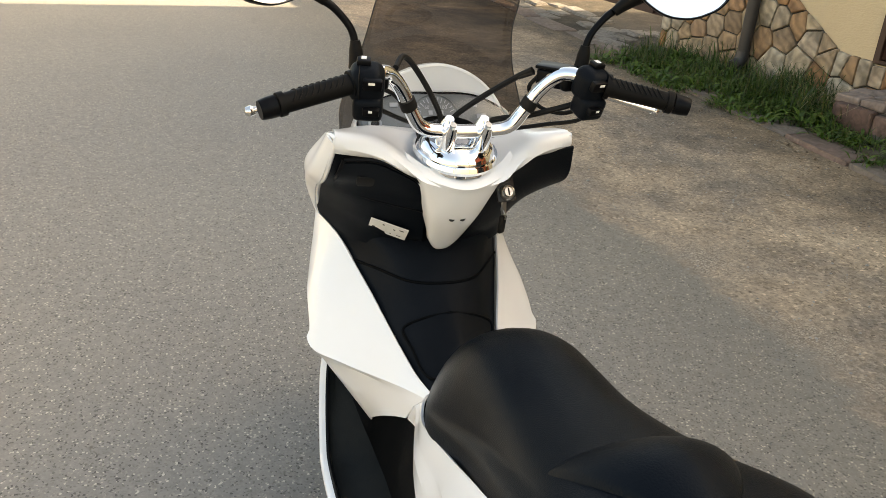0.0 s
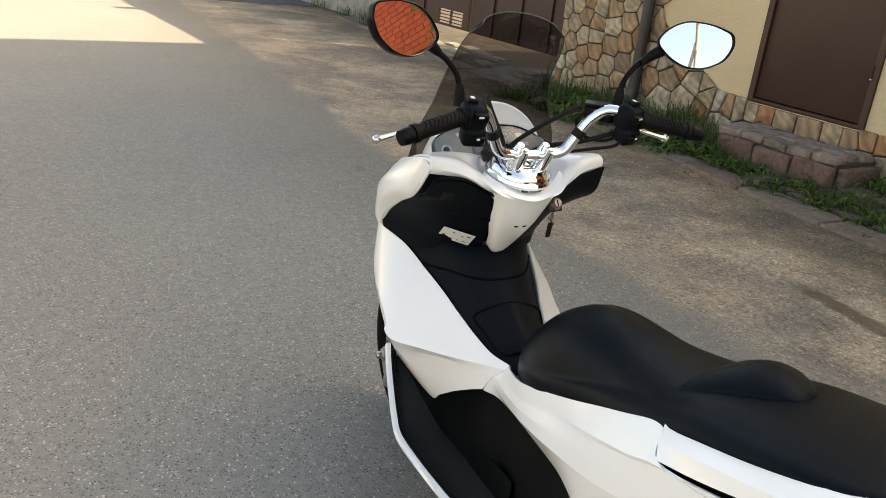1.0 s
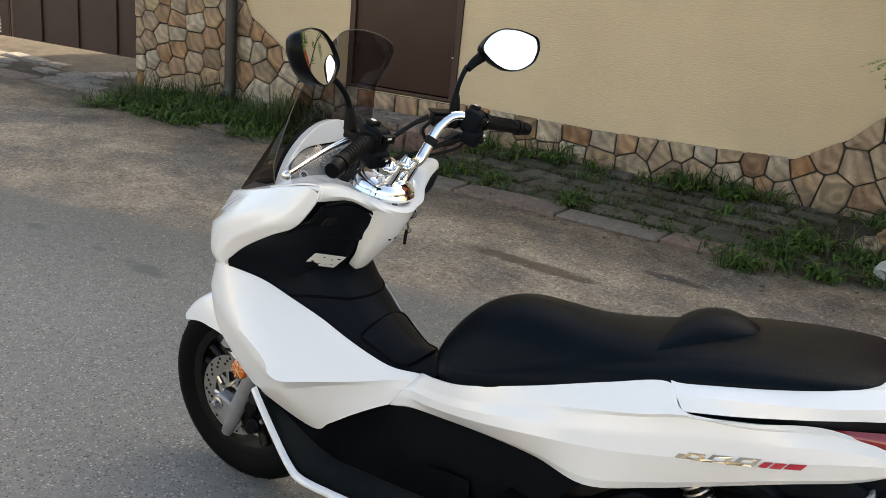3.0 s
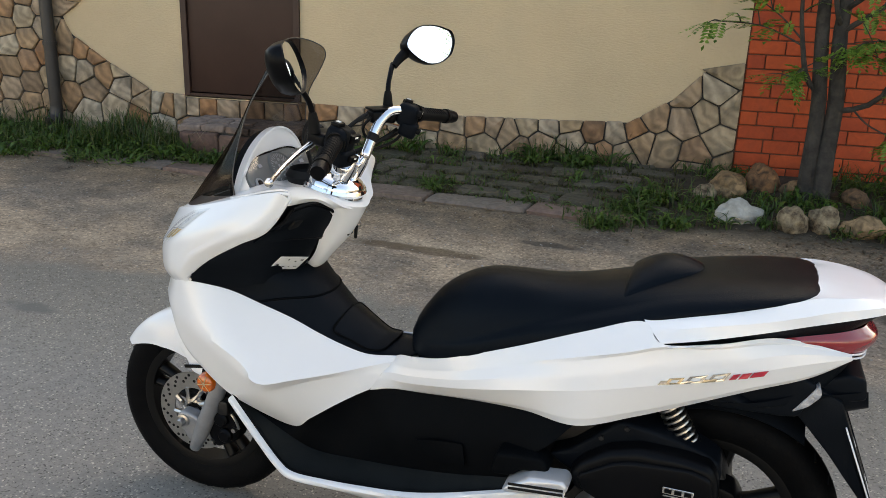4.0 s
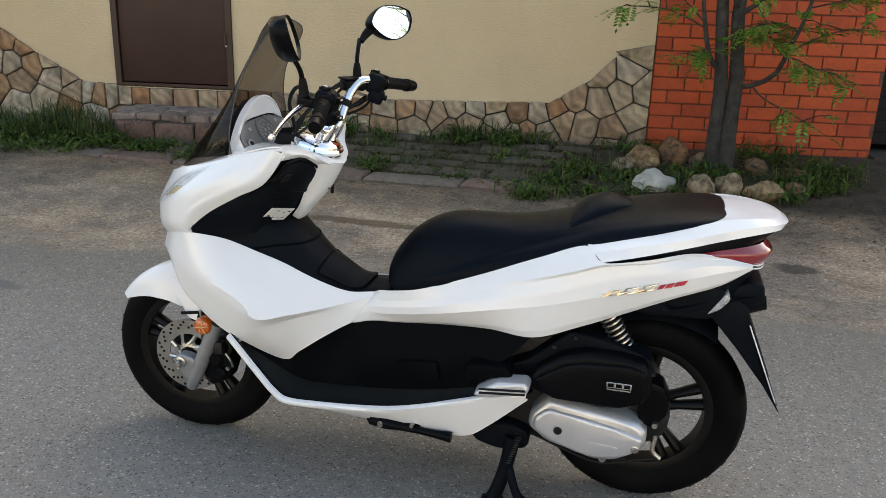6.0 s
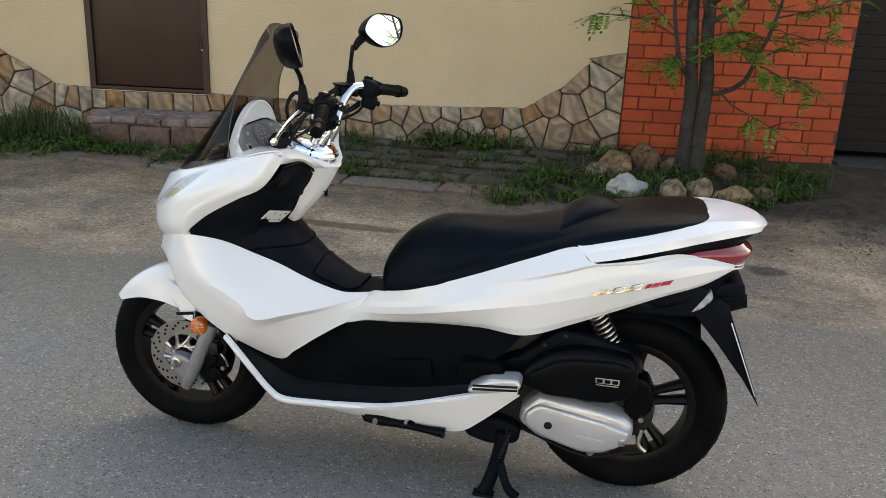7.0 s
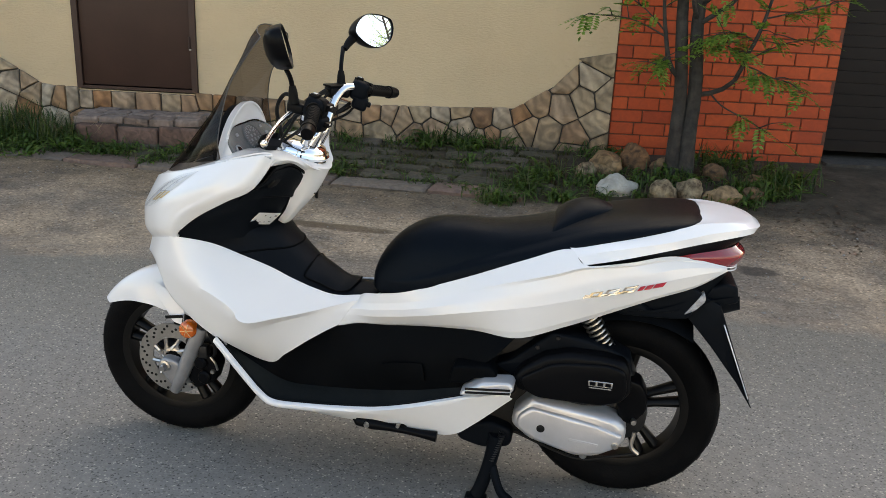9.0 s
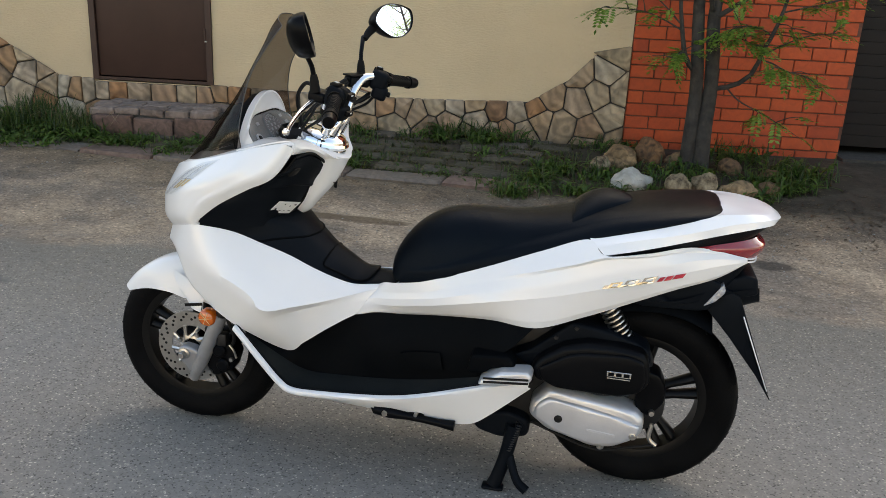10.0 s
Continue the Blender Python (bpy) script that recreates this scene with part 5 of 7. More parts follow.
# ---- front cowl ----
COWL = [[(1.352, 0, 0.80), (1.295, 0.10, 0.825), (1.18, 0.180, 0.862), (1.06, 0.214, 0.900), (0.985, 0.226, 0.920), (0.955, 0.230, 0.927), (0.938, 0.222, 0.918)],
        [(1.380, 0, 0.75), (1.328, 0.105, 0.77), (1.222, 0.198, 0.808), (1.115, 0.238, 0.844), (1.045, 0.245, 0.852), (1.006, 0.246, 0.854), (0.990, 0.232, 0.843)],
        [(1.394, 0, 0.722), (1.346, 0.106, 0.738), (1.257, 0.196, 0.774), (1.170, 0.234, 0.802), (1.115, 0.243, 0.811), (1.080, 0.245, 0.814), (1.064, 0.230, 0.803)],
        [(1.398, 0, 0.690), (1.352, 0.104, 0.706), (1.276, 0.187, 0.738), (1.222, 0.217, 0.757), (1.192, 0.227, 0.762), (1.172, 0.232, 0.763), (1.152, 0.218, 0.751)],
        [(1.400, 0, 0.657), (1.354, 0.098, 0.670), (1.288, 0.175, 0.696), (1.249, 0.204, 0.706), (1.234, 0.211, 0.708), (1.223, 0.212, 0.706), (1.213, 0.206, 0.700)],
        [(1.384, 0, 0.632), (1.340, 0.092, 0.643), (1.277, 0.166, 0.670), (1.244, 0.193, 0.682), (1.231, 0.200, 0.685), (1.221, 0.203, 0.685), (1.213, 0.200, 0.685)]]


def cowl():
    bm = loft([both(list(reversed(c))) for c in COWL], 64, 30)
    return thicken(bm, -0.004)


part("front_cowl", cowl(), M_WHITE, bike, "white front cowl")
part("cowl_top", loft([both(list(reversed([(p[0], p[1] - 0.001, p[2] + 0.0005) for p in COWL[0]]))), both(list(reversed([(1.29, 0, 0.842), (1.245, 0.085, 0.858), (1.15, 0.150, 0.882), (1.05, 0.190, 0.907), (0.985, 0.200, 0.924), (0.940, 0.204, 0.929)])))], 48, 6), M_WHITE, bike)


sided("cowl_edge", lambda: tube([(1.065, 0.205, 0.898)] + COWL[0][4:5] + [(0.950, 0.2225, 0.926), (0.9375, 0.222, 0.918)] + [(c[-1][0], c[-1][1] - 0.003, c[-1][2]) for c in COWL[1:]], 0.0045, 10, 70), M_WHITE, bike)
COWL_FINE = [crom(c, 40) for c in COWL]
COWL_COLS = [crom([c[k] for c in COWL_FINE], 30) for k in range(41)]


def cowl_point(u, v, off):
    """A place on the left half of the cowl: u from the nose back, v from the top down, lifted by off."""
    a, b = min(39, int(u * 40)), min(29, int(v * 30))
    fa, fb = u * 40 - a, v * 30 - b
    c0, c1 = COWL_COLS[a], COWL_COLS[a + 1]
    p = c0[b].lerp(c0[b + 1], fb).lerp(c1[b].lerp(c1[b + 1], fb), fa)
    return p + Vector((0.72, 0.62, 0.25)).normalized() * off


def along(v, table):
    """A value read from pairs (v, value) by straight steps."""
    for (a, p), (b, q) in zip(table, table[1:]):
        if v <= b:
            return p + (q - p) * max(0.0, v - a) / (b - a)
    return table[-1][1]


LAMP_FORE = [(0.05, 0.47), (0.14, 0.355), (0.24, 0.295), (0.39, 0.23), (0.52, 0.18)]
LAMP_REAR = [(0.05, 0.615), (0.13, 0.572), (0.26, 0.532), (0.39, 0.525), (0.47, 0.500), (0.52, 0.42)]


def lamp_patch(s, f0, f1, g0, g1, off, bow=0.0, n=14, m=8):
    """A patch of the headlamp: f runs from its rear edge forwards, g down the lens."""
    rows = []
    for i in range(n + 1):
        g = g0 + (g1 - g0) * i / n
        v = 0.05 + 0.47 * g
        u0, u1 = along(v, LAMP_REAR), along(v, LAMP_FORE)
        row = []
        for j in range(m + 1):
            f = f0 + (f1 - f0) * j / m
            q = cowl_point(u0 + (u1 - u0) * f, v, off + bow * math.sin(math.pi * f) * math.sin(math.pi * min(1, 0.1 + g)))
            row.append((q.x, s * q.y, q.z))
        rows.append(row)
    bm = bmesh.new()
    grid(bm, rows)
    bmesh.ops.recalc_face_normals(bm, faces=bm.faces)
    return bm


for s in (1, -1):
    lamp = part("headlamp", thicken(lamp_patch(s, 0, 1, 0, 1, 0.002, 0, 24, 10), 0.002), M_LAMP, bike, "clear faceted headlamp with amber reflector")
    # white facets paint in the bright reflections of a chromed lamp bowl
    for f0, f1, g0, g1, m_ in ((0.04, 0.18, 0.06, 0.40, M_PAPER), (0.22, 0.36, 0.05, 0.40, M_LAMP), (0.44, 0.60, 0.06, 0.42, M_PAPER), (0.70, 0.80, 0.10, 0.95, M_LAMP), (0.86, 0.97, 0.08, 0.95, M_PAPER), (0.06, 0.18, 0.46, 0.72, M_AMBER_DIM), (0.24, 0.36, 0.44, 0.76, M_AMBER_DIM),
                               (0.42, 0.52, 0.46, 0.74, M_AMBER_DIM), (0.08, 0.22, 0.78, 0.96, M_PAPER), (0.30, 0.48, 0.80, 0.97, M_PAPER), (0.385, 0.405, 0.05, 0.97, M_SIGNAL), (0.635, 0.655, 0.05, 0.97, M_SIGNAL),
                               (0.02, 0.62, 0.425, 0.437, M_SIGNAL), (0.195, 0.21, 0.45, 0.97, M_SIGNAL)):
        part("reflector", lamp_patch(s, f0, f1, g0, g1, 0.0050, 0.002, 10, 4), m_, lamp)
    part("lens", lamp_patch(s, 0, 1, 0, 1, 0.006, 0.007, 24, 10), M_DIAL, lamp, "clear lens")
    part("lamp_gap", tube([tuple(Vector((1, s, 1)) * cowl_point(along(0.05 + 0.47 * g, LAMP_REAR) + 0.004, 0.05 + 0.47 * g, 0.001)) for g in (0, 0.1, 0.25, 0.45, 0.65, 0.85, 1.0)], 0.0014, 6, 30), M_SEAM, lamp)
    part("screen_gap", tube([tuple(Vector((1, s, 1)) * cowl_point(u, v, 0.0005)) for u, v in ((0.612, 0.05), (0.64, 0.036), (0.665, 0.022), (0.685, 0.006))], 0.0018, 6, 16), M_PRINT, bike)
part("nose_grille", loft([both([(1.268, 0.155, 0.668), (1.325, 0.085, 0.640), (1.372, 0, 0.630)]), both([(1.275, 0.145, 0.60), (1.330, 0.082, 0.575), (1.368, 0, 0.56)])], 20, 3), M_BLACK, bike)

# ---- leg shield, both sides ----
WB = [(1.342, 0.092, 0.642), (1.280, 0.167, 0.668), (1.246, 0.195, 0.680), (1.213, 0.201, 0.685), (1.13, 0.172, 0.666), (1.053, 0.150, 0.633), (0.985, 0.130, 0.602), (0.932, 0.112, 0.570), (0.876, 0.095, 0.542), (0.815, 0.080, 0.522), (0.744, 0.071, 0.527)]
RIDGE = [(1.350, 0.098, 0.606), (1.293, 0.170, 0.610), (1.247, 0.200, 0.596), (1.19, 0.222, 0.574), (1.12, 0.240, 0.554), (1.065, 0.246, 0.524), (1.018, 0.242, 0.481), (0.95, 0.194, 0.483), (0.87, 0.130, 0.488), (0.812, 0.101, 0.500), (0.751, 0.081, 0.516)]
LOW = [(1.328, 0.095, 0.578), (1.284, 0.160, 0.556), (1.250, 0.178, 0.505), (1.205, 0.181, 0.462), (1.155, 0.184, 0.424), (1.10, 0.178, 0.390), (0.997, 0.124, 0.321), (0.948, 0.124, 0.350), (0.888, 0.120, 0.393), (0.842, 0.108, 0.422), (0.803, 0.098, 0.444)]
CREASE = [(1.338, 0.098, 0.590), (1.288, 0.168, 0.578), (1.255, 0.183, 0.520), (1.20, 0.190, 0.475), (1.15, 0.195, 0.447), (1.10, 0.203, 0.434), (1.020, 0.214, 0.447), (0.945, 0.164, 0.464), (0.87, 0.124, 0.477), (0.825, 0.104, 0.480), (0.776, 0.093, 0.486)]


def shield():
    bm = loft([WB, RIDGE, CREASE, LOW], 60, 6, True)
    front = [v for v in bm.verts if v.co.x > 1.035]
    for _ in range(3):
        bmesh.ops.smooth_vert(bm, verts=[v for v in front if not v.is_boundary], factor=0.5, use_axis_x=True, use_axis_y=True, use_axis_z=True)
    return thicken(bm, -0.004)


sided("leg_shield", shield, M_WHITE, bike, "white faceted leg shield", 22)

# ---- black inner leg panel and tunnel ----
TUNNEL = [[(1.205, 0.200, 0.685), (1.125, 0.168, 0.660), (1.05, 0.146, 0.628), (0.93, 0.108, 0.566), (0.83, 0.080, 0.520), (0.73, 0.072, 0.515)],
          [(1.10, 0.160, 0.696), (1.06, 0.135, 0.671), (1.005, 0.112, 0.637), (0.905, 0.082, 0.575), (0.82, 0.062, 0.533), (0.72, 0.055, 0.525)],
          [(1.03, 0.09, 0.699), (1.00, 0.080, 0.681), (0.965, 0.068, 0.650), (0.885, 0.050, 0.582), (0.81, 0.040, 0.541), (0.70, 0.035, 0.532)],
          [(1.01, 0, 0.700), (0.988, 0, 0.687), (0.958, 0, 0.662), (0.88, 0, 0.594), (0.805, 0, 0.551), (0.69, 0, 0.540)]]


def tunnel():
    left = TUNNEL
    right = [flip(c) for c in reversed(TUNNEL[:-1])]
    return thicken(loft(left + right, 36, 30), -0.004)


tunnel_part = part("centre_tunnel", tunnel(), M_BLACK, bike, "black plastic centre tunnel")


def tunnel_seam(k0, bow, lift):
    """A raised line across the tunnel, lying on its skin."""
    rows = TUNNEL + [flip(c) for c in reversed(TUNNEL[:-1])]
    pts = []
    for i, c in enumerate(rows):
        edge = abs(i - 3) / 3
        q = crom(c, 60)[int(k0 + bow * edge ** 2)]
        pts.append(q + Vector((-0.3, 0, 0.9)) * lift)
    return tube(pts, 0.0030, 8, 40)


part("seam", tunnel_seam(15, 2, 0.0002), M_WELL, tunnel_part)
LID = [[(0.900, 0.088, 0.572), (0.86, 0.078, 0.551), (0.82, 0.070, 0.532), (0.788, 0.060, 0.533)], [(0.897, 0.052, 0.593), (0.856, 0.048, 0.569), (0.812, 0.041, 0.545), (0.774, 0.034, 0.543)], [(0.890, 0, 0.606), (0.85, 0, 0.581), (0.805, 0, 0.556), (0.766, 0, 0.551)]]
lid = part("fuel_lid", thicken(loft(LID + [flip(c) for c in reversed(LID[:-1])], 14, 20), 0.003), M_BLACK, bike, "fuel filler lid")
LID_EDGE = [c[0] for c in reversed(LID)] + LID[0][1:] + [LID[1][-1], LID[2][-1]]
LID_EDGE = [(p[0], p[1] * 1.02, p[2] - 0.0004) for p in LID_EDGE]
part("seam", tube(LID_EDGE + flip(list(reversed(LID_EDGE)))[1:], 0.0026, 8, 90), M_WELL, lid)

INNER = [[(0.948, 0.219, 0.900), (0.930, 0.150, 0.898), (0.920, 0.085, 0.874), (0.918, 0.05, 0.850)],
         [(0.993, 0.228, 0.842), (0.972, 0.150, 0.842), (0.950, 0.085, 0.830), (0.940, 0.045, 0.816)],
         [(1.066, 0.226, 0.802), (1.002, 0.150, 0.790), (0.970, 0.082, 0.785), (0.957, 0.042, 0.780)],
         [(1.152, 0.215, 0.751), (1.036, 0.150, 0.748), (0.997, 0.078, 0.735), (0.988, 0.036, 0.730)],
         [(1.193, 0.211, 0.721), (1.058, 0.150, 0.722), (1.014, 0.075, 0.710), (1.002, 0.032, 0.706)],
         [(1.208, 0.204, 0.690), (1.068, 0.150, 0.704), (1.028, 0.075, 0.697), (1.014, 0.03, 0.694)],
         [(1.200, 0.196, 0.674), (1.072, 0.148, 0.680), (1.036, 0.073, 0.674), (1.020, 0.03, 0.672)]]
WIDE = [(0.930, 0.228, 0.912), (0.972, 0.246, 0.842), (1.044, 0.250, 0.798), (1.135, 0.244, 0.750), (1.180, 0.232, 0.720), (1.198, 0.217, 0.688), (1.190, 0.205, 0.672)]
for s, nm in ((1, "glove_box_panel"), (-1, "key_panel")):
    wide = [[e] + row[1:] for e, row in zip(WIDE, INNER)]
    c = INNER if s > 0 else [flip(k) for k in wide]
    inner = part(nm, thicken(loft(c, 18, 30), -0.004 * s), M_BLACK, bike, "black inner panel")
    if s > 0:
        q = [[(0.944, 0.205, 0.886), (0.924, 0.150, 0.889), (0.914, 0.098, 0.869), (0.914, 0.066, 0.848)],
             [(0.970, 0.210, 0.852), (0.948, 0.150, 0.858), (0.927, 0.092, 0.844), (0.925, 0.060, 0.828)],
             [(1.006, 0.208, 0.832), (0.970, 0.150, 0.830), (0.947, 0.088, 0.816), (0.942, 0.052, 0.804)],
             [(1.040, 0.202, 0.805), (0.988, 0.150, 0.800), (0.961, 0.085, 0.790), (0.954, 0.05, 0.784)]]
        box = part("glove_box_door", thicken(loft(q, 18, 14), 0.006), M_BLACK, inner, "black glove box door")
        rim = crom(q[0], 12) + [Vector(c[-1]) for c in q[1:]] + list(reversed(crom(q[3], 12)))[1:] + [Vector(c[0]) for c in reversed(q[:3])]
        part("door_bead", tube([p + Vector((-0.006, 0, 0.004)) for p in rim], 0.0042, 8, 60), M_BLACK_SATIN, inner)
        part("latch_recess", block((0.012, 0.075, 0.030), (0, 0, 0), 0.005, 2, m=pose(0.955, 0.140, 0.845, 0, -38, -9)), M_PRINT, inner)
        part("latch", block((0.014, 0.070, 0.010), (0, 0, 0), 0.004, 2, m=pose(0.950, 0.140, 0.857, 0, -38, -9)), M_BLACK_SATIN, inner)
        part("latch", block((0.012, 0.045, 0.012), (0, 0, 0), 0.004, 2, m=pose(0.988, 0.135, 0.812, 0, -38, -9)), M_BLACK_SATIN, inner)
    else:
        lock_m = pose(0.930, -0.098, 0.838, 35, 0, 96)
        part("lock_plate", moved(block((0.040, 0.008, 0.062), (0, 0, 0), 0.004, 2), lock_m), M_DULL, inner)
        for dz, rr in ((0.016, 0.011), (-0.015, 0.014)):
            lk = part("lock", lathe([(0, 0.012), (rr * 0.6, 0.012), (rr * 0.62, 0.008), (rr * 0.9, 0.012), (rr, 0.008), (rr, 0)], 20, lock_m @ pose(0, 0.002, dz)), M_STEEL, inner, "steel lock")
            part("key_slot", moved(block((0.002, 0.002, rr), (0, 0.0125, 0), 0), lock_m @ pose(0, 0.002, dz)), M_PRINT, lk)

# ---- white centre cover and tongue ----
def top_cover():
    rows = [[(1.106, 0.184, 0.888), (1.094, 0.13, 0.902), (1.084, 0.07, 0.904), (1.082, 0, 0.900)],
            [(1.065, 0.203, 0.901), (1.054, 0.13, 0.911), (1.048, 0.07, 0.903), (1.042, 0, 0.894)],
            [(1.0, 0.214, 0.921), (0.985, 0.14, 0.917), (0.972, 0.07, 0.882), (0.965, 0, 0.866)],
            [(0.952, 0.221, 0.931), (0.934, 0.148, 0.922), (0.904, 0.076, 0.884), (0.884, 0, 0.864)],
            [(0.937, 0.223, 0.926), (0.915, 0.150, 0.912), (0.884, 0.078, 0.874), (0.866, 0, 0.858)],
            [(0.935, 0.223, 0.914), (0.913, 0.150, 0.904), (0.889, 0.081, 0.874), (0.878, 0, 0.856)],
            [(0.944, 0.221, 0.903), (0.926, 0.149, 0.896), (0.908, 0.081, 0.868), (0.900, 0, 0.848)]]
    return thicken(loft([both(c) for c in rows], 56, 26), -0.004)


part("handlebar_cover", top_cover(), M_WHITE, bike, "white upper inner cover")


def tongue():
    rows = [[(0.925, 0.100, 0.903), (0.898, 0.062, 0.883), (0.880, 0, 0.868)], [(0.904, 0.098, 0.889), (0.880, 0.064, 0.872), (0.862, 0, 0.861)], [(0.912, 0.078, 0.864), (0.884, 0.058, 0.856), (0.868, 0, 0.850)], [(0.924, 0.066, 0.835), (0.895, 0.050, 0.828), (0.882, 0, 0.822)],
            [(0.948, 0.052, 0.795), (0.918, 0.040, 0.785), (0.908, 0, 0.780)], [(0.974, 0.031, 0.742), (0.958, 0.028, 0.733), (0.953, 0, 0.728)],
            [(0.994, 0.022, 0.716), (0.978, 0.016, 0.706), (0.974, 0, 0.703)], [(1.004, 0.012, 0.704), (0.992, 0.008, 0.696), (0.990, 0, 0.694)]]
    return thicken(loft([both(c) for c in rows], 28, 32), -0.004)


tong = part("centre_cover", tongue(), M_WHITE, bike, "white centre cover tongue")
for yy in (0.010, -0.010):
    part("screw", lathe([(0, 0.003), (0.006, 0.003), (0.007, 0)], 12, pose(0.902, yy, 0.790, 30, 0, 90)), M_DULL, tong)
key = part("key", block((0.004, 0.012, 0.045), (0, 0, 0), 0.0015, 1, m=pose(0.925, -0.099, 0.806, 0, 8, 20)), M_STEEL, bike, "ignition key with fob in the lock")
part("fob", block((0.008, 0.016, 0.036), (0, 0, 0), 0.003, 2, m=pose(0.93, -0.102, 0.762, 0, -4, 30)), M_PRINT, key)
part("key_ring", tube([(0.925 + 0.010 * math.cos(a * 0.5236), -0.10 + 0.004 * math.sin(a * 0.5236), 0.785 + 0.011 * math.sin(a * 0.5236)) for a in range(13)], 0.0012, 6), M_STEEL, key)

# ---- sticker ----
SQ = [Vector((1.0133, 0.1323, 0.756)), Vector((0.9778, 0.0658, 0.741)), Vector((1.0133, 0.0633, 0.706)), Vector((1.0488, 0.1298, 0.721))]


def sticker():
    n = (SQ[1] - SQ[0]).cross(SQ[3] - SQ[0]).normalized()
    n = n if n.x < 0 else -n
    bm = bmesh.new()
    bm.faces.new([bm.verts.new(q + n * 0.006) for q in SQ])
    st = part("warning_sticker", thicken(bm, 0.001), M_PAPER, bike, "white printed sticker")
    r = random.Random(4)
    for i in range(4):
        for j in range(2):
            if (i, j) == (0, 0):
                continue
            u, v = 0.15 + i * 0.23 + r.uniform(-0.05, 0.05), 0.25 + j * 0.42 + r.uniform(-0.1, 0.1)
            p = SQ[0].lerp(SQ[1], u).lerp(SQ[3].lerp(SQ[2], u), v) + n * 0.0078
            bm = bmesh.new()
            ux, vx = (SQ[1] - SQ[0]) * r.choice((0.03, 0.05, 0.065)), (SQ[3] - SQ[0]) * r.choice((0.03, 0.05, 0.09))
            bm.faces.new([bm.verts.new(p + a * ux * r.uniform(0.7, 1.1) + b * vx * r.uniform(0.6, 1.2)) for a, b in ((-1, -1), (1, -1), (1, 1), (-1, 1))])
            part("print_bar", bm, M_PRINT, st, smooth=0)


sticker()

# ---- side panels from the footwell to the tail ----
S_TOP = [(0.743, 0.072, 0.527), (0.722, 0.088, 0.541), (0.685, 0.106, 0.551), (0.60, 0.130, 0.575), (0.45, 0.141, 0.633), (0.30, 0.154, 0.699), (0.192, 0.166, 0.743), (0.150, 0.202, 0.718), (0.05, 0.189, 0.731), (-0.06, 0.145, 0.744), (-0.185, 0.112, 0.722)]
S_LOW = [(0.803, 0.094, 0.443), (0.755, 0.085, 0.45), (0.68, 0.086, 0.457), (0.55, 0.116, 0.48), (0.42, 0.146, 0.496), (0.303, 0.184, 0.503), (0.19, 0.178, 0.545), (0.09, 0.166, 0.587), (-0.02, 0.155, 0.635), (-0.12, 0.125, 0.668), (-0.19, 0.115, 0.714)]


S_FIN = [(0.316, 0.186, 0.652), (0.215, 0.201, 0.690), (0.150, 0.204, 0.715), (0.052, 0.190, 0.726), (-0.058, 0.150, 0.738), (-0.186, 0.112, 0.721)]
S_STEP = [0.0, 0.0, 0.0, 0.0, 0.0, 0.001, 0.007, 0.009, 0.005, 0.001, 0.0]
S_BELT = [(0.784, 0.094, 0.474), (0.750, 0.096, 0.479), (0.69, 0.114, 0.489), (0.56, 0.153, 0.521), (0.42, 0.184, 0.559), (0.285, 0.203, 0.594), (0.18, 0.205, 0.625), (0.075, 0.194, 0.654), (-0.02, 0.174, 0.681), (-0.11, 0.146, 0.702), (-0.19, 0.116, 0.716)]


def side_panel():
    """Flat facets between the upper rail, the fin that starts under the seat, the belt line and the lower edge."""
    fin = [tuple(a * 0.62 + b * 0.38 for a, b in zip(p, q)) for p, q in zip(S_TOP[:5], S_BELT)] + S_FIN
    under = [(p[0] * 0.9 + q[0] * 0.1, p[1] * 0.9 + q[1] * 0.1 - d, p[2] * 0.9 + q[2] * 0.1) for p, q, d in zip(fin, S_BELT, S_STEP)]
    tuck = [tuple(a * 0.22 + b * 0.78 for a, b in zip(p, q)) for p, q in zip(S_BELT, S_LOW)]
    tuck = [(p[0], p[1] + 0.004, p[2]) for p in tuck]
    tuck[0], tuck[-1] = S_LOW[0], S_LOW[-1]
    return thicken(loft([S_TOP, fin, under, [tuple((a + b) / 2 + (0.003 if k == 1 else 0) for k, (a, b) in enumerate(zip(p, q))) for p, q in zip(under, S_BELT)], S_BELT, tuck, S_LOW], 72, 4, True), -0.004)


panels = sided("side_panel", side_panel, M_WHITE, bike, "white side panel", 13)
sided("panel_joint", lambda: tube([(0.743, 0.073, 0.528), (0.756, 0.084, 0.512), (0.778, 0.0955, 0.483), (0.803, 0.099, 0.446)], 0.0013, 6, 16), M_SEAM, bike)
# ---- tail ----

TAIL_IN = [(0.190, 0.148, 0.737), (0.10, 0.150, 0.761), (0.0, 0.142, 0.788), (-0.07, 0.122, 0.805), (-0.10, 0.098, 0.821), (-0.112, 0.075, 0.829), (-0.117, 0.05, 0.833), (-0.119, 0.02, 0.834), (-0.119, 0, 0.834)]
TAIL_UP = [(0.190, 0.163, 0.7435), (0.10, 0.165, 0.768), (0.0, 0.158, 0.795), (-0.07, 0.146, 0.813), (-0.115, 0.130, 0.825), (-0.17, 0.112, 0.827), (-0.215, 0.085, 0.825), (-0.240, 0.045, 0.823), (-0.247, 0, 0.823)]
TAIL_OUT = [(0.171, 0.186, 0.7325), (0.085, 0.190, 0.757), (-0.02, 0.178, 0.780), (-0.09, 0.163, 0.798), (-0.135, 0.146, 0.808), (-0.185, 0.125, 0.814), (-0.230, 0.095, 0.816), (-0.256, 0.05, 0.813), (-0.262, 0, 0.812)]
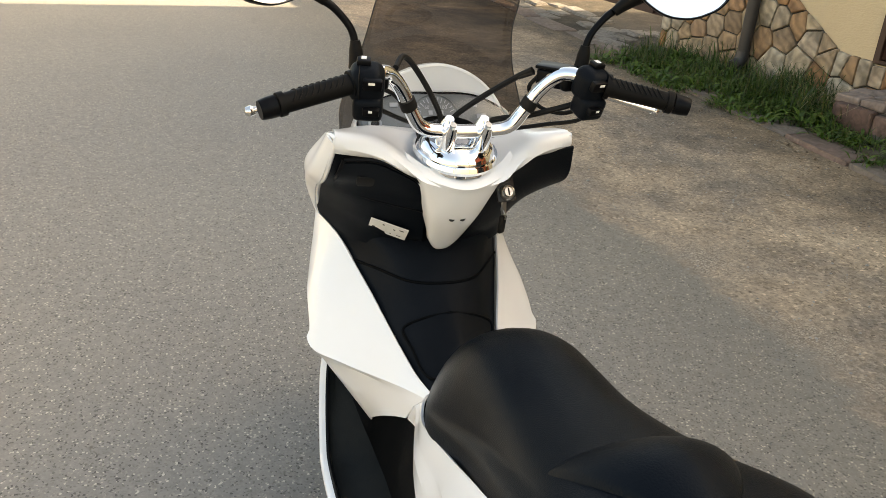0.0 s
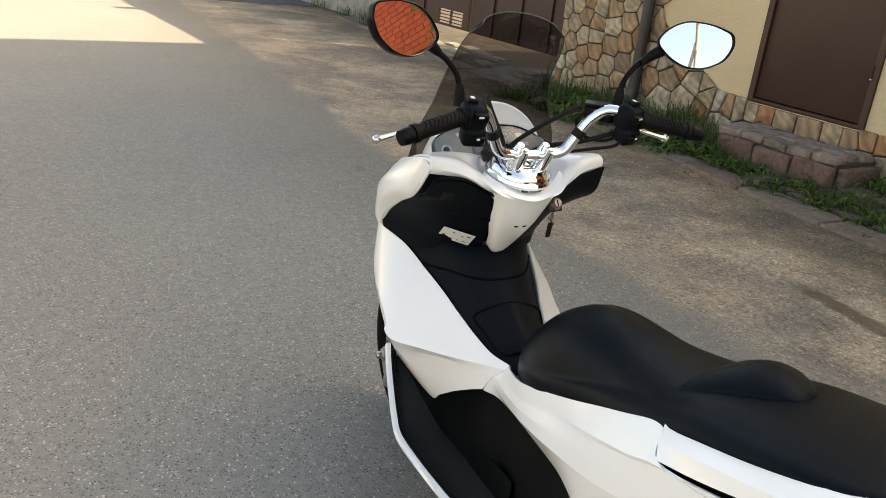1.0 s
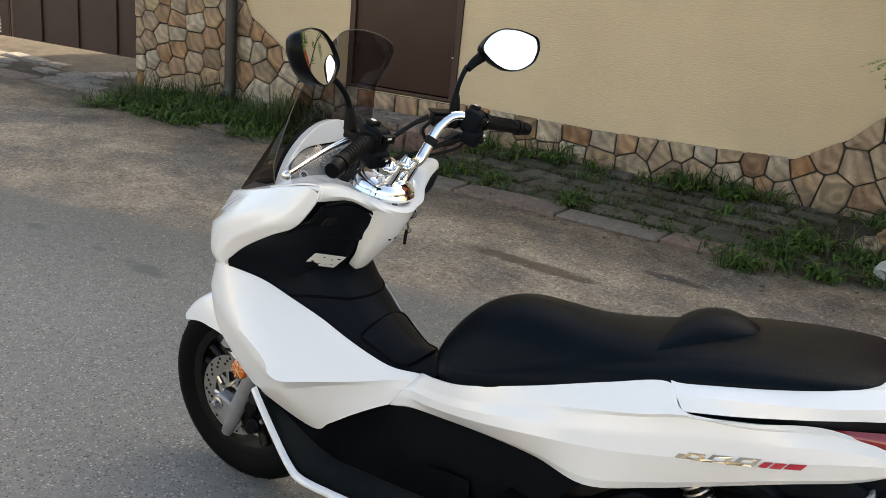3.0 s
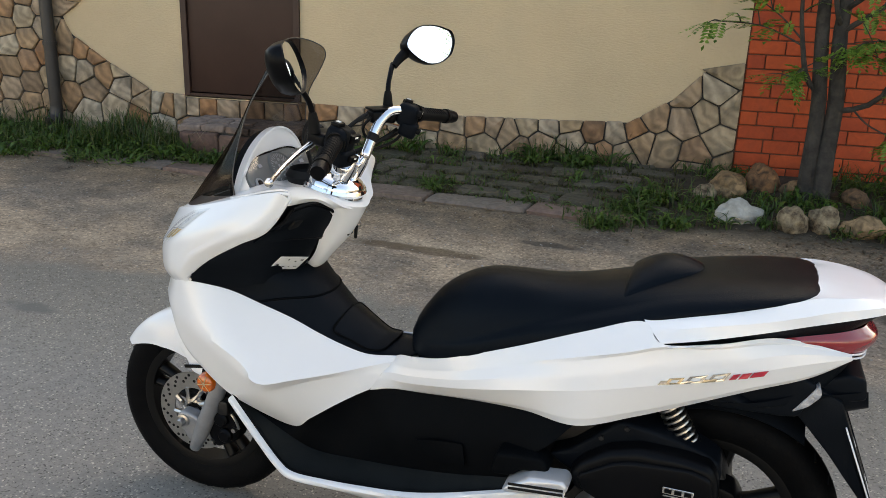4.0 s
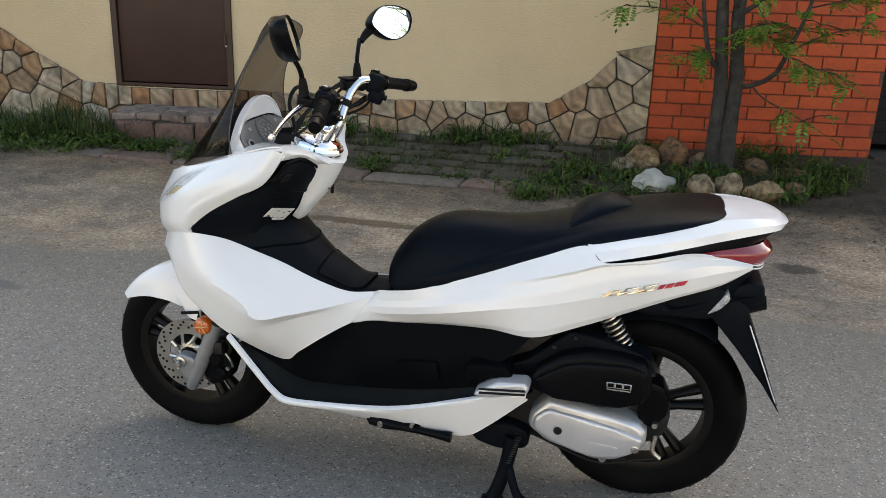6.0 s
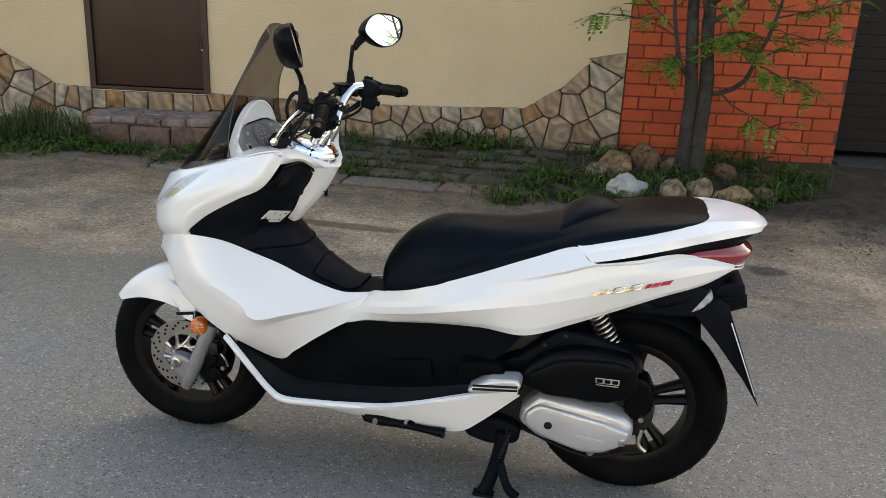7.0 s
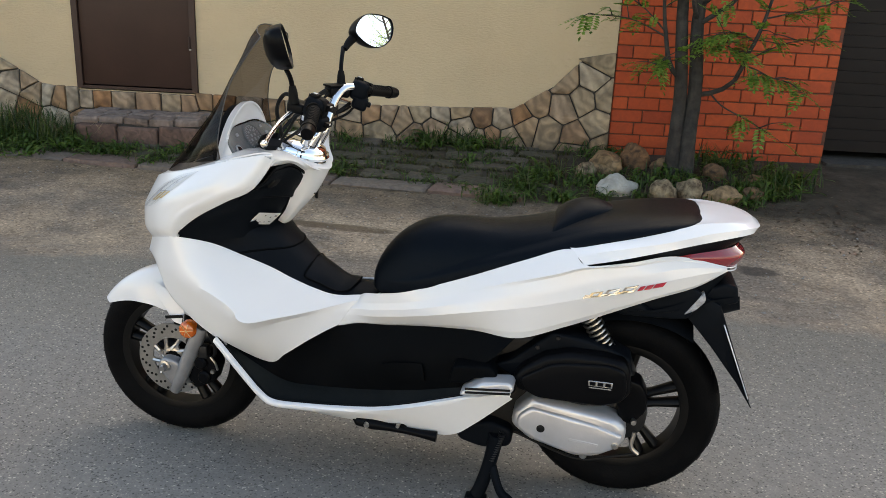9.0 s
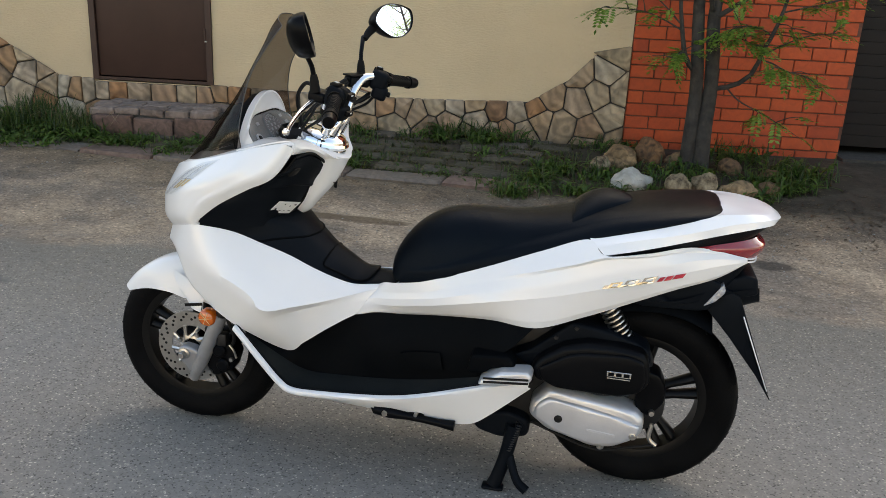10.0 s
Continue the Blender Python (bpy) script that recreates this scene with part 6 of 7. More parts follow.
TAIL_LOW = [(0.152, 0.2025, 0.717), (0.071, 0.196, 0.737), (-0.03, 0.180, 0.764), (-0.10, 0.160, 0.782), (-0.145, 0.145, 0.791), (-0.19, 0.125, 0.799), (-0.232, 0.095, 0.804), (-0.250, 0.05, 0.803), (-0.255, 0, 0.802)]
part("tail_cowl", thicken(loft([both(c) for c in (TAIL_IN, TAIL_UP, TAIL_OUT, TAIL_LOW)], 80, 6, True), -0.004), M_WHITE, bike, "white tail cowl and grab rail", 30)
part("tail_strip", loft([both([(p[0], p[1] - 0.006, p[2] - 0.001) for p in TAIL_LOW[:-1]] + [(-0.246, 0, 0.800)]), both([(0.15, 0.160, 0.690), (0.06, 0.155, 0.704), (-0.04, 0.141, 0.732), (-0.12, 0.120, 0.750), (-0.185, 0.085, 0.760), (-0.222, 0, 0.762)])], 48, 4), M_BLACK, bike)
sided("tail_joint", lambda: tube([(0.190, 0.1645, 0.7445), (0.172, 0.187, 0.733), (0.151, 0.2045, 0.717)], 0.0011, 6, 10), M_SEAM, bike)
RED_T = [(-0.042, 0.143, 0.738), (-0.107, 0.13, 0.752), (-0.167, 0.104, 0.76), (-0.209, 0.06, 0.762), (-0.222, 0, 0.762)]
RED_M = [(-0.049, 0.146, 0.736), (-0.117, 0.134, 0.742), (-0.182, 0.108, 0.742), (-0.23, 0.062, 0.738), (-0.245, 0, 0.736)]
RED_B = [(-0.055, 0.145, 0.734), (-0.117, 0.13, 0.728), (-0.172, 0.108, 0.718), (-0.212, 0.062, 0.708), (-0.225, 0, 0.704)]
tail_lamp = part("tail_lamp", thicken(loft([both(c) for c in (RED_T, RED_M, RED_B)], 48, 10), 0.003), M_RED, bike, "red wrap-round tail lamp")
for dz in (0.001, -0.007):
    part("lamp_trim", tube(both([(p[0] - 0.002, p[1] + 0.003, p[2] + dz) for p in RED_B]), 0.0020, 8, 60), M_LAMP, tail_lamp)
part("tail_filler", loft([both([(-0.07, 0.138, 0.736), (-0.14, 0.122, 0.728), (-0.19, 0.10, 0.715), (-0.222, 0, 0.705)]), both([(-0.03, 0.130, 0.64), (-0.11, 0.112, 0.64), (-0.16, 0.085, 0.635), (-0.18, 0, 0.63)])], 30, 4), M_BLACK, bike)

# ---- seat ----
SEAT = [(0.718, 0.575, 0.556, 0.040), (0.708, 0.622, 0.553, 0.070), (0.688, 0.658, 0.552, 0.092), (0.650, 0.702, 0.556, 0.112), (0.600, 0.735, 0.568, 0.130), (0.545, 0.753, 0.586, 0.138), (0.480, 0.757, 0.611, 0.138), (0.400, 0.757, 0.643, 0.138),
        (0.320, 0.768, 0.674, 0.148), (0.240, 0.786, 0.705, 0.158), (0.160, 0.806, 0.744, 0.166), (0.080, 0.822, 0.769, 0.166), (0.0, 0.833, 0.794, 0.160), (-0.070, 0.839, 0.812, 0.144), (-0.105, 0.839, 0.822, 0.122), (-0.122, 0.836, 0.826, 0.085), (-0.129, 0.830, 0.826, 0.03)]


def seat_half(x, zt, zb):
    """The half section at a place along the seat: an upright flank at the front, a sloping one with a soft edge further back."""
    k = max(0.0, min(1.0, (0.60 - x) / 0.3))
    c, yc = min(0.68, 0.047 / max(0.02, zt - zb)), 0.96 - 0.15 * k
    up = lambda f: c + (1 - c) * f
    return cspan([(1, 0, 0), (1.015, 0.30 * c, 0), (0.5 + 0.5 * yc + 0.03, 0.72 * c, 0), (yc, c, 0), (yc * 0.93, up(0.22), 0), (yc * 0.80, up(0.52), 0), (yc * 0.58, up(0.80), 0), (yc * 0.30, up(0.955), 0), (0, 1, 0)], 32)


def seat_section(x, zt, zb, w):
    half = [Vector((x, w * q.x, zb + (zt - zb) * q.y)) for q in seat_half(x, zt, zb)]
    return half + [Vector((q.x, -q.y, q.z)) for q in reversed(half[:-1])]


def seat():
    cols = [seat_section(*s) for s in SEAT]
    rails = [crom([c[j] for c in cols], 48) for j in range(65)]
    bm = bmesh.new()
    vs = grid(bm, rails)
    under = [bm.verts.new((v.co.x, 0, v.co.z)) for v in vs[0]]
    for i in range(48):
        bm.faces.new((vs[0][i], vs[0][i + 1], under[i + 1], under[i]))
        bm.faces.new((under[i], under[i + 1], vs[-1][i + 1], vs[-1][i]))
    bm.faces.new([r[0] for r in vs] + [under[0]])
    bm.faces.new([r[-1] for r in vs] + [under[-1]])
    bmesh.ops.recalc_face_normals(bm, faces=bm.faces)
    return bm


seat_part = part("seat", seat(), M_SEAT, bike, "black vinyl stepped seat", 60)


def seat_top(x, y):
    """Height of the seat's skin at a place."""
    for a, b in zip(SEAT, SEAT[1:]):
        if b[0] <= x <= a[0]:
            f = (a[0] - x) / (a[0] - b[0])
            zt, zb, w = (a[k] + (b[k] - a[k]) * f for k in (1, 2, 3))
            half = list(reversed(seat_half(x, zt, zb)))
            for p, q in zip(half, half[1:]):
                if p.x * w <= abs(y) <= q.x * w:
                    return zb + (zt - zb) * (p.y + (q.y - p.y) * (abs(y) - p.x * w) / max(1e-6, (q.x - p.x) * w))
    return 0.8


def hump():
    """The raised back-rest pad in the step of the seat: wide at its front edge, domed, narrowing to the rear."""
    bm = bmesh.new()
    rows = []
    for i in range(27):
        f = i / 26
        w = 0.112 * max(0.004, 1 - f ** 1.15) ** 0.5
        row = []
        for j in range(33):
            t = j / 16 - 1
            x, y = 0.243 - 0.150 * f, w * t
            h = 0.0012 + 0.033 * max(0, 1 - abs(t) ** 1.7) ** 0.75 * math.sin(math.pi * (0.04 + 0.96 * f) ** 0.9) ** 0.8
            if i in (0, 26) or j in (0, 32):
                h = -0.003
            row.append((x, y, seat_top(x, y) + h))
        rows.append(row)
    grid(bm, rows)
    bmesh.ops.recalc_face_normals(bm, faces=bm.faces)
    return bm


part("back_rest", hump(), M_SEAT, seat_part, "raised vinyl back rest")
sided("seat_base", lambda: loft([[(p[0], p[3] - 0.004, p[2] + 0.002) for p in SEAT[2:14]], [(p[0], p[3] - 0.012, p[2] - 0.022) for p in SEAT[2:14]]], 40, 2), M_BLACK, seat_part)

# ---- footwell ----
RIM = [(1.122, 0.196, 0.400), (1.085, 0.207, 0.368), (1.035, 0.216, 0.318), (0.985, 0.222, 0.268), (0.945, 0.225, 0.247), (0.86, 0.228, 0.249), (0.76, 0.229, 0.256), (0.66, 0.229, 0.267), (0.57, 0.227, 0.287), (0.48, 0.225, 0.314), (0.40, 0.222, 0.337), (0.305, 0.218, 0.357)]
INW = [(1.10, 0.158, 0.372), (1.06, 0.155, 0.345), (1.01, 0.140, 0.305), (0.965, 0.125, 0.272), (0.92, 0.118, 0.258), (0.85, 0.116, 0.258), (0.75, 0.122, 0.266), (0.66, 0.134, 0.280), (0.57, 0.150, 0.300), (0.48, 0.170, 0.328), (0.40, 0.190, 0.352), (0.31, 0.203, 0.372)]


def foot_floor():
    return loft([[(p[0], p[1] - 0.004, p[2] + 0.004) for p in RIM], [(p[0], p[1] - 0.022, p[2] - 0.006) for p in RIM], [(p[0] * 0.5 + q[0] * 0.5, (p[1] + q[1]) / 2, (p[2] + q[2]) / 2 - 0.010) for p, q in zip(RIM, INW)], INW], 48, 10)


def foot_wall():
    up = [(1.10, 0.150, 0.372), (1.05, 0.142, 0.352), (0.995, 0.118, 0.326), (0.92, 0.116, 0.372), (0.855, 0.106, 0.416), (0.800, 0.092, 0.447), (0.735, 0.090, 0.455), (0.66, 0.090, 0.462), (0.53, 0.117, 0.486), (0.42, 0.144, 0.499), (0.35, 0.168, 0.505), (0.302, 0.182, 0.506)]
    low = INW[:10] + [(0.44, 0.180, 0.345), (0.40, 0.186, 0.40)]
    mid = [(p[0] * 0.5 + q[0] * 0.5, (p[1] + q[1]) / 2 + (0.016 if 0.3 < p[0] < 0.78 else -0.004), (p[2] + q[2]) / 2) for p, q in zip(up, low)]
    return loft([up, mid, low], 60, 14)


sided("floor_board", foot_floor, M_FLOOR, bike, "dusty black plastic footboard")
sided("footwell_wall", foot_wall, M_WELL, bike, "black lower side cover")
sided("floor_bead", lambda: tube([(p[0], p[1] - 0.010, p[2] + 0.004) for p in RIM], 0.0045, 8, 60), M_BLACK_SATIN, bike)
sided("service_lid", lambda: thicken(loft([[(0.664, 0.146, 0.366), (0.61, 0.151, 0.378), (0.552, 0.156, 0.384)], [(0.645, 0.147, 0.342), (0.60, 0.154, 0.351), (0.546, 0.161, 0.361)], [(0.627, 0.149, 0.321), (0.58, 0.156, 0.330), (0.542, 0.163, 0.339)]], 12, 8), -0.003), M_WELL, bike)
LOWER = [(1.127, 0.186, 0.393), (1.092, 0.196, 0.356), (1.044, 0.204, 0.303), (0.992, 0.208, 0.254), (0.945, 0.208, 0.233), (0.85, 0.204, 0.226), (0.75, 0.199, 0.217), (0.66, 0.194, 0.208), (0.55, 0.189, 0.201), (0.46, 0.189, 0.204), (0.40, 0.198, 0.248), (0.302, 0.214, 0.345)]


def belly():
    rim = [(p[0] + 0.001, p[1] + 0.004, p[2] + 0.002) for p in RIM]
    out = [(p[0] + 0.003, p[1] + 0.002, p[2] - 0.007) for p in RIM]
    return thicken(loft([[(p[0], p[1] - 0.006, p[2] + 0.004) for p in RIM], rim, out, LOWER], 60, 14), -0.003)


sided("lower_rail", belly, M_WHITE, bike, "white lower side rail")
part("underbody", loft([[(p[0], p[1] - 0.02, p[2] + 0.004) for p in LOWER[2:]], [(p[0], 0.09, p[2] - 0.03) for p in LOWER[2:]], [(p[0], -0.09, p[2] - 0.03) for p in LOWER[2:]], [(p[0], 0.02 - p[1], p[2] + 0.004) for p in LOWER[2:]]], 24, 12), M_BLACK, bike)
part("front_filler", loft([both([(1.36, 0.085, 0.60), (1.40, 0, 0.59)]), both([(1.20, 0.13, 0.50), (1.19, 0, 0.50)]), both([(1.07, 0.13, 0.37), (1.06, 0, 0.36)]), both([(1.0, 0.12, 0.28), (0.99, 0, 0.27)])], 12, 14), M_PRINT, bike)


def peg():
    o = [(0.436, 0.357), (0.424, 0.372), (0.378, 0.399), (0.306, 0.407), (0.295, 0.391), (0.304, 0.376), (0.383, 0.360)]
    return pillow(o, 0.205, 0.262, 0.010, 0.008, 3)


for ob in sided("pillion_peg", peg, M_SILVER, bike, "folded silver pillion footpeg"):
    sgn = 1 if ob.data.vertices[0].co.y > 0 else -1
    for k in range(2):
        part("rubber_strip", block((0.115, 0.003, 0.006), (0, 0, 0), 0.001, 1, m=pose(0.362, sgn * 0.2625, 0.374 + k * 0.010, 0, 5, 0)), M_PRINT, ob)
sided("peg_mount", lambda: pillow([(0.46, 0.42), (0.36, 0.428), (0.34, 0.40), (0.40, 0.392), (0.425, 0.372), (0.47, 0.37)], 0.17, 0.225, 0.010, 0.012, 3), M_WELL, bike)

# ---- engine and drive side ----
engine = part("engine_case", pillow([(0.50, 0.20), (0.46, 0.45), (0.30, 0.48), (0.10, 0.50), (0.0, 0.42), (-0.03, 0.30), (0.02, 0.20), (0.20, 0.17)], -0.12, 0.11, 0.02, 0.04), M_DULL, bike, "dark engine and drive case")
air = part("air_cleaner", pillow([(0.307, 0.397), (0.285, 0.429), (0.231, 0.468), (0.169, 0.486), (0.078, 0.484), (0.029, 0.474), (0.014, 0.450), (0.006, 0.392), (0.025, 0.366), (0.068, 0.346), (0.127, 0.340), (0.229, 0.355), (0.294, 0.366)], 0.09, 0.210, 0.020, 0.012, 4, 0.002), M_BLACK_SATIN, bike, "black air cleaner cover")
part("cover_lip", pillow([(0.36, 0.41), (0.313, 0.432), (0.258, 0.480), (0.215, 0.519), (0.154, 0.512), (0.107, 0.502), (0.053, 0.486), (0.014, 0.466), (0.006, 0.435), (0.02, 0.40), (0.31, 0.38)], 0.09, 0.165, 0.010, 0.010, 3), M_BLACK, air)
part("cover_step", pillow([(0.288, 0.405), (0.217, 0.450), (0.177, 0.461), (0.066, 0.468), (0.026, 0.455), (0.018, 0.402), (0.028, 0.372), (0.080, 0.354), (0.240, 0.357), (0.276, 0.374)], 0.200, 0.2195, 0.008, 0.012, 3, 0.002), M_BLACK_SATIN, air)
for xx, zz, yy in ((0.250, 0.474, 0.166), (0.200, 0.506, 0.166), (0.024, 0.456, 0.166)):
    part("screw", lathe([(0, 0.004), (0.005, 0.004), (0.006, 0)], 10, Matrix.Translation((xx, yy, zz))), M_DULL, air)
# badge: plain shapes
badge = part("badge", block((0.060, 0.002, 0.015), (0.085, 0.2235, 0.418), 0.0008, 1), M_EMBLEM, air, "small silver badge")
for k in range(3):
    part("badge_mark", block((0.014, 0.002, 0.009), (0.104 - k * 0.019, 0.2252, 0.418), 0.0006, 1), M_BLACK_SATIN, badge)
part("badge_line", block((0.056, 0.0018, 0.003), (0.085, 0.2232, 0.4065), 0, 1), M_EMBLEM, badge)

case = part("drive_cover", pillow([(0.258, 0.334), (0.282, 0.306), (0.300, 0.287), (0.304, 0.248), (0.257, 0.211), (0.180, 0.188), (0.130, 0.176), (0.085, 0.184), (0.036, 0.204), (0.006, 0.234), (0.004, 0.270), (0.024, 0.295), (0.083, 0.313), (0.192, 0.328)], 0.085, 0.180, 0.026, 0.012, 6, 0.008), M_SILVER, bike, "silver cast drive cover")
part("cover_ridge", pillow([(0.254, 0.312), (0.286, 0.283), (0.290, 0.250), (0.245, 0.222), (0.180, 0.198), (0.130, 0.188), (0.080, 0.196), (0.036, 0.214), (0.014, 0.238), (0.013, 0.260), (0.080, 0.284), (0.168, 0.300)], 0.160, 0.1895, 0.014, 0.014, 5, 0.003), M_SILVER, case)
part("cover_skirt", pillow([(0.250, 0.220), (0.185, 0.180), (0.134, 0.163), (0.076, 0.170), (0.025, 0.200), (0.06, 0.21), (0.15, 0.21)], 0.08, 0.150, 0.012, 0.02, 3), M_SILVER, case)
part("recess", lathe([(0, 0.1935), (0.009, 0.1935), (0.011, 0.192)], 14, Matrix.Translation((0.224, 0, 0.256))), M_PRINT, case)
part("embossed_bar", block((0.075, 0.002, 0.008), (0, 0, 0), 0.0008, 1, m=pose(0.112, 0.1915, 0.232, 2, -6, 0)), M_SILVER, case)
for xx, zz, yy in ((0.031, 0.233, 0.0), (0.108, 0.166, -0.047)):
    part("bolt", lathe([(0, 0.197), (0.006, 0.197), (0.007, 0.191), (0.010, 0.190), (0.011, 0.15)], 12, Matrix.Translation((xx, yy, zz))), M_STEEL, case)
bracket = part("rear_bracket", pillow([(0.035, 0.396), (0.008, 0.400), (-0.023, 0.390), (-0.042, 0.353), (-0.041, 0.312), (-0.006, 0.270), (0.03, 0.286)], 0.07, 0.140, 0.008, 0.01, 2), M_BLACK_SATIN, bike, "black case bracket")
part("bolt", lathe([(0, 0.154), (0.007, 0.154), (0.008, 0.14)], 10, Matrix.Translation((-0.012, 0, 0.287))), M_STEEL, bracket)
part("brake_arm", tube([(-0.02, 0.125, 0.245), (-0.015, 0.13, 0.205), (-0.035, 0.13, 0.185)], 0.006, 8, 8), M_STEEL, bike, "steel rear brake arm")
part("brake_cable", tube([(-0.035, 0.13, 0.187), (0.03, 0.14, 0.175), (0.13, 0.135, 0.152), (0.30, 0.12, 0.20)], 0.004, 8, 20), M_PRINT, bike)
part("brake_drum", lathe([(0, 0.10), (0.05, 0.10), (0.07, 0.085), (0.075, 0.05), (0.075, -0.05)], 30, Matrix.Translation(REAR)), M_DULL, rear_wheel)


# ---- rear shocks ----
def shock_spring():
    a, b = Vector((0.150, 0.125, 0.600)), Vector((0.068, 0.118, 0.455))
    d = (b - a)
    s = d.cross(Vector((0, 1, 0))).normalized()
    t = d.cross(s).normalized()
    pts = []
    for k in range(12 * 12 + 1):
        f = k / (12 * 12)
        an = 2 * math.pi * 12 * f
        pts.append(a + d * f + (s * math.cos(an) + t * math.sin(an)) * 0.024)
    return tube(pts, 0.0036, 6)


for ob in sided("shock_spring", shock_spring, M_STEEL, bike, "chromed coil spring"):
    pass
sided("shock_rod", lambda: tube([(0.165, 0.125, 0.625), (0.05, 0.117, 0.425)], 0.012, 10), M_DULL, bike)

# ---- rear mudguard, lamp bracket and plate ----
def rear_guard():
    rows = []
    for k in range(17):
        a = radians(62 + (122 - 62) * k / 16)
        rows.append([REAR + Vector((math.cos(a) * 0.292 - 0.01, y, math.sin(a) * 0.292 + 0.012)) - Vector((0, 0, 0.035 * abs(y / 0.07) ** 3)) for y in (-0.07, -0.06, -0.03, 0, 0.03, 0.06, 0.07)])
    bm = bmesh.new()
    grid(bm, rows)
    return thicken(bm, 0.003)


guard = part("rear_mudguard", rear_guard(), M_BLACK, bike, "black rear mudguard")
part("tail_bracket", loft([both([(0.02, 0.115, 0.640), (0.0, 0.09, 0.63), (0.0, 0, 0.628)]), both([(-0.08, 0.118, 0.615), (-0.09, 0.08, 0.59), (-0.09, 0, 0.585)]), both([(-0.165, 0.105, 0.628), (-0.17, 0.07, 0.575), (-0.17, 0, 0.57)]), both([(-0.235, 0.085, 0.640), (-0.245, 0.06, 0.596), (-0.25, 0, 0.595)])], 16, 14), M_BLACK, guard)
part("lamp_shelf", merge(pillow([(-0.140, 0.645), (-0.195, 0.669), (-0.228, 0.664), (-0.236, 0.622), (-0.192, 0.606), (-0.14, 0.60)], 0.0, 0.088, 0.008, 0.008, 3), pillow([(-0.140, 0.645), (-0.195, 0.669), (-0.228, 0.664), (-0.236, 0.622), (-0.192, 0.606), (-0.14, 0.60)], 0.0, -0.088, 0.008, 0.008, 3)), M_BLACK, guard)
sided("holder_side", lambda: pillow([(-0.110, 0.580), (-0.140, 0.640), (-0.192, 0.616), (-0.300, 0.357), (-0.292, 0.368), (-0.222, 0.452), (-0.183, 0.500), (-0.140, 0.548)], 0.075, 0.102, 0.006, 0.006, 2), M_BLACK, guard)
sided("flank_cover", lambda: pillow([(0.10, 0.590), (0.047, 0.571), (-0.086, 0.574), (-0.118, 0.580), (-0.142, 0.648), (-0.11, 0.666), (-0.02, 0.640)], 0.07, 0.126, 0.008, 0.010, 3), M_BLACK, guard)
part("flank", loft([both([(0.10, 0.150, 0.590), (0.02, 0.135, 0.625), (0.03, 0, 0.66)]), both([(-0.03, 0.140, 0.600), (-0.05, 0.12, 0.59), (-0.03, 0, 0.6)]), both([(-0.14, 0.118, 0.640), (-0.15, 0.10, 0.61), (-0.12, 0, 0.6)])], 20, 10), M_BLACK, guard)
for s in (1, -1):
    part("turn_signal", pillow([(-0.100, 0.588), (-0.124, 0.626), (-0.145, 0.655), (-0.152, 0.632), (-0.130, 0.604)], s * 0.10, s * 0.1285, 0.006, 0.008, 3), M_SIGNAL, bike, "clear rear turn signal")
part("plate_holder", loft([[(-0.180, -0.085, 0.600), (-0.180, 0.085, 0.600)], [(-0.215, -0.098, 0.52), (-0.215, 0.098, 0.52)], [(-0.252, -0.116, 0.44), (-0.252, 0.116, 0.44)], [(-0.299, -0.108, 0.352), (-0.299, 0.108, 0.352)]], 4, 12), M_BLACK, guard)
sided("holder_rib", lambda: loft([[(-0.165, 0.080, 0.60), (-0.20, 0.090, 0.52), (-0.24, 0.11, 0.44), (-0.298, 0.110, 0.352)], [(-0.183, 0.088, 0.60), (-0.218, 0.101, 0.52), (-0.255, 0.119, 0.44), (-0.302, 0.112, 0.350)]], 12, 2), M_BLACK, guard)
PM = pose(-0.2480, 0, 0.470, 0, 23.5, 0)
plate = part("number_plate", block((0.003, 0.225, 0.21), (0, 0, 0), 0.001, 1, m=PM), M_PLATE, guard, "white registration plate, characters as plain bars")
for row, n in ((0.045, 4), (-0.04, 4)):
    for k in range(n):
        part("plate_bar", block((0.001, 0.026, 0.055), (-0.0024, 0.072 - k * 0.048, row), 0, m=PM), M_PRINT, plate)

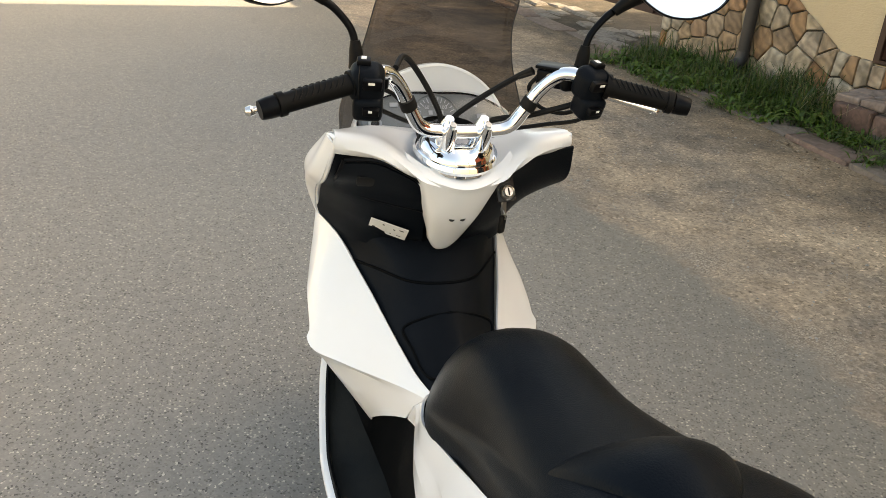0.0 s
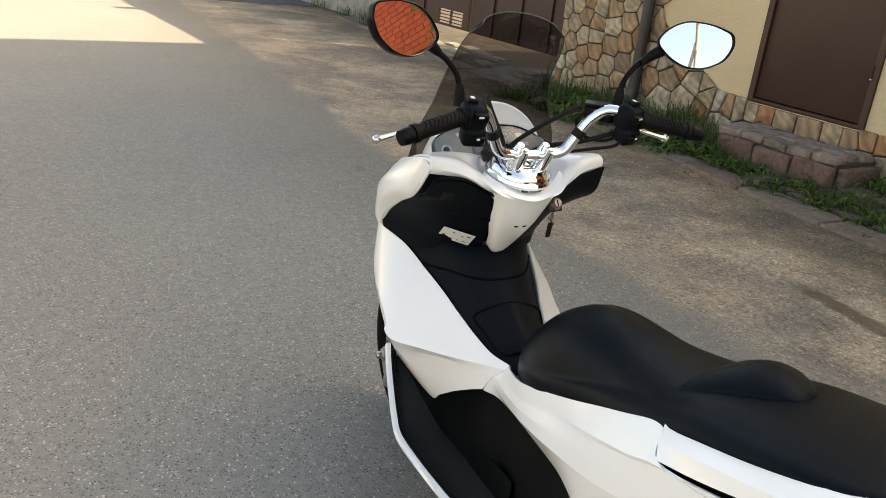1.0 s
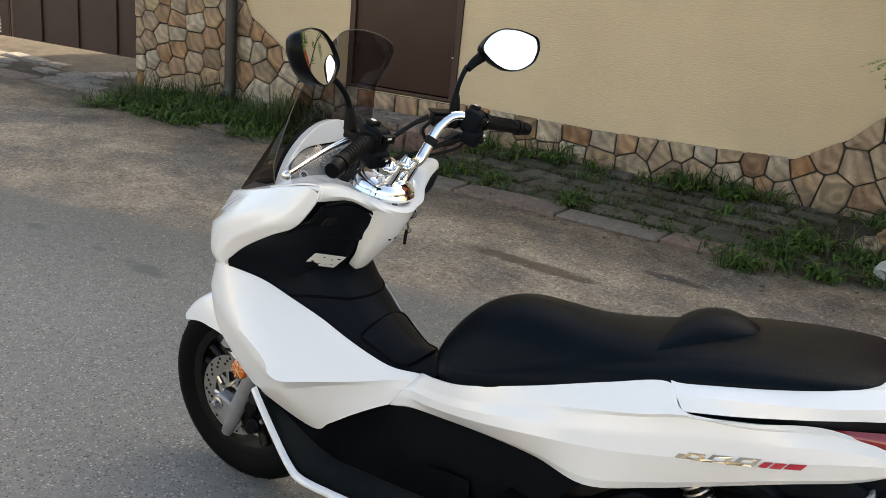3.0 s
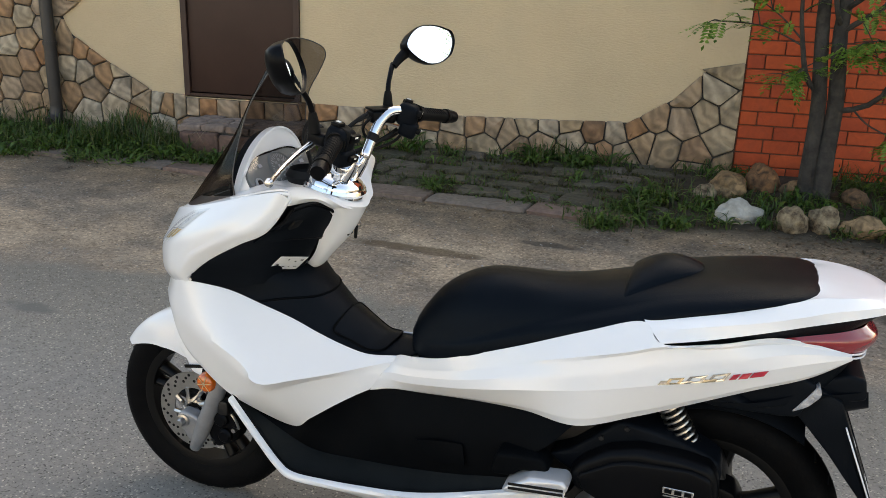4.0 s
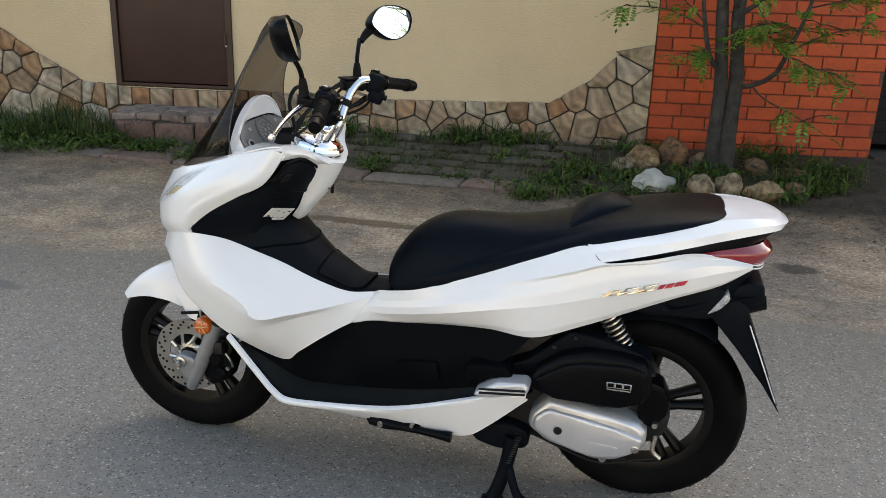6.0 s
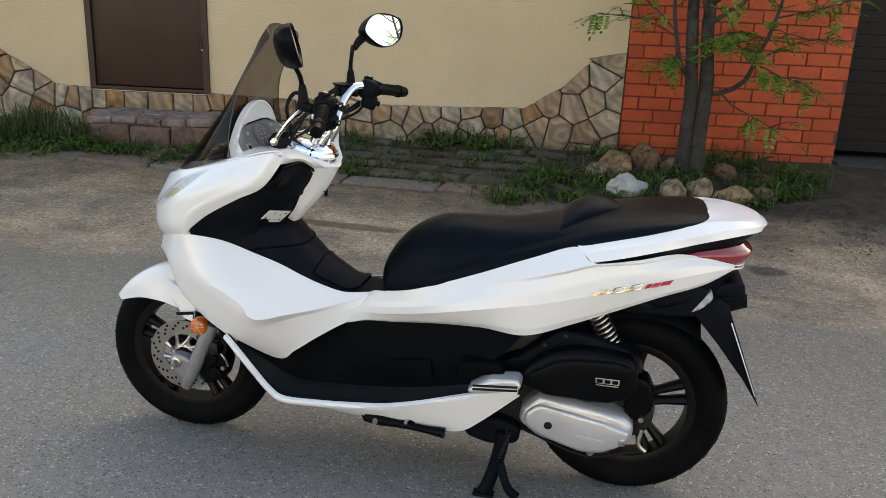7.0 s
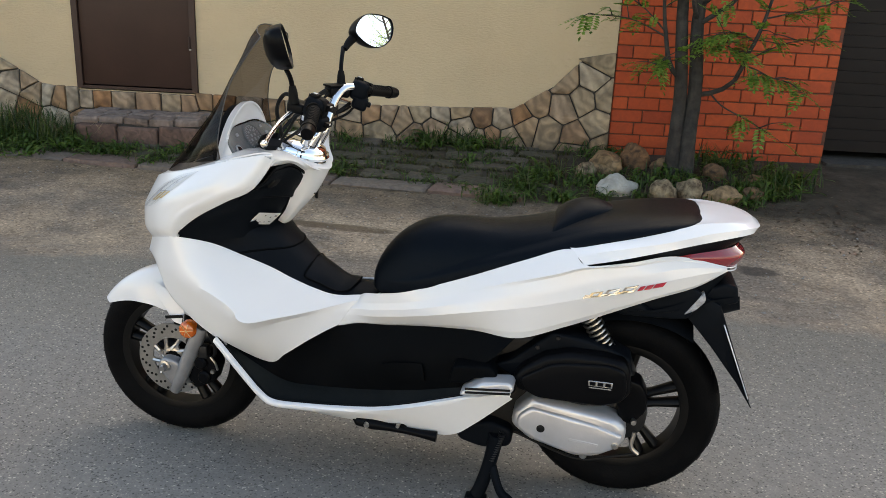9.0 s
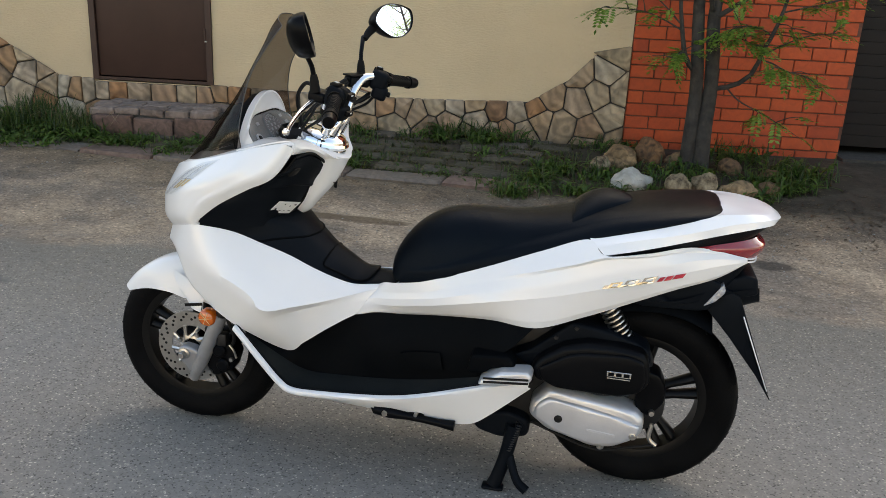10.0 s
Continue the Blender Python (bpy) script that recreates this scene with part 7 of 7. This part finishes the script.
# ---- side emblem: plain slanted shapes ----
def emblem(panel, side):
    co = [v.co.copy() for v in panel.data.vertices]

    def on(x, z):
        near = sorted(co, key=lambda c: (c.x - x) ** 2 + (c.z - z) ** 2)[:8]
        return Vector((x, side * (max(abs(c.y) for c in near) + 0.0012), z))
    x0, z0, x1, z1 = 0.150, 0.634, -0.051, 0.677
    for a, b, h, m_, hollow in ((0.0, 0.10, 0.5, M_EMBLEM, 0), (0.06, 0.20, 0.75, M_EMBLEM_GOLD, 1), (0.20, 0.30, 0.30, M_EMBLEM, 0), (0.24, 0.40, 0.85, M_EMBLEM, 1), (0.40, 0.52, 0.35, M_EMBLEM_GOLD, 0), (0.44, 0.60, 0.9, M_EMBLEM, 1),
                                (0.64, 0.70, 0.62, M_EMBLEM_RED, 0), (0.72, 0.80, 0.62, M_EMBLEM_RED, 0), (0.82, 0.94, 0.62, M_EMBLEM_RED, 0)):
        corners = []
        for f, up in ((a, 0), (b, 0), (b, 1), (a, 1)):
            corners.append((x0 + (x1 - x0) * f - 0.012 * up * h, z0 + (z1 - z0) * f + 0.019 * up * h))
        cx, cz = sum(c[0] for c in corners) / 4, sum(c[1] for c in corners) / 4
        bm = bmesh.new()
        vs = [bm.verts.new(on(*c)) for c in corners]
        if hollow:
            ins = [bm.verts.new(on(c[0] + (cx - c[0]) * 0.45, c[1] + (cz - c[1]) * 0.5)) for c in corners]
            for k in range(4):
                bm.faces.new((vs[k], vs[(k + 1) % 4], ins[(k + 1) % 4], ins[k]))
        else:
            bm.faces.new(vs)
        part("emblem_shape", thicken(bm, 0.0012), m_, panel, smooth=0)


emblem(panels[0], 1)
emblem(panels[1], -1)

# ---- stands ----
stand = part("centre_stand", tube([(0.34, 0.15, 0.20), (0.355, 0.15, 0.11), (0.375, 0.16, 0.035), (0.385, 0.165, 0.012)], [0.022, 0.020, 0.019, 0.020], 10, 10), M_BLACK, bike, "black steel centre stand")
part("stand_leg", tube([(0.34, -0.15, 0.20), (0.355, -0.15, 0.11), (0.375, -0.16, 0.035), (0.385, -0.165, 0.012)], [0.022, 0.020, 0.019, 0.020], 10, 10), M_BLACK, stand)
part("cross_bar", tube([(0.35, -0.15, 0.13), (0.35, 0.15, 0.13)], 0.014, 10), M_BLACK, stand)
for s in (1, -1):
    part("foot", block((0.060, 0.034, 0.010), (0.385, s * 0.167, 0.0085), 0.005, 2), M_BLACK, stand)
part("tread_lever", tube([(0.35, 0.15, 0.11), (0.32, 0.185, 0.05), (0.29, 0.20, 0.03)], [0.013, 0.012, 0.014], 8, 10), M_BLACK, stand)


def coil(a, b, turns, r, wire):
    a, b = Vector(a), Vector(b)
    d = b - a
    s = d.cross(Vector((0, 1, 0))).normalized()
    t = d.cross(s).normalized()
    n = turns * 10
    return tube([a + d * (k / n) + (s * math.cos(2 * math.pi * k / 10) + t * math.sin(2 * math.pi * k / 10)) * r for k in range(n + 1)], wire, 5)


part("return_spring", coil((0.325, 0.16, 0.21), (0.35, 0.16, 0.125), 12, 0.008, 0.0022), M_DULL, stand, "small dark return spring")
side = part("side_stand", tube([(0.715, 0.207, 0.217), (0.66, 0.211, 0.214), (0.58, 0.209, 0.207), (0.525, 0.208, 0.202), (0.495, 0.208, 0.200)], [0.014, 0.016, 0.011, 0.010, 0.011, 0.015], 10, 20), M_BLACK_SATIN, bike, "black side stand folded up")
part("pivot_bolt", lathe([(0, 0.228), (0.007, 0.228), (0.009, 0.222), (0.009, 0.20)], 10, Matrix.Translation((0.684, 0, 0.216))), M_STEEL, side)
part("stop_bolt", lathe([(0, 0.222), (0.005, 0.222), (0.006, 0.20)], 10, Matrix.Translation((0.60, 0, 0.222))), M_STEEL, side)
part("stand_plate", pillow([(0.735, 0.230), (0.60, 0.238), (0.575, 0.214), (0.72, 0.198)], 0.185, 0.206, 0.004, 0.008, 2), M_BLACK_SATIN, side)
part("pivot_block", pillow([(0.46, 0.215), (0.36, 0.235), (0.30, 0.215), (0.30, 0.165), (0.38, 0.15), (0.45, 0.17)], -0.15, 0.15, 0.012, 0.02, 3), M_BLACK, stand)

# ---- meter, visor and windscreen ----
def arch(x0, lean, a, zb, h, n, steps=6):
    """Half of an upright arch, from its foot on the left to its top."""
    out = []
    for k in range(steps + 1):
        t = math.pi / 2 * k / steps
        z = zb + h * math.sin(t) ** n
        out.append((x0 + lean * (z - 1.0), a * max(0.0, math.cos(t)) ** n if k < steps else 0, z))
    return out


VISOR_R = arch(1.091, -0.06, 0.166, 0.862, 0.162, 1.058)
VISOR_W = arch(1.108, -0.056, 0.164, 0.8635, 0.158, 1.058)
VISOR_M = arch(1.138, 0.12, 0.156, 0.860, 0.140, 1.05)
VISOR_F = arch(1.215, 1.3, 0.148, 0.846, 0.050, 1.0)
part("meter_visor", thicken(loft([both(c) for c in (VISOR_R, VISOR_W)], 48, 3), 0.005), M_WHITE, bike, "white arched meter visor")
part("visor_shell", loft([both([(p[0], p[1] * 0.985, p[2] - 0.003) for p in c]) for c in (VISOR_W, VISOR_M, VISOR_F)], 40, 12), M_BLACK, bike, "black shell in front of the meter")
MT = pose(1.078, 0, 0.926, 0, -55, 0)
meter = part("meter_panel", pillow([(x, z) for x, z in ((0.046, 0.085), (0.046, -0.085), (0.010, -0.153), (-0.035, -0.142), (-0.050, 0), (-0.035, 0.142), (0.010, 0.153))], -0.03, 0.0, 0.006, 0.03, 2), M_METER, bike, "dark instrument panel with dial")
for v in meter.data.vertices:
    v.co = MT @ Vector((v.co.x, v.co.z, v.co.y))
part("dial", moved(lathe([(0, 0.0025), (0.046, 0.0025), (0.048, 0.005), (0.051, 0.002)], 40), MT @ pose(-0.006, 0, 0, 90)), M_METER, meter)
for k in range(25):
    a = radians(-40 + 260 * k / 24)
    ln = 0.010 if k % 2 == 0 else 0.006
    part("dial_tick", block((ln, 0.0016, 0.0008), (0.043 - ln / 2, 0, 0.0042), 0, m=MT @ pose(-0.006, 0, 0, 0, 0, math.degrees(a) - 90)), M_METER_RING, meter)


def digits(text, x, y, size):
    cu = bpy.data.curves.new("numeral", "FONT")
    cu.body, cu.size, cu.align_x, cu.align_y, cu.extrude = text, size, "CENTER", "CENTER", 0.0002
    ob = new("numeral", cu)
    me = bpy.data.meshes.new_from_object(ob)
    bpy.data.objects.remove(ob)
    me.materials.append(M_METER_RING)
    ob = new("numeral", me)
    ob.parent = meter
    ob.matrix_local = MT @ pose(x, y, 0.0045, 0, 0, -90)


for k, txt in enumerate(("60", "80", "100")):
    a = radians(35 - 35 * k)
    digits(txt, -0.006 + 0.027 * math.cos(a), 0.029 * math.sin(a), 0.010)
for uu, vv, w_ in ((0.012, 0.010, 0.008), (0.012, -0.012, 0.008), (0.0, 0.022, 0.008), (0.0, 0.0, 0.008), (0.0, -0.022, 0.008), (-0.014, 0.010, 0.007), (-0.014, -0.012, 0.007)):
    part("dial_square", block((w_, w_, 0.001), (uu - 0.006, vv, 0.0042), 0, m=MT), M_METER_RING, meter)
part("knob_ring", moved(lathe([(0.008, 0.002), (0.009, 0.006), (0.013, 0.006), (0.0135, 0.002)], 20), MT @ pose(-0.016, 0.122, 0, 90)), M_METER_RING, meter)
part("trip_knob", moved(lathe([(0, 0.008), (0.006, 0.008), (0.0075, 0.005), (0.008, 0)], 16), MT @ pose(-0.016, 0.122, 0, 90)), M_PRINT, meter)
part("meter_lens", loft([both([tuple(MT @ Vector(p)) for p in c]) for c in ([(-0.040, 0.142, 0.004), (-0.050, 0.07, 0.010), (-0.052, 0, 0.012)], [(0.006, 0.156, 0.006), (0.0, 0.08, 0.016), (0.0, 0, 0.020)], [(0.046, 0.088, 0.006), (0.048, 0.05, 0.010), (0.048, 0, 0.012)])], 20, 10), M_DIAL, meter, "clear meter lens")
part("visor_liner", loft([both([(p[0] + 0.001, p[1] - 0.001, p[2] - 0.001) for p in VISOR_R]), both([tuple(MT @ Vector(p)) for p in ((-0.02, 0.157, -0.004), (0.008, 0.154, -0.001), (0.020, 0.138, 0.001), (0.034, 0.110, 0.002), (0.044, 0.080, 0.003), (0.048, 0.042, 0.003), (0.048, 0, 0.003))])], 40, 6), M_WHITE, bike, "white inner face of the visor")
for uu, vv, w_ in ((-0.020, -0.105, 0.026), (0.0, -0.095, 0.020), (0.022, 0.082, 0.016), (0.022, -0.080, 0.016)):
    part("indicator_window", block((0.009, w_, 0.002), (uu, vv, 0.002), 0.0008, 1, m=MT), M_METER_RING, meter)

def screen_row(edge, centre):
    """A bowed section of the screen, from its left edge to the middle."""
    out = []
    for f in (1.0, 0.93, 0.80, 0.60, 0.32, 0.0):
        b = (1 - f * f) ** 0.6
        out.append((edge[0] + (centre[0] - edge[0]) * b, edge[1] * f, edge[2] + (centre[1] - edge[2]) * b))
    return out


SCREEN = [screen_row(*q) for q in (((1.094, 0.184, 0.898), (1.323, 0.816)), ((1.098, 0.183, 0.945), (1.232, 0.926)), ((1.094, 0.156, 1.02), (1.154, 1.022)),
                                   ((1.076, 0.140, 1.09), (1.106, 1.094)), ((1.042, 0.134, 1.146), (1.075, 1.156)), ((1.020, 0.122, 1.182), (1.058, 1.202)), ((1.012, 0.097, 1.203), (1.042, 1.229)))]
screen = part("windscreen", loft([both(c) for c in SCREEN], 40, 30), M_SMOKE, bike, "tall smoked plastic windscreen")
EDGE = [c[0] for c in SCREEN]
part("screen_rim", tube(EDGE + [tuple(p) for p in both(SCREEN[-1])][1:-1] + flip(list(reversed(EDGE))), 0.0014, 6, 90), M_EDGE, screen, "rounded edge of the windscreen")

# ---- handlebar ----
HB = [(0.868, 0.150, 1.053), (0.884, 0.124, 1.025), (0.893, 0.102, 0.986), (0.898, 0.080, 0.958), (0.900, 0.040, 0.950)]
GRIPS = {1: (Vector((0.805, 0.334, 1.020)), Vector((0.829, 0.222, 1.0455))), -1: (Vector((0.773, -0.316, 1.033)), Vector((0.812, -0.218, 1.0485)))}
HB_L = [tuple(GRIPS[1][0]), tuple(GRIPS[1][1]), (0.849, 0.175, 1.057)]
HB_R = [(0.847, -0.175, 1.059), tuple(GRIPS[-1][1]), tuple(GRIPS[-1][0])]
bar = part("handlebar", tube(HB_L + HB + flip(list(reversed(HB))) + HB_R, 0.0125, 16, 110), M_CHROME, bike, "chromed tubular handlebar")


def dome():
    """A flattened polished bowl with a rolled rim."""
    m = pose(0.938, 0, 0.910, 0, -12, 0) @ pose(0, 0, 0, 90)
    prof = [(0.0, 0.026), (0.028, 0.025), (0.050, 0.020), (0.064, 0.011), (0.070, 0.0), (0.071, -0.014), (0.073, -0.022)]
    return lathe(prof, 48, m)


dm = part("clamp_dome", dome(), M_CHROME, bike, "chromed dome under the handlebar clamps")
part("dome_rim", moved(lathe([(0.070, -0.004), (0.075, -0.002), (0.078, -0.009), (0.075, -0.016), (0.070, -0.014)], 48), pose(0.938, 0, 0.910, 0, -12, 0) @ pose(0, 0, 0, 90)), M_CHROME, dm)
for s in (1, -1):
    cl = part("bar_clamp", tube([(0.926, s * 0.032, 0.910), (0.906, s * 0.032, 0.944), (0.897, s * 0.032, 0.968), (0.894, s * 0.032, 0.974)], [0.015, 0.0165, 0.0175, 0.016, 0.008], 18, 16), M_CHROME, bike, "chromed handlebar clamp")
    part("clamp_cap", tube([(0.898, s * 0.032, 0.925), (0.882, s * 0.032, 0.951), (0.874, s * 0.032, 0.965)], [0.0135, 0.0125, 0.0115, 0.008], 16, 10), M_CHROME, cl)
    part("clamp_bolt", tube([(0.876, s * 0.032, 0.962), (0.8715, s * 0.032, 0.9695)], 0.006, 6), M_STEEL, cl)


def ry(p, s):
    return (p[0], p[1] * s, p[2])


for s in (1, -1):
    A, B = GRIPS[s]
    grip = part("grip", tube([A, A.lerp(B, 0.5), B], [0.0152, 0.0155, 0.0162], 24, 16), M_GRIP, bike, "black ribbed rubber grip")
    for k in range(9):
        p = A.lerp(B, 0.12 + 0.085 * k)
        d = (B - A).normalized()
        sd = d.cross(Vector((0, 0, 1))).normalized()
        up = sd.cross(d)
        pts = [p + (sd * math.cos(t) + up * math.sin(t)) * 0.0158 + d * 0.016 * math.sin(t * 1.0) for t in [radians(20 + 14 * i) for i in range(11)]]
        part("grip_rib", tube(pts, 0.0014, 6), M_GRIP, grip)
    part("bar_end", tube([A + (A - B).normalized() * 0.030, A + (A - B).normalized() * 0.028, A + (A - B).normalized() * 0.004], [0.0145, 0.0165, 0.0168], 24, 8), M_BLACK_SATIN, grip)
    part("end_collar", tube([A + (A - B).normalized() * 0.001, A + (B - A).normalized() * 0.009], 0.0185, 24), M_GRIP, grip)
    part("flange", tube([B, B + (B - A).normalized() * 0.008], [0.0205, 0.0205], 20), M_GRIP, grip)
    # switch housing
    C = Vector(ry((0.832, 0.198, 1.050), s))
    yaw = -14 * s
    sw = part("switch_housing", block((0.054, 0.056, 0.058), (0, 0, 0), 0.018, 5, m=pose(C.x, C.y - s * 0.004, C.z - 0.002, 0, -20, yaw)), M_BLACK, bike, "black switch housing")
    part("housing_split", block((0.0547, 0.0016, 0.0587), (0, 0, 0), 0.0007, 1, m=pose(C.x, C.y + s * 0.008, C.z - 0.002, 0, -20, yaw)), M_PRINT, sw)
    part("lower_housing", block((0.044, 0.048, 0.040), (0, 0, 0), 0.010, 3, m=pose(C.x - 0.002, C.y - s * 0.006, C.z - 0.036, 0, -20, yaw)), M_BLACK, sw)
    part("upper_switch", block((0.020, 0.022, 0.010), (0, 0, 0), 0.003, 2, m=pose(C.x + 0.0, C.y + s * 0.002, C.z + 0.030, 0, -12, yaw)), M_BLACK_SATIN, sw)
    part("thumb_switch", block((0.012, 0.030, 0.018), (0, 0, 0), 0.003, 2, m=pose(C.x - 0.031, C.y - s * 0.006, C.z + 0.002, 0, -20, yaw)), M_BLACK_SATIN, sw)
    part("low_switch", block((0.014, 0.026, 0.013), (0, 0, 0), 0.003, 2, m=pose(C.x - 0.027, C.y - s * 0.006, C.z - 0.040, 0, -20, yaw)), M_BLACK_SATIN, sw)
    for mk, (dx, dz, w) in enumerate(((-0.0376, 0.004, 0.010), (-0.0346, -0.039, 0.006))):
        part("switch_mark", block((0.0008, w, 0.004), (0, 0, 0), 0, m=pose(C.x + dx, C.y - s * 0.003, C.z + dz, 0, -20, yaw)), M_PAPER, sw)
    part("top_mark", block((0.010, 0.008, 0.0008), (0, 0, 0), 0, m=pose(C.x, C.y + s * 0.002, C.z + 0.0356, 0, -12, yaw)), M_PAPER, sw)
    # lever perch and lever
    P = Vector(ry((0.880, 0.175, 1.045), s))
    part("lever_perch", block((0.05, 0.055, 0.028), (0, 0, 0), 0.008, 3, m=pose(P.x, P.y, P.z, 0, -8, yaw)), M_BLACK_SATIN, sw)
    part("lever", tube([ry((0.895, 0.190, 1.035), s), ry((0.908, 0.235, 1.018), s), ry((0.908, 0.295, 1.002), s), ry((0.902, 0.345, 0.990), s), ry((0.898, 0.366, 0.986), s)], [0.008, 0.007, 0.006, 0.0055, 0.005, 0.006], 10, 24), M_ALLOY, bike, "bright alloy brake lever")
    part("lever_ball", lathe([(0, 0.010), (0.006, 0.008), (0.0095, 0.0), (0.006, -0.008), (0, -0.010)], 14, Matrix.Translation(ry((0.900, 0.368, 0.985), s))), M_ALLOY, bike)
    # mirror
    boom = part("mirror_stem", tube([ry((0.888, 0.200, 1.060), s), ry((0.890, 0.203, 1.095), s), ry((0.892, 0.212, 1.120), s), ry((0.896, 0.236, 1.146), s), ry((0.900, 0.258, 1.160), s)], [0.0075, 0.0065, 0.006, 0.006, 0.007], 12, 24), M_BLACK_SATIN, bike, "black mirror stem")
    part("stem_boot", tube([ry((0.888, 0.199, 1.058), s), ry((0.889, 0.201, 1.080), s), ry((0.890, 0.203, 1.100), s)], [0.014, 0.012, 0.011, 0.008], 14, 8), M_GRIP, boom)
    part("mirror_boot", tube([(0.893, -0.250, 1.156), (0.888, -0.268, 1.172), (0.878, -0.290, 1.188)] if s < 0 else [ry((0.899, 0.250, 1.156), s), ry((0.901, 0.266, 1.168), s), ry((0.900, 0.280, 1.178), s)], [0.008, 0.0115, 0.0135], 14, 8), M_GRIP, boom)

# mirror heads: the outline lies in the local y-z plane, the glass faces -x
HEAD = [(-0.0865, -0.0112), (-0.0632, 0.0242), (-0.0279, 0.0465), (0.0279, 0.0512), (0.0781, 0.0409), (0.0856, 0.0149), (0.0725, -0.0205), (0.0335, -0.0465), (-0.0093, -0.0521), (-0.0484, -0.0391)]


def mirror_head(at, normal, s, roll):
    x = -Vector(normal).normalized()
    z = (Vector((0, 0, 1)) - x * x.z).normalized()
    y = z.cross(x)
    m = Matrix.Translation(at) @ Matrix((x, y, z)).transposed().to_4x4() @ pose(0, 0, 0, roll)
    o = [Vector((p[0] * s, p[1])) for p in HEAD]
    if s < 0:
        o.reverse()
    o = rounded(o, 0.026, 5)

    def ring(k, dx, shift=0.0):
        return [m @ Vector((dx, q.x * k + shift, q.y * k)) for q in o]
    bm = bmesh.new()
    vs = grid(bm, [ring(0.93, -0.004), ring(0.97, -0.010), ring(1.0, -0.008), ring(1.0, 0.003), ring(0.97, 0.014), ring(0.86, 0.027, -0.004 * s), ring(0.62, 0.036, -0.010 * s), ring(0.30, 0.041, -0.014 * s)], close_u=True)
    bm.faces.new(vs[-1])
    bmesh.ops.recalc_face_normals(bm, faces=bm.faces)
    head = part("mirror_housing", bm, M_BLACK_SATIN, bike, "black mirror housing")
    bm = bmesh.new()
    rows = []
    for k in (0.945, 0.84, 0.70, 0.55, 0.40, 0.25, 0.12, 0.04):
        rows.append([m @ Vector((-0.0042 - ((0.09 ** 2) - (q.x * k) ** 2 - (q.y * k) ** 2) / (2 * 2.0), q.x * k, q.y * k)) for q in o])
    vs = grid(bm, rows, close_u=True)
    bm.faces.new(vs[-1])
    bmesh.ops.recalc_face_normals(bm, faces=bm.faces)
    part("mirror_glass", bm, M_MIRROR, head, "slightly convex silvered mirror glass", smooth=180)


mirror_head((0.858, 0.347, 1.203), (-0.925, -0.29, 0.25), 1, 4)
mirror_head((0.834, -0.336, 1.207), (-0.82, 0.46, 0.24), -1, 6)

# ---- brake reservoir and cables ----
res = part("brake_reservoir", block((0.040, 0.058, 0.030), (0, 0, 0), 0.005, 3, m=pose(0.888, -0.152, 1.046, 0, -2, -40)), M_BLACK_SATIN, bike, "black brake fluid reservoir")
part("sight_ring", lathe([(0.007, 0.0), (0.0075, 0.004), (0.011, 0.004), (0.0115, 0)], 20, pose(0.8722, -0.139, 1.046, 0, 0, 50)), M_STEEL, res)
part("sight_glass", lathe([(0, 0.003), (0.0072, 0.003), (0.0072, 0)], 20, pose(0.8722, -0.139, 1.046, 0, 0, 50)), M_PAPER, res)
part("reservoir_lid", block((0.044, 0.063, 0.006), (0, 0, 0), 0.002, 2, m=pose(0.888, -0.152, 1.064, 0, -2, -40)), M_BLACK_SATIN, res)
for i, pts in enumerate(([(0.905, -0.115, 1.055), (0.93, -0.095, 1.035), (0.97, -0.05, 0.99), (1.0, -0.01, 0.945), (1.01, 0.0, 0.91)],
                         [(0.905, 0.13, 1.055), (0.945, 0.105, 1.065), (0.985, 0.06, 1.02), (0.99, 0.02, 0.955), (0.985, 0.01, 0.91)],
                         [(0.86, -0.19, 1.01), (0.875, -0.155, 0.995), (0.905, -0.115, 0.975), (0.95, -0.07, 0.955), (0.99, -0.03, 0.92)],
                         [(0.86, -0.20, 1.0), (0.885, -0.17, 0.985), (0.915, -0.14, 0.99), (0.92, -0.12, 1.02), (0.90, -0.125, 1.045)],
                         [(0.85, -0.205, 1.0), (0.875, -0.20, 0.975), (0.92, -0.16, 0.955), (0.96, -0.11, 0.935)],
                         [(0.86, 0.19, 1.01), (0.885, 0.155, 0.99), (0.92, 0.11, 0.965), (0.96, 0.06, 0.94), (0.99, 0.03, 0.91)],
                         [(0.88, 0.165, 1.03), (0.91, 0.13, 1.01), (0.935, 0.10, 0.98), (0.97, 0.07, 0.94)])):
    part("cable", tube(pts, 0.0052 if i < 3 else 0.0038, 8, 26), M_PRINT, bike)
part("hose_union", tube([(0.905, -0.118, 1.052), (0.925, -0.10, 1.038)], [0.006, 0.005], 10), M_DULL, bike)
for yy in (0.098, -0.098):
    p = Vector((0.8895, yy * 1.12, 1.000))
    part("cable_band", tube([p + Vector((-0.002, 0.004 if yy > 0 else -0.004, 0.008)), p + Vector((0.002, -0.004 if yy > 0 else 0.004, -0.008))], 0.0145, 12), M_PRINT, bike)
part("steering_shroud", lathe([(0.055, 0.0), (0.060, 0.015), (0.05, 0.03)], 24, pose(1.0, 0, 0.905, 90)), M_PRINT, bike)


# ---- single pieces of walls and paving ----
kerb_stones()
verge_pavers()
bricks()
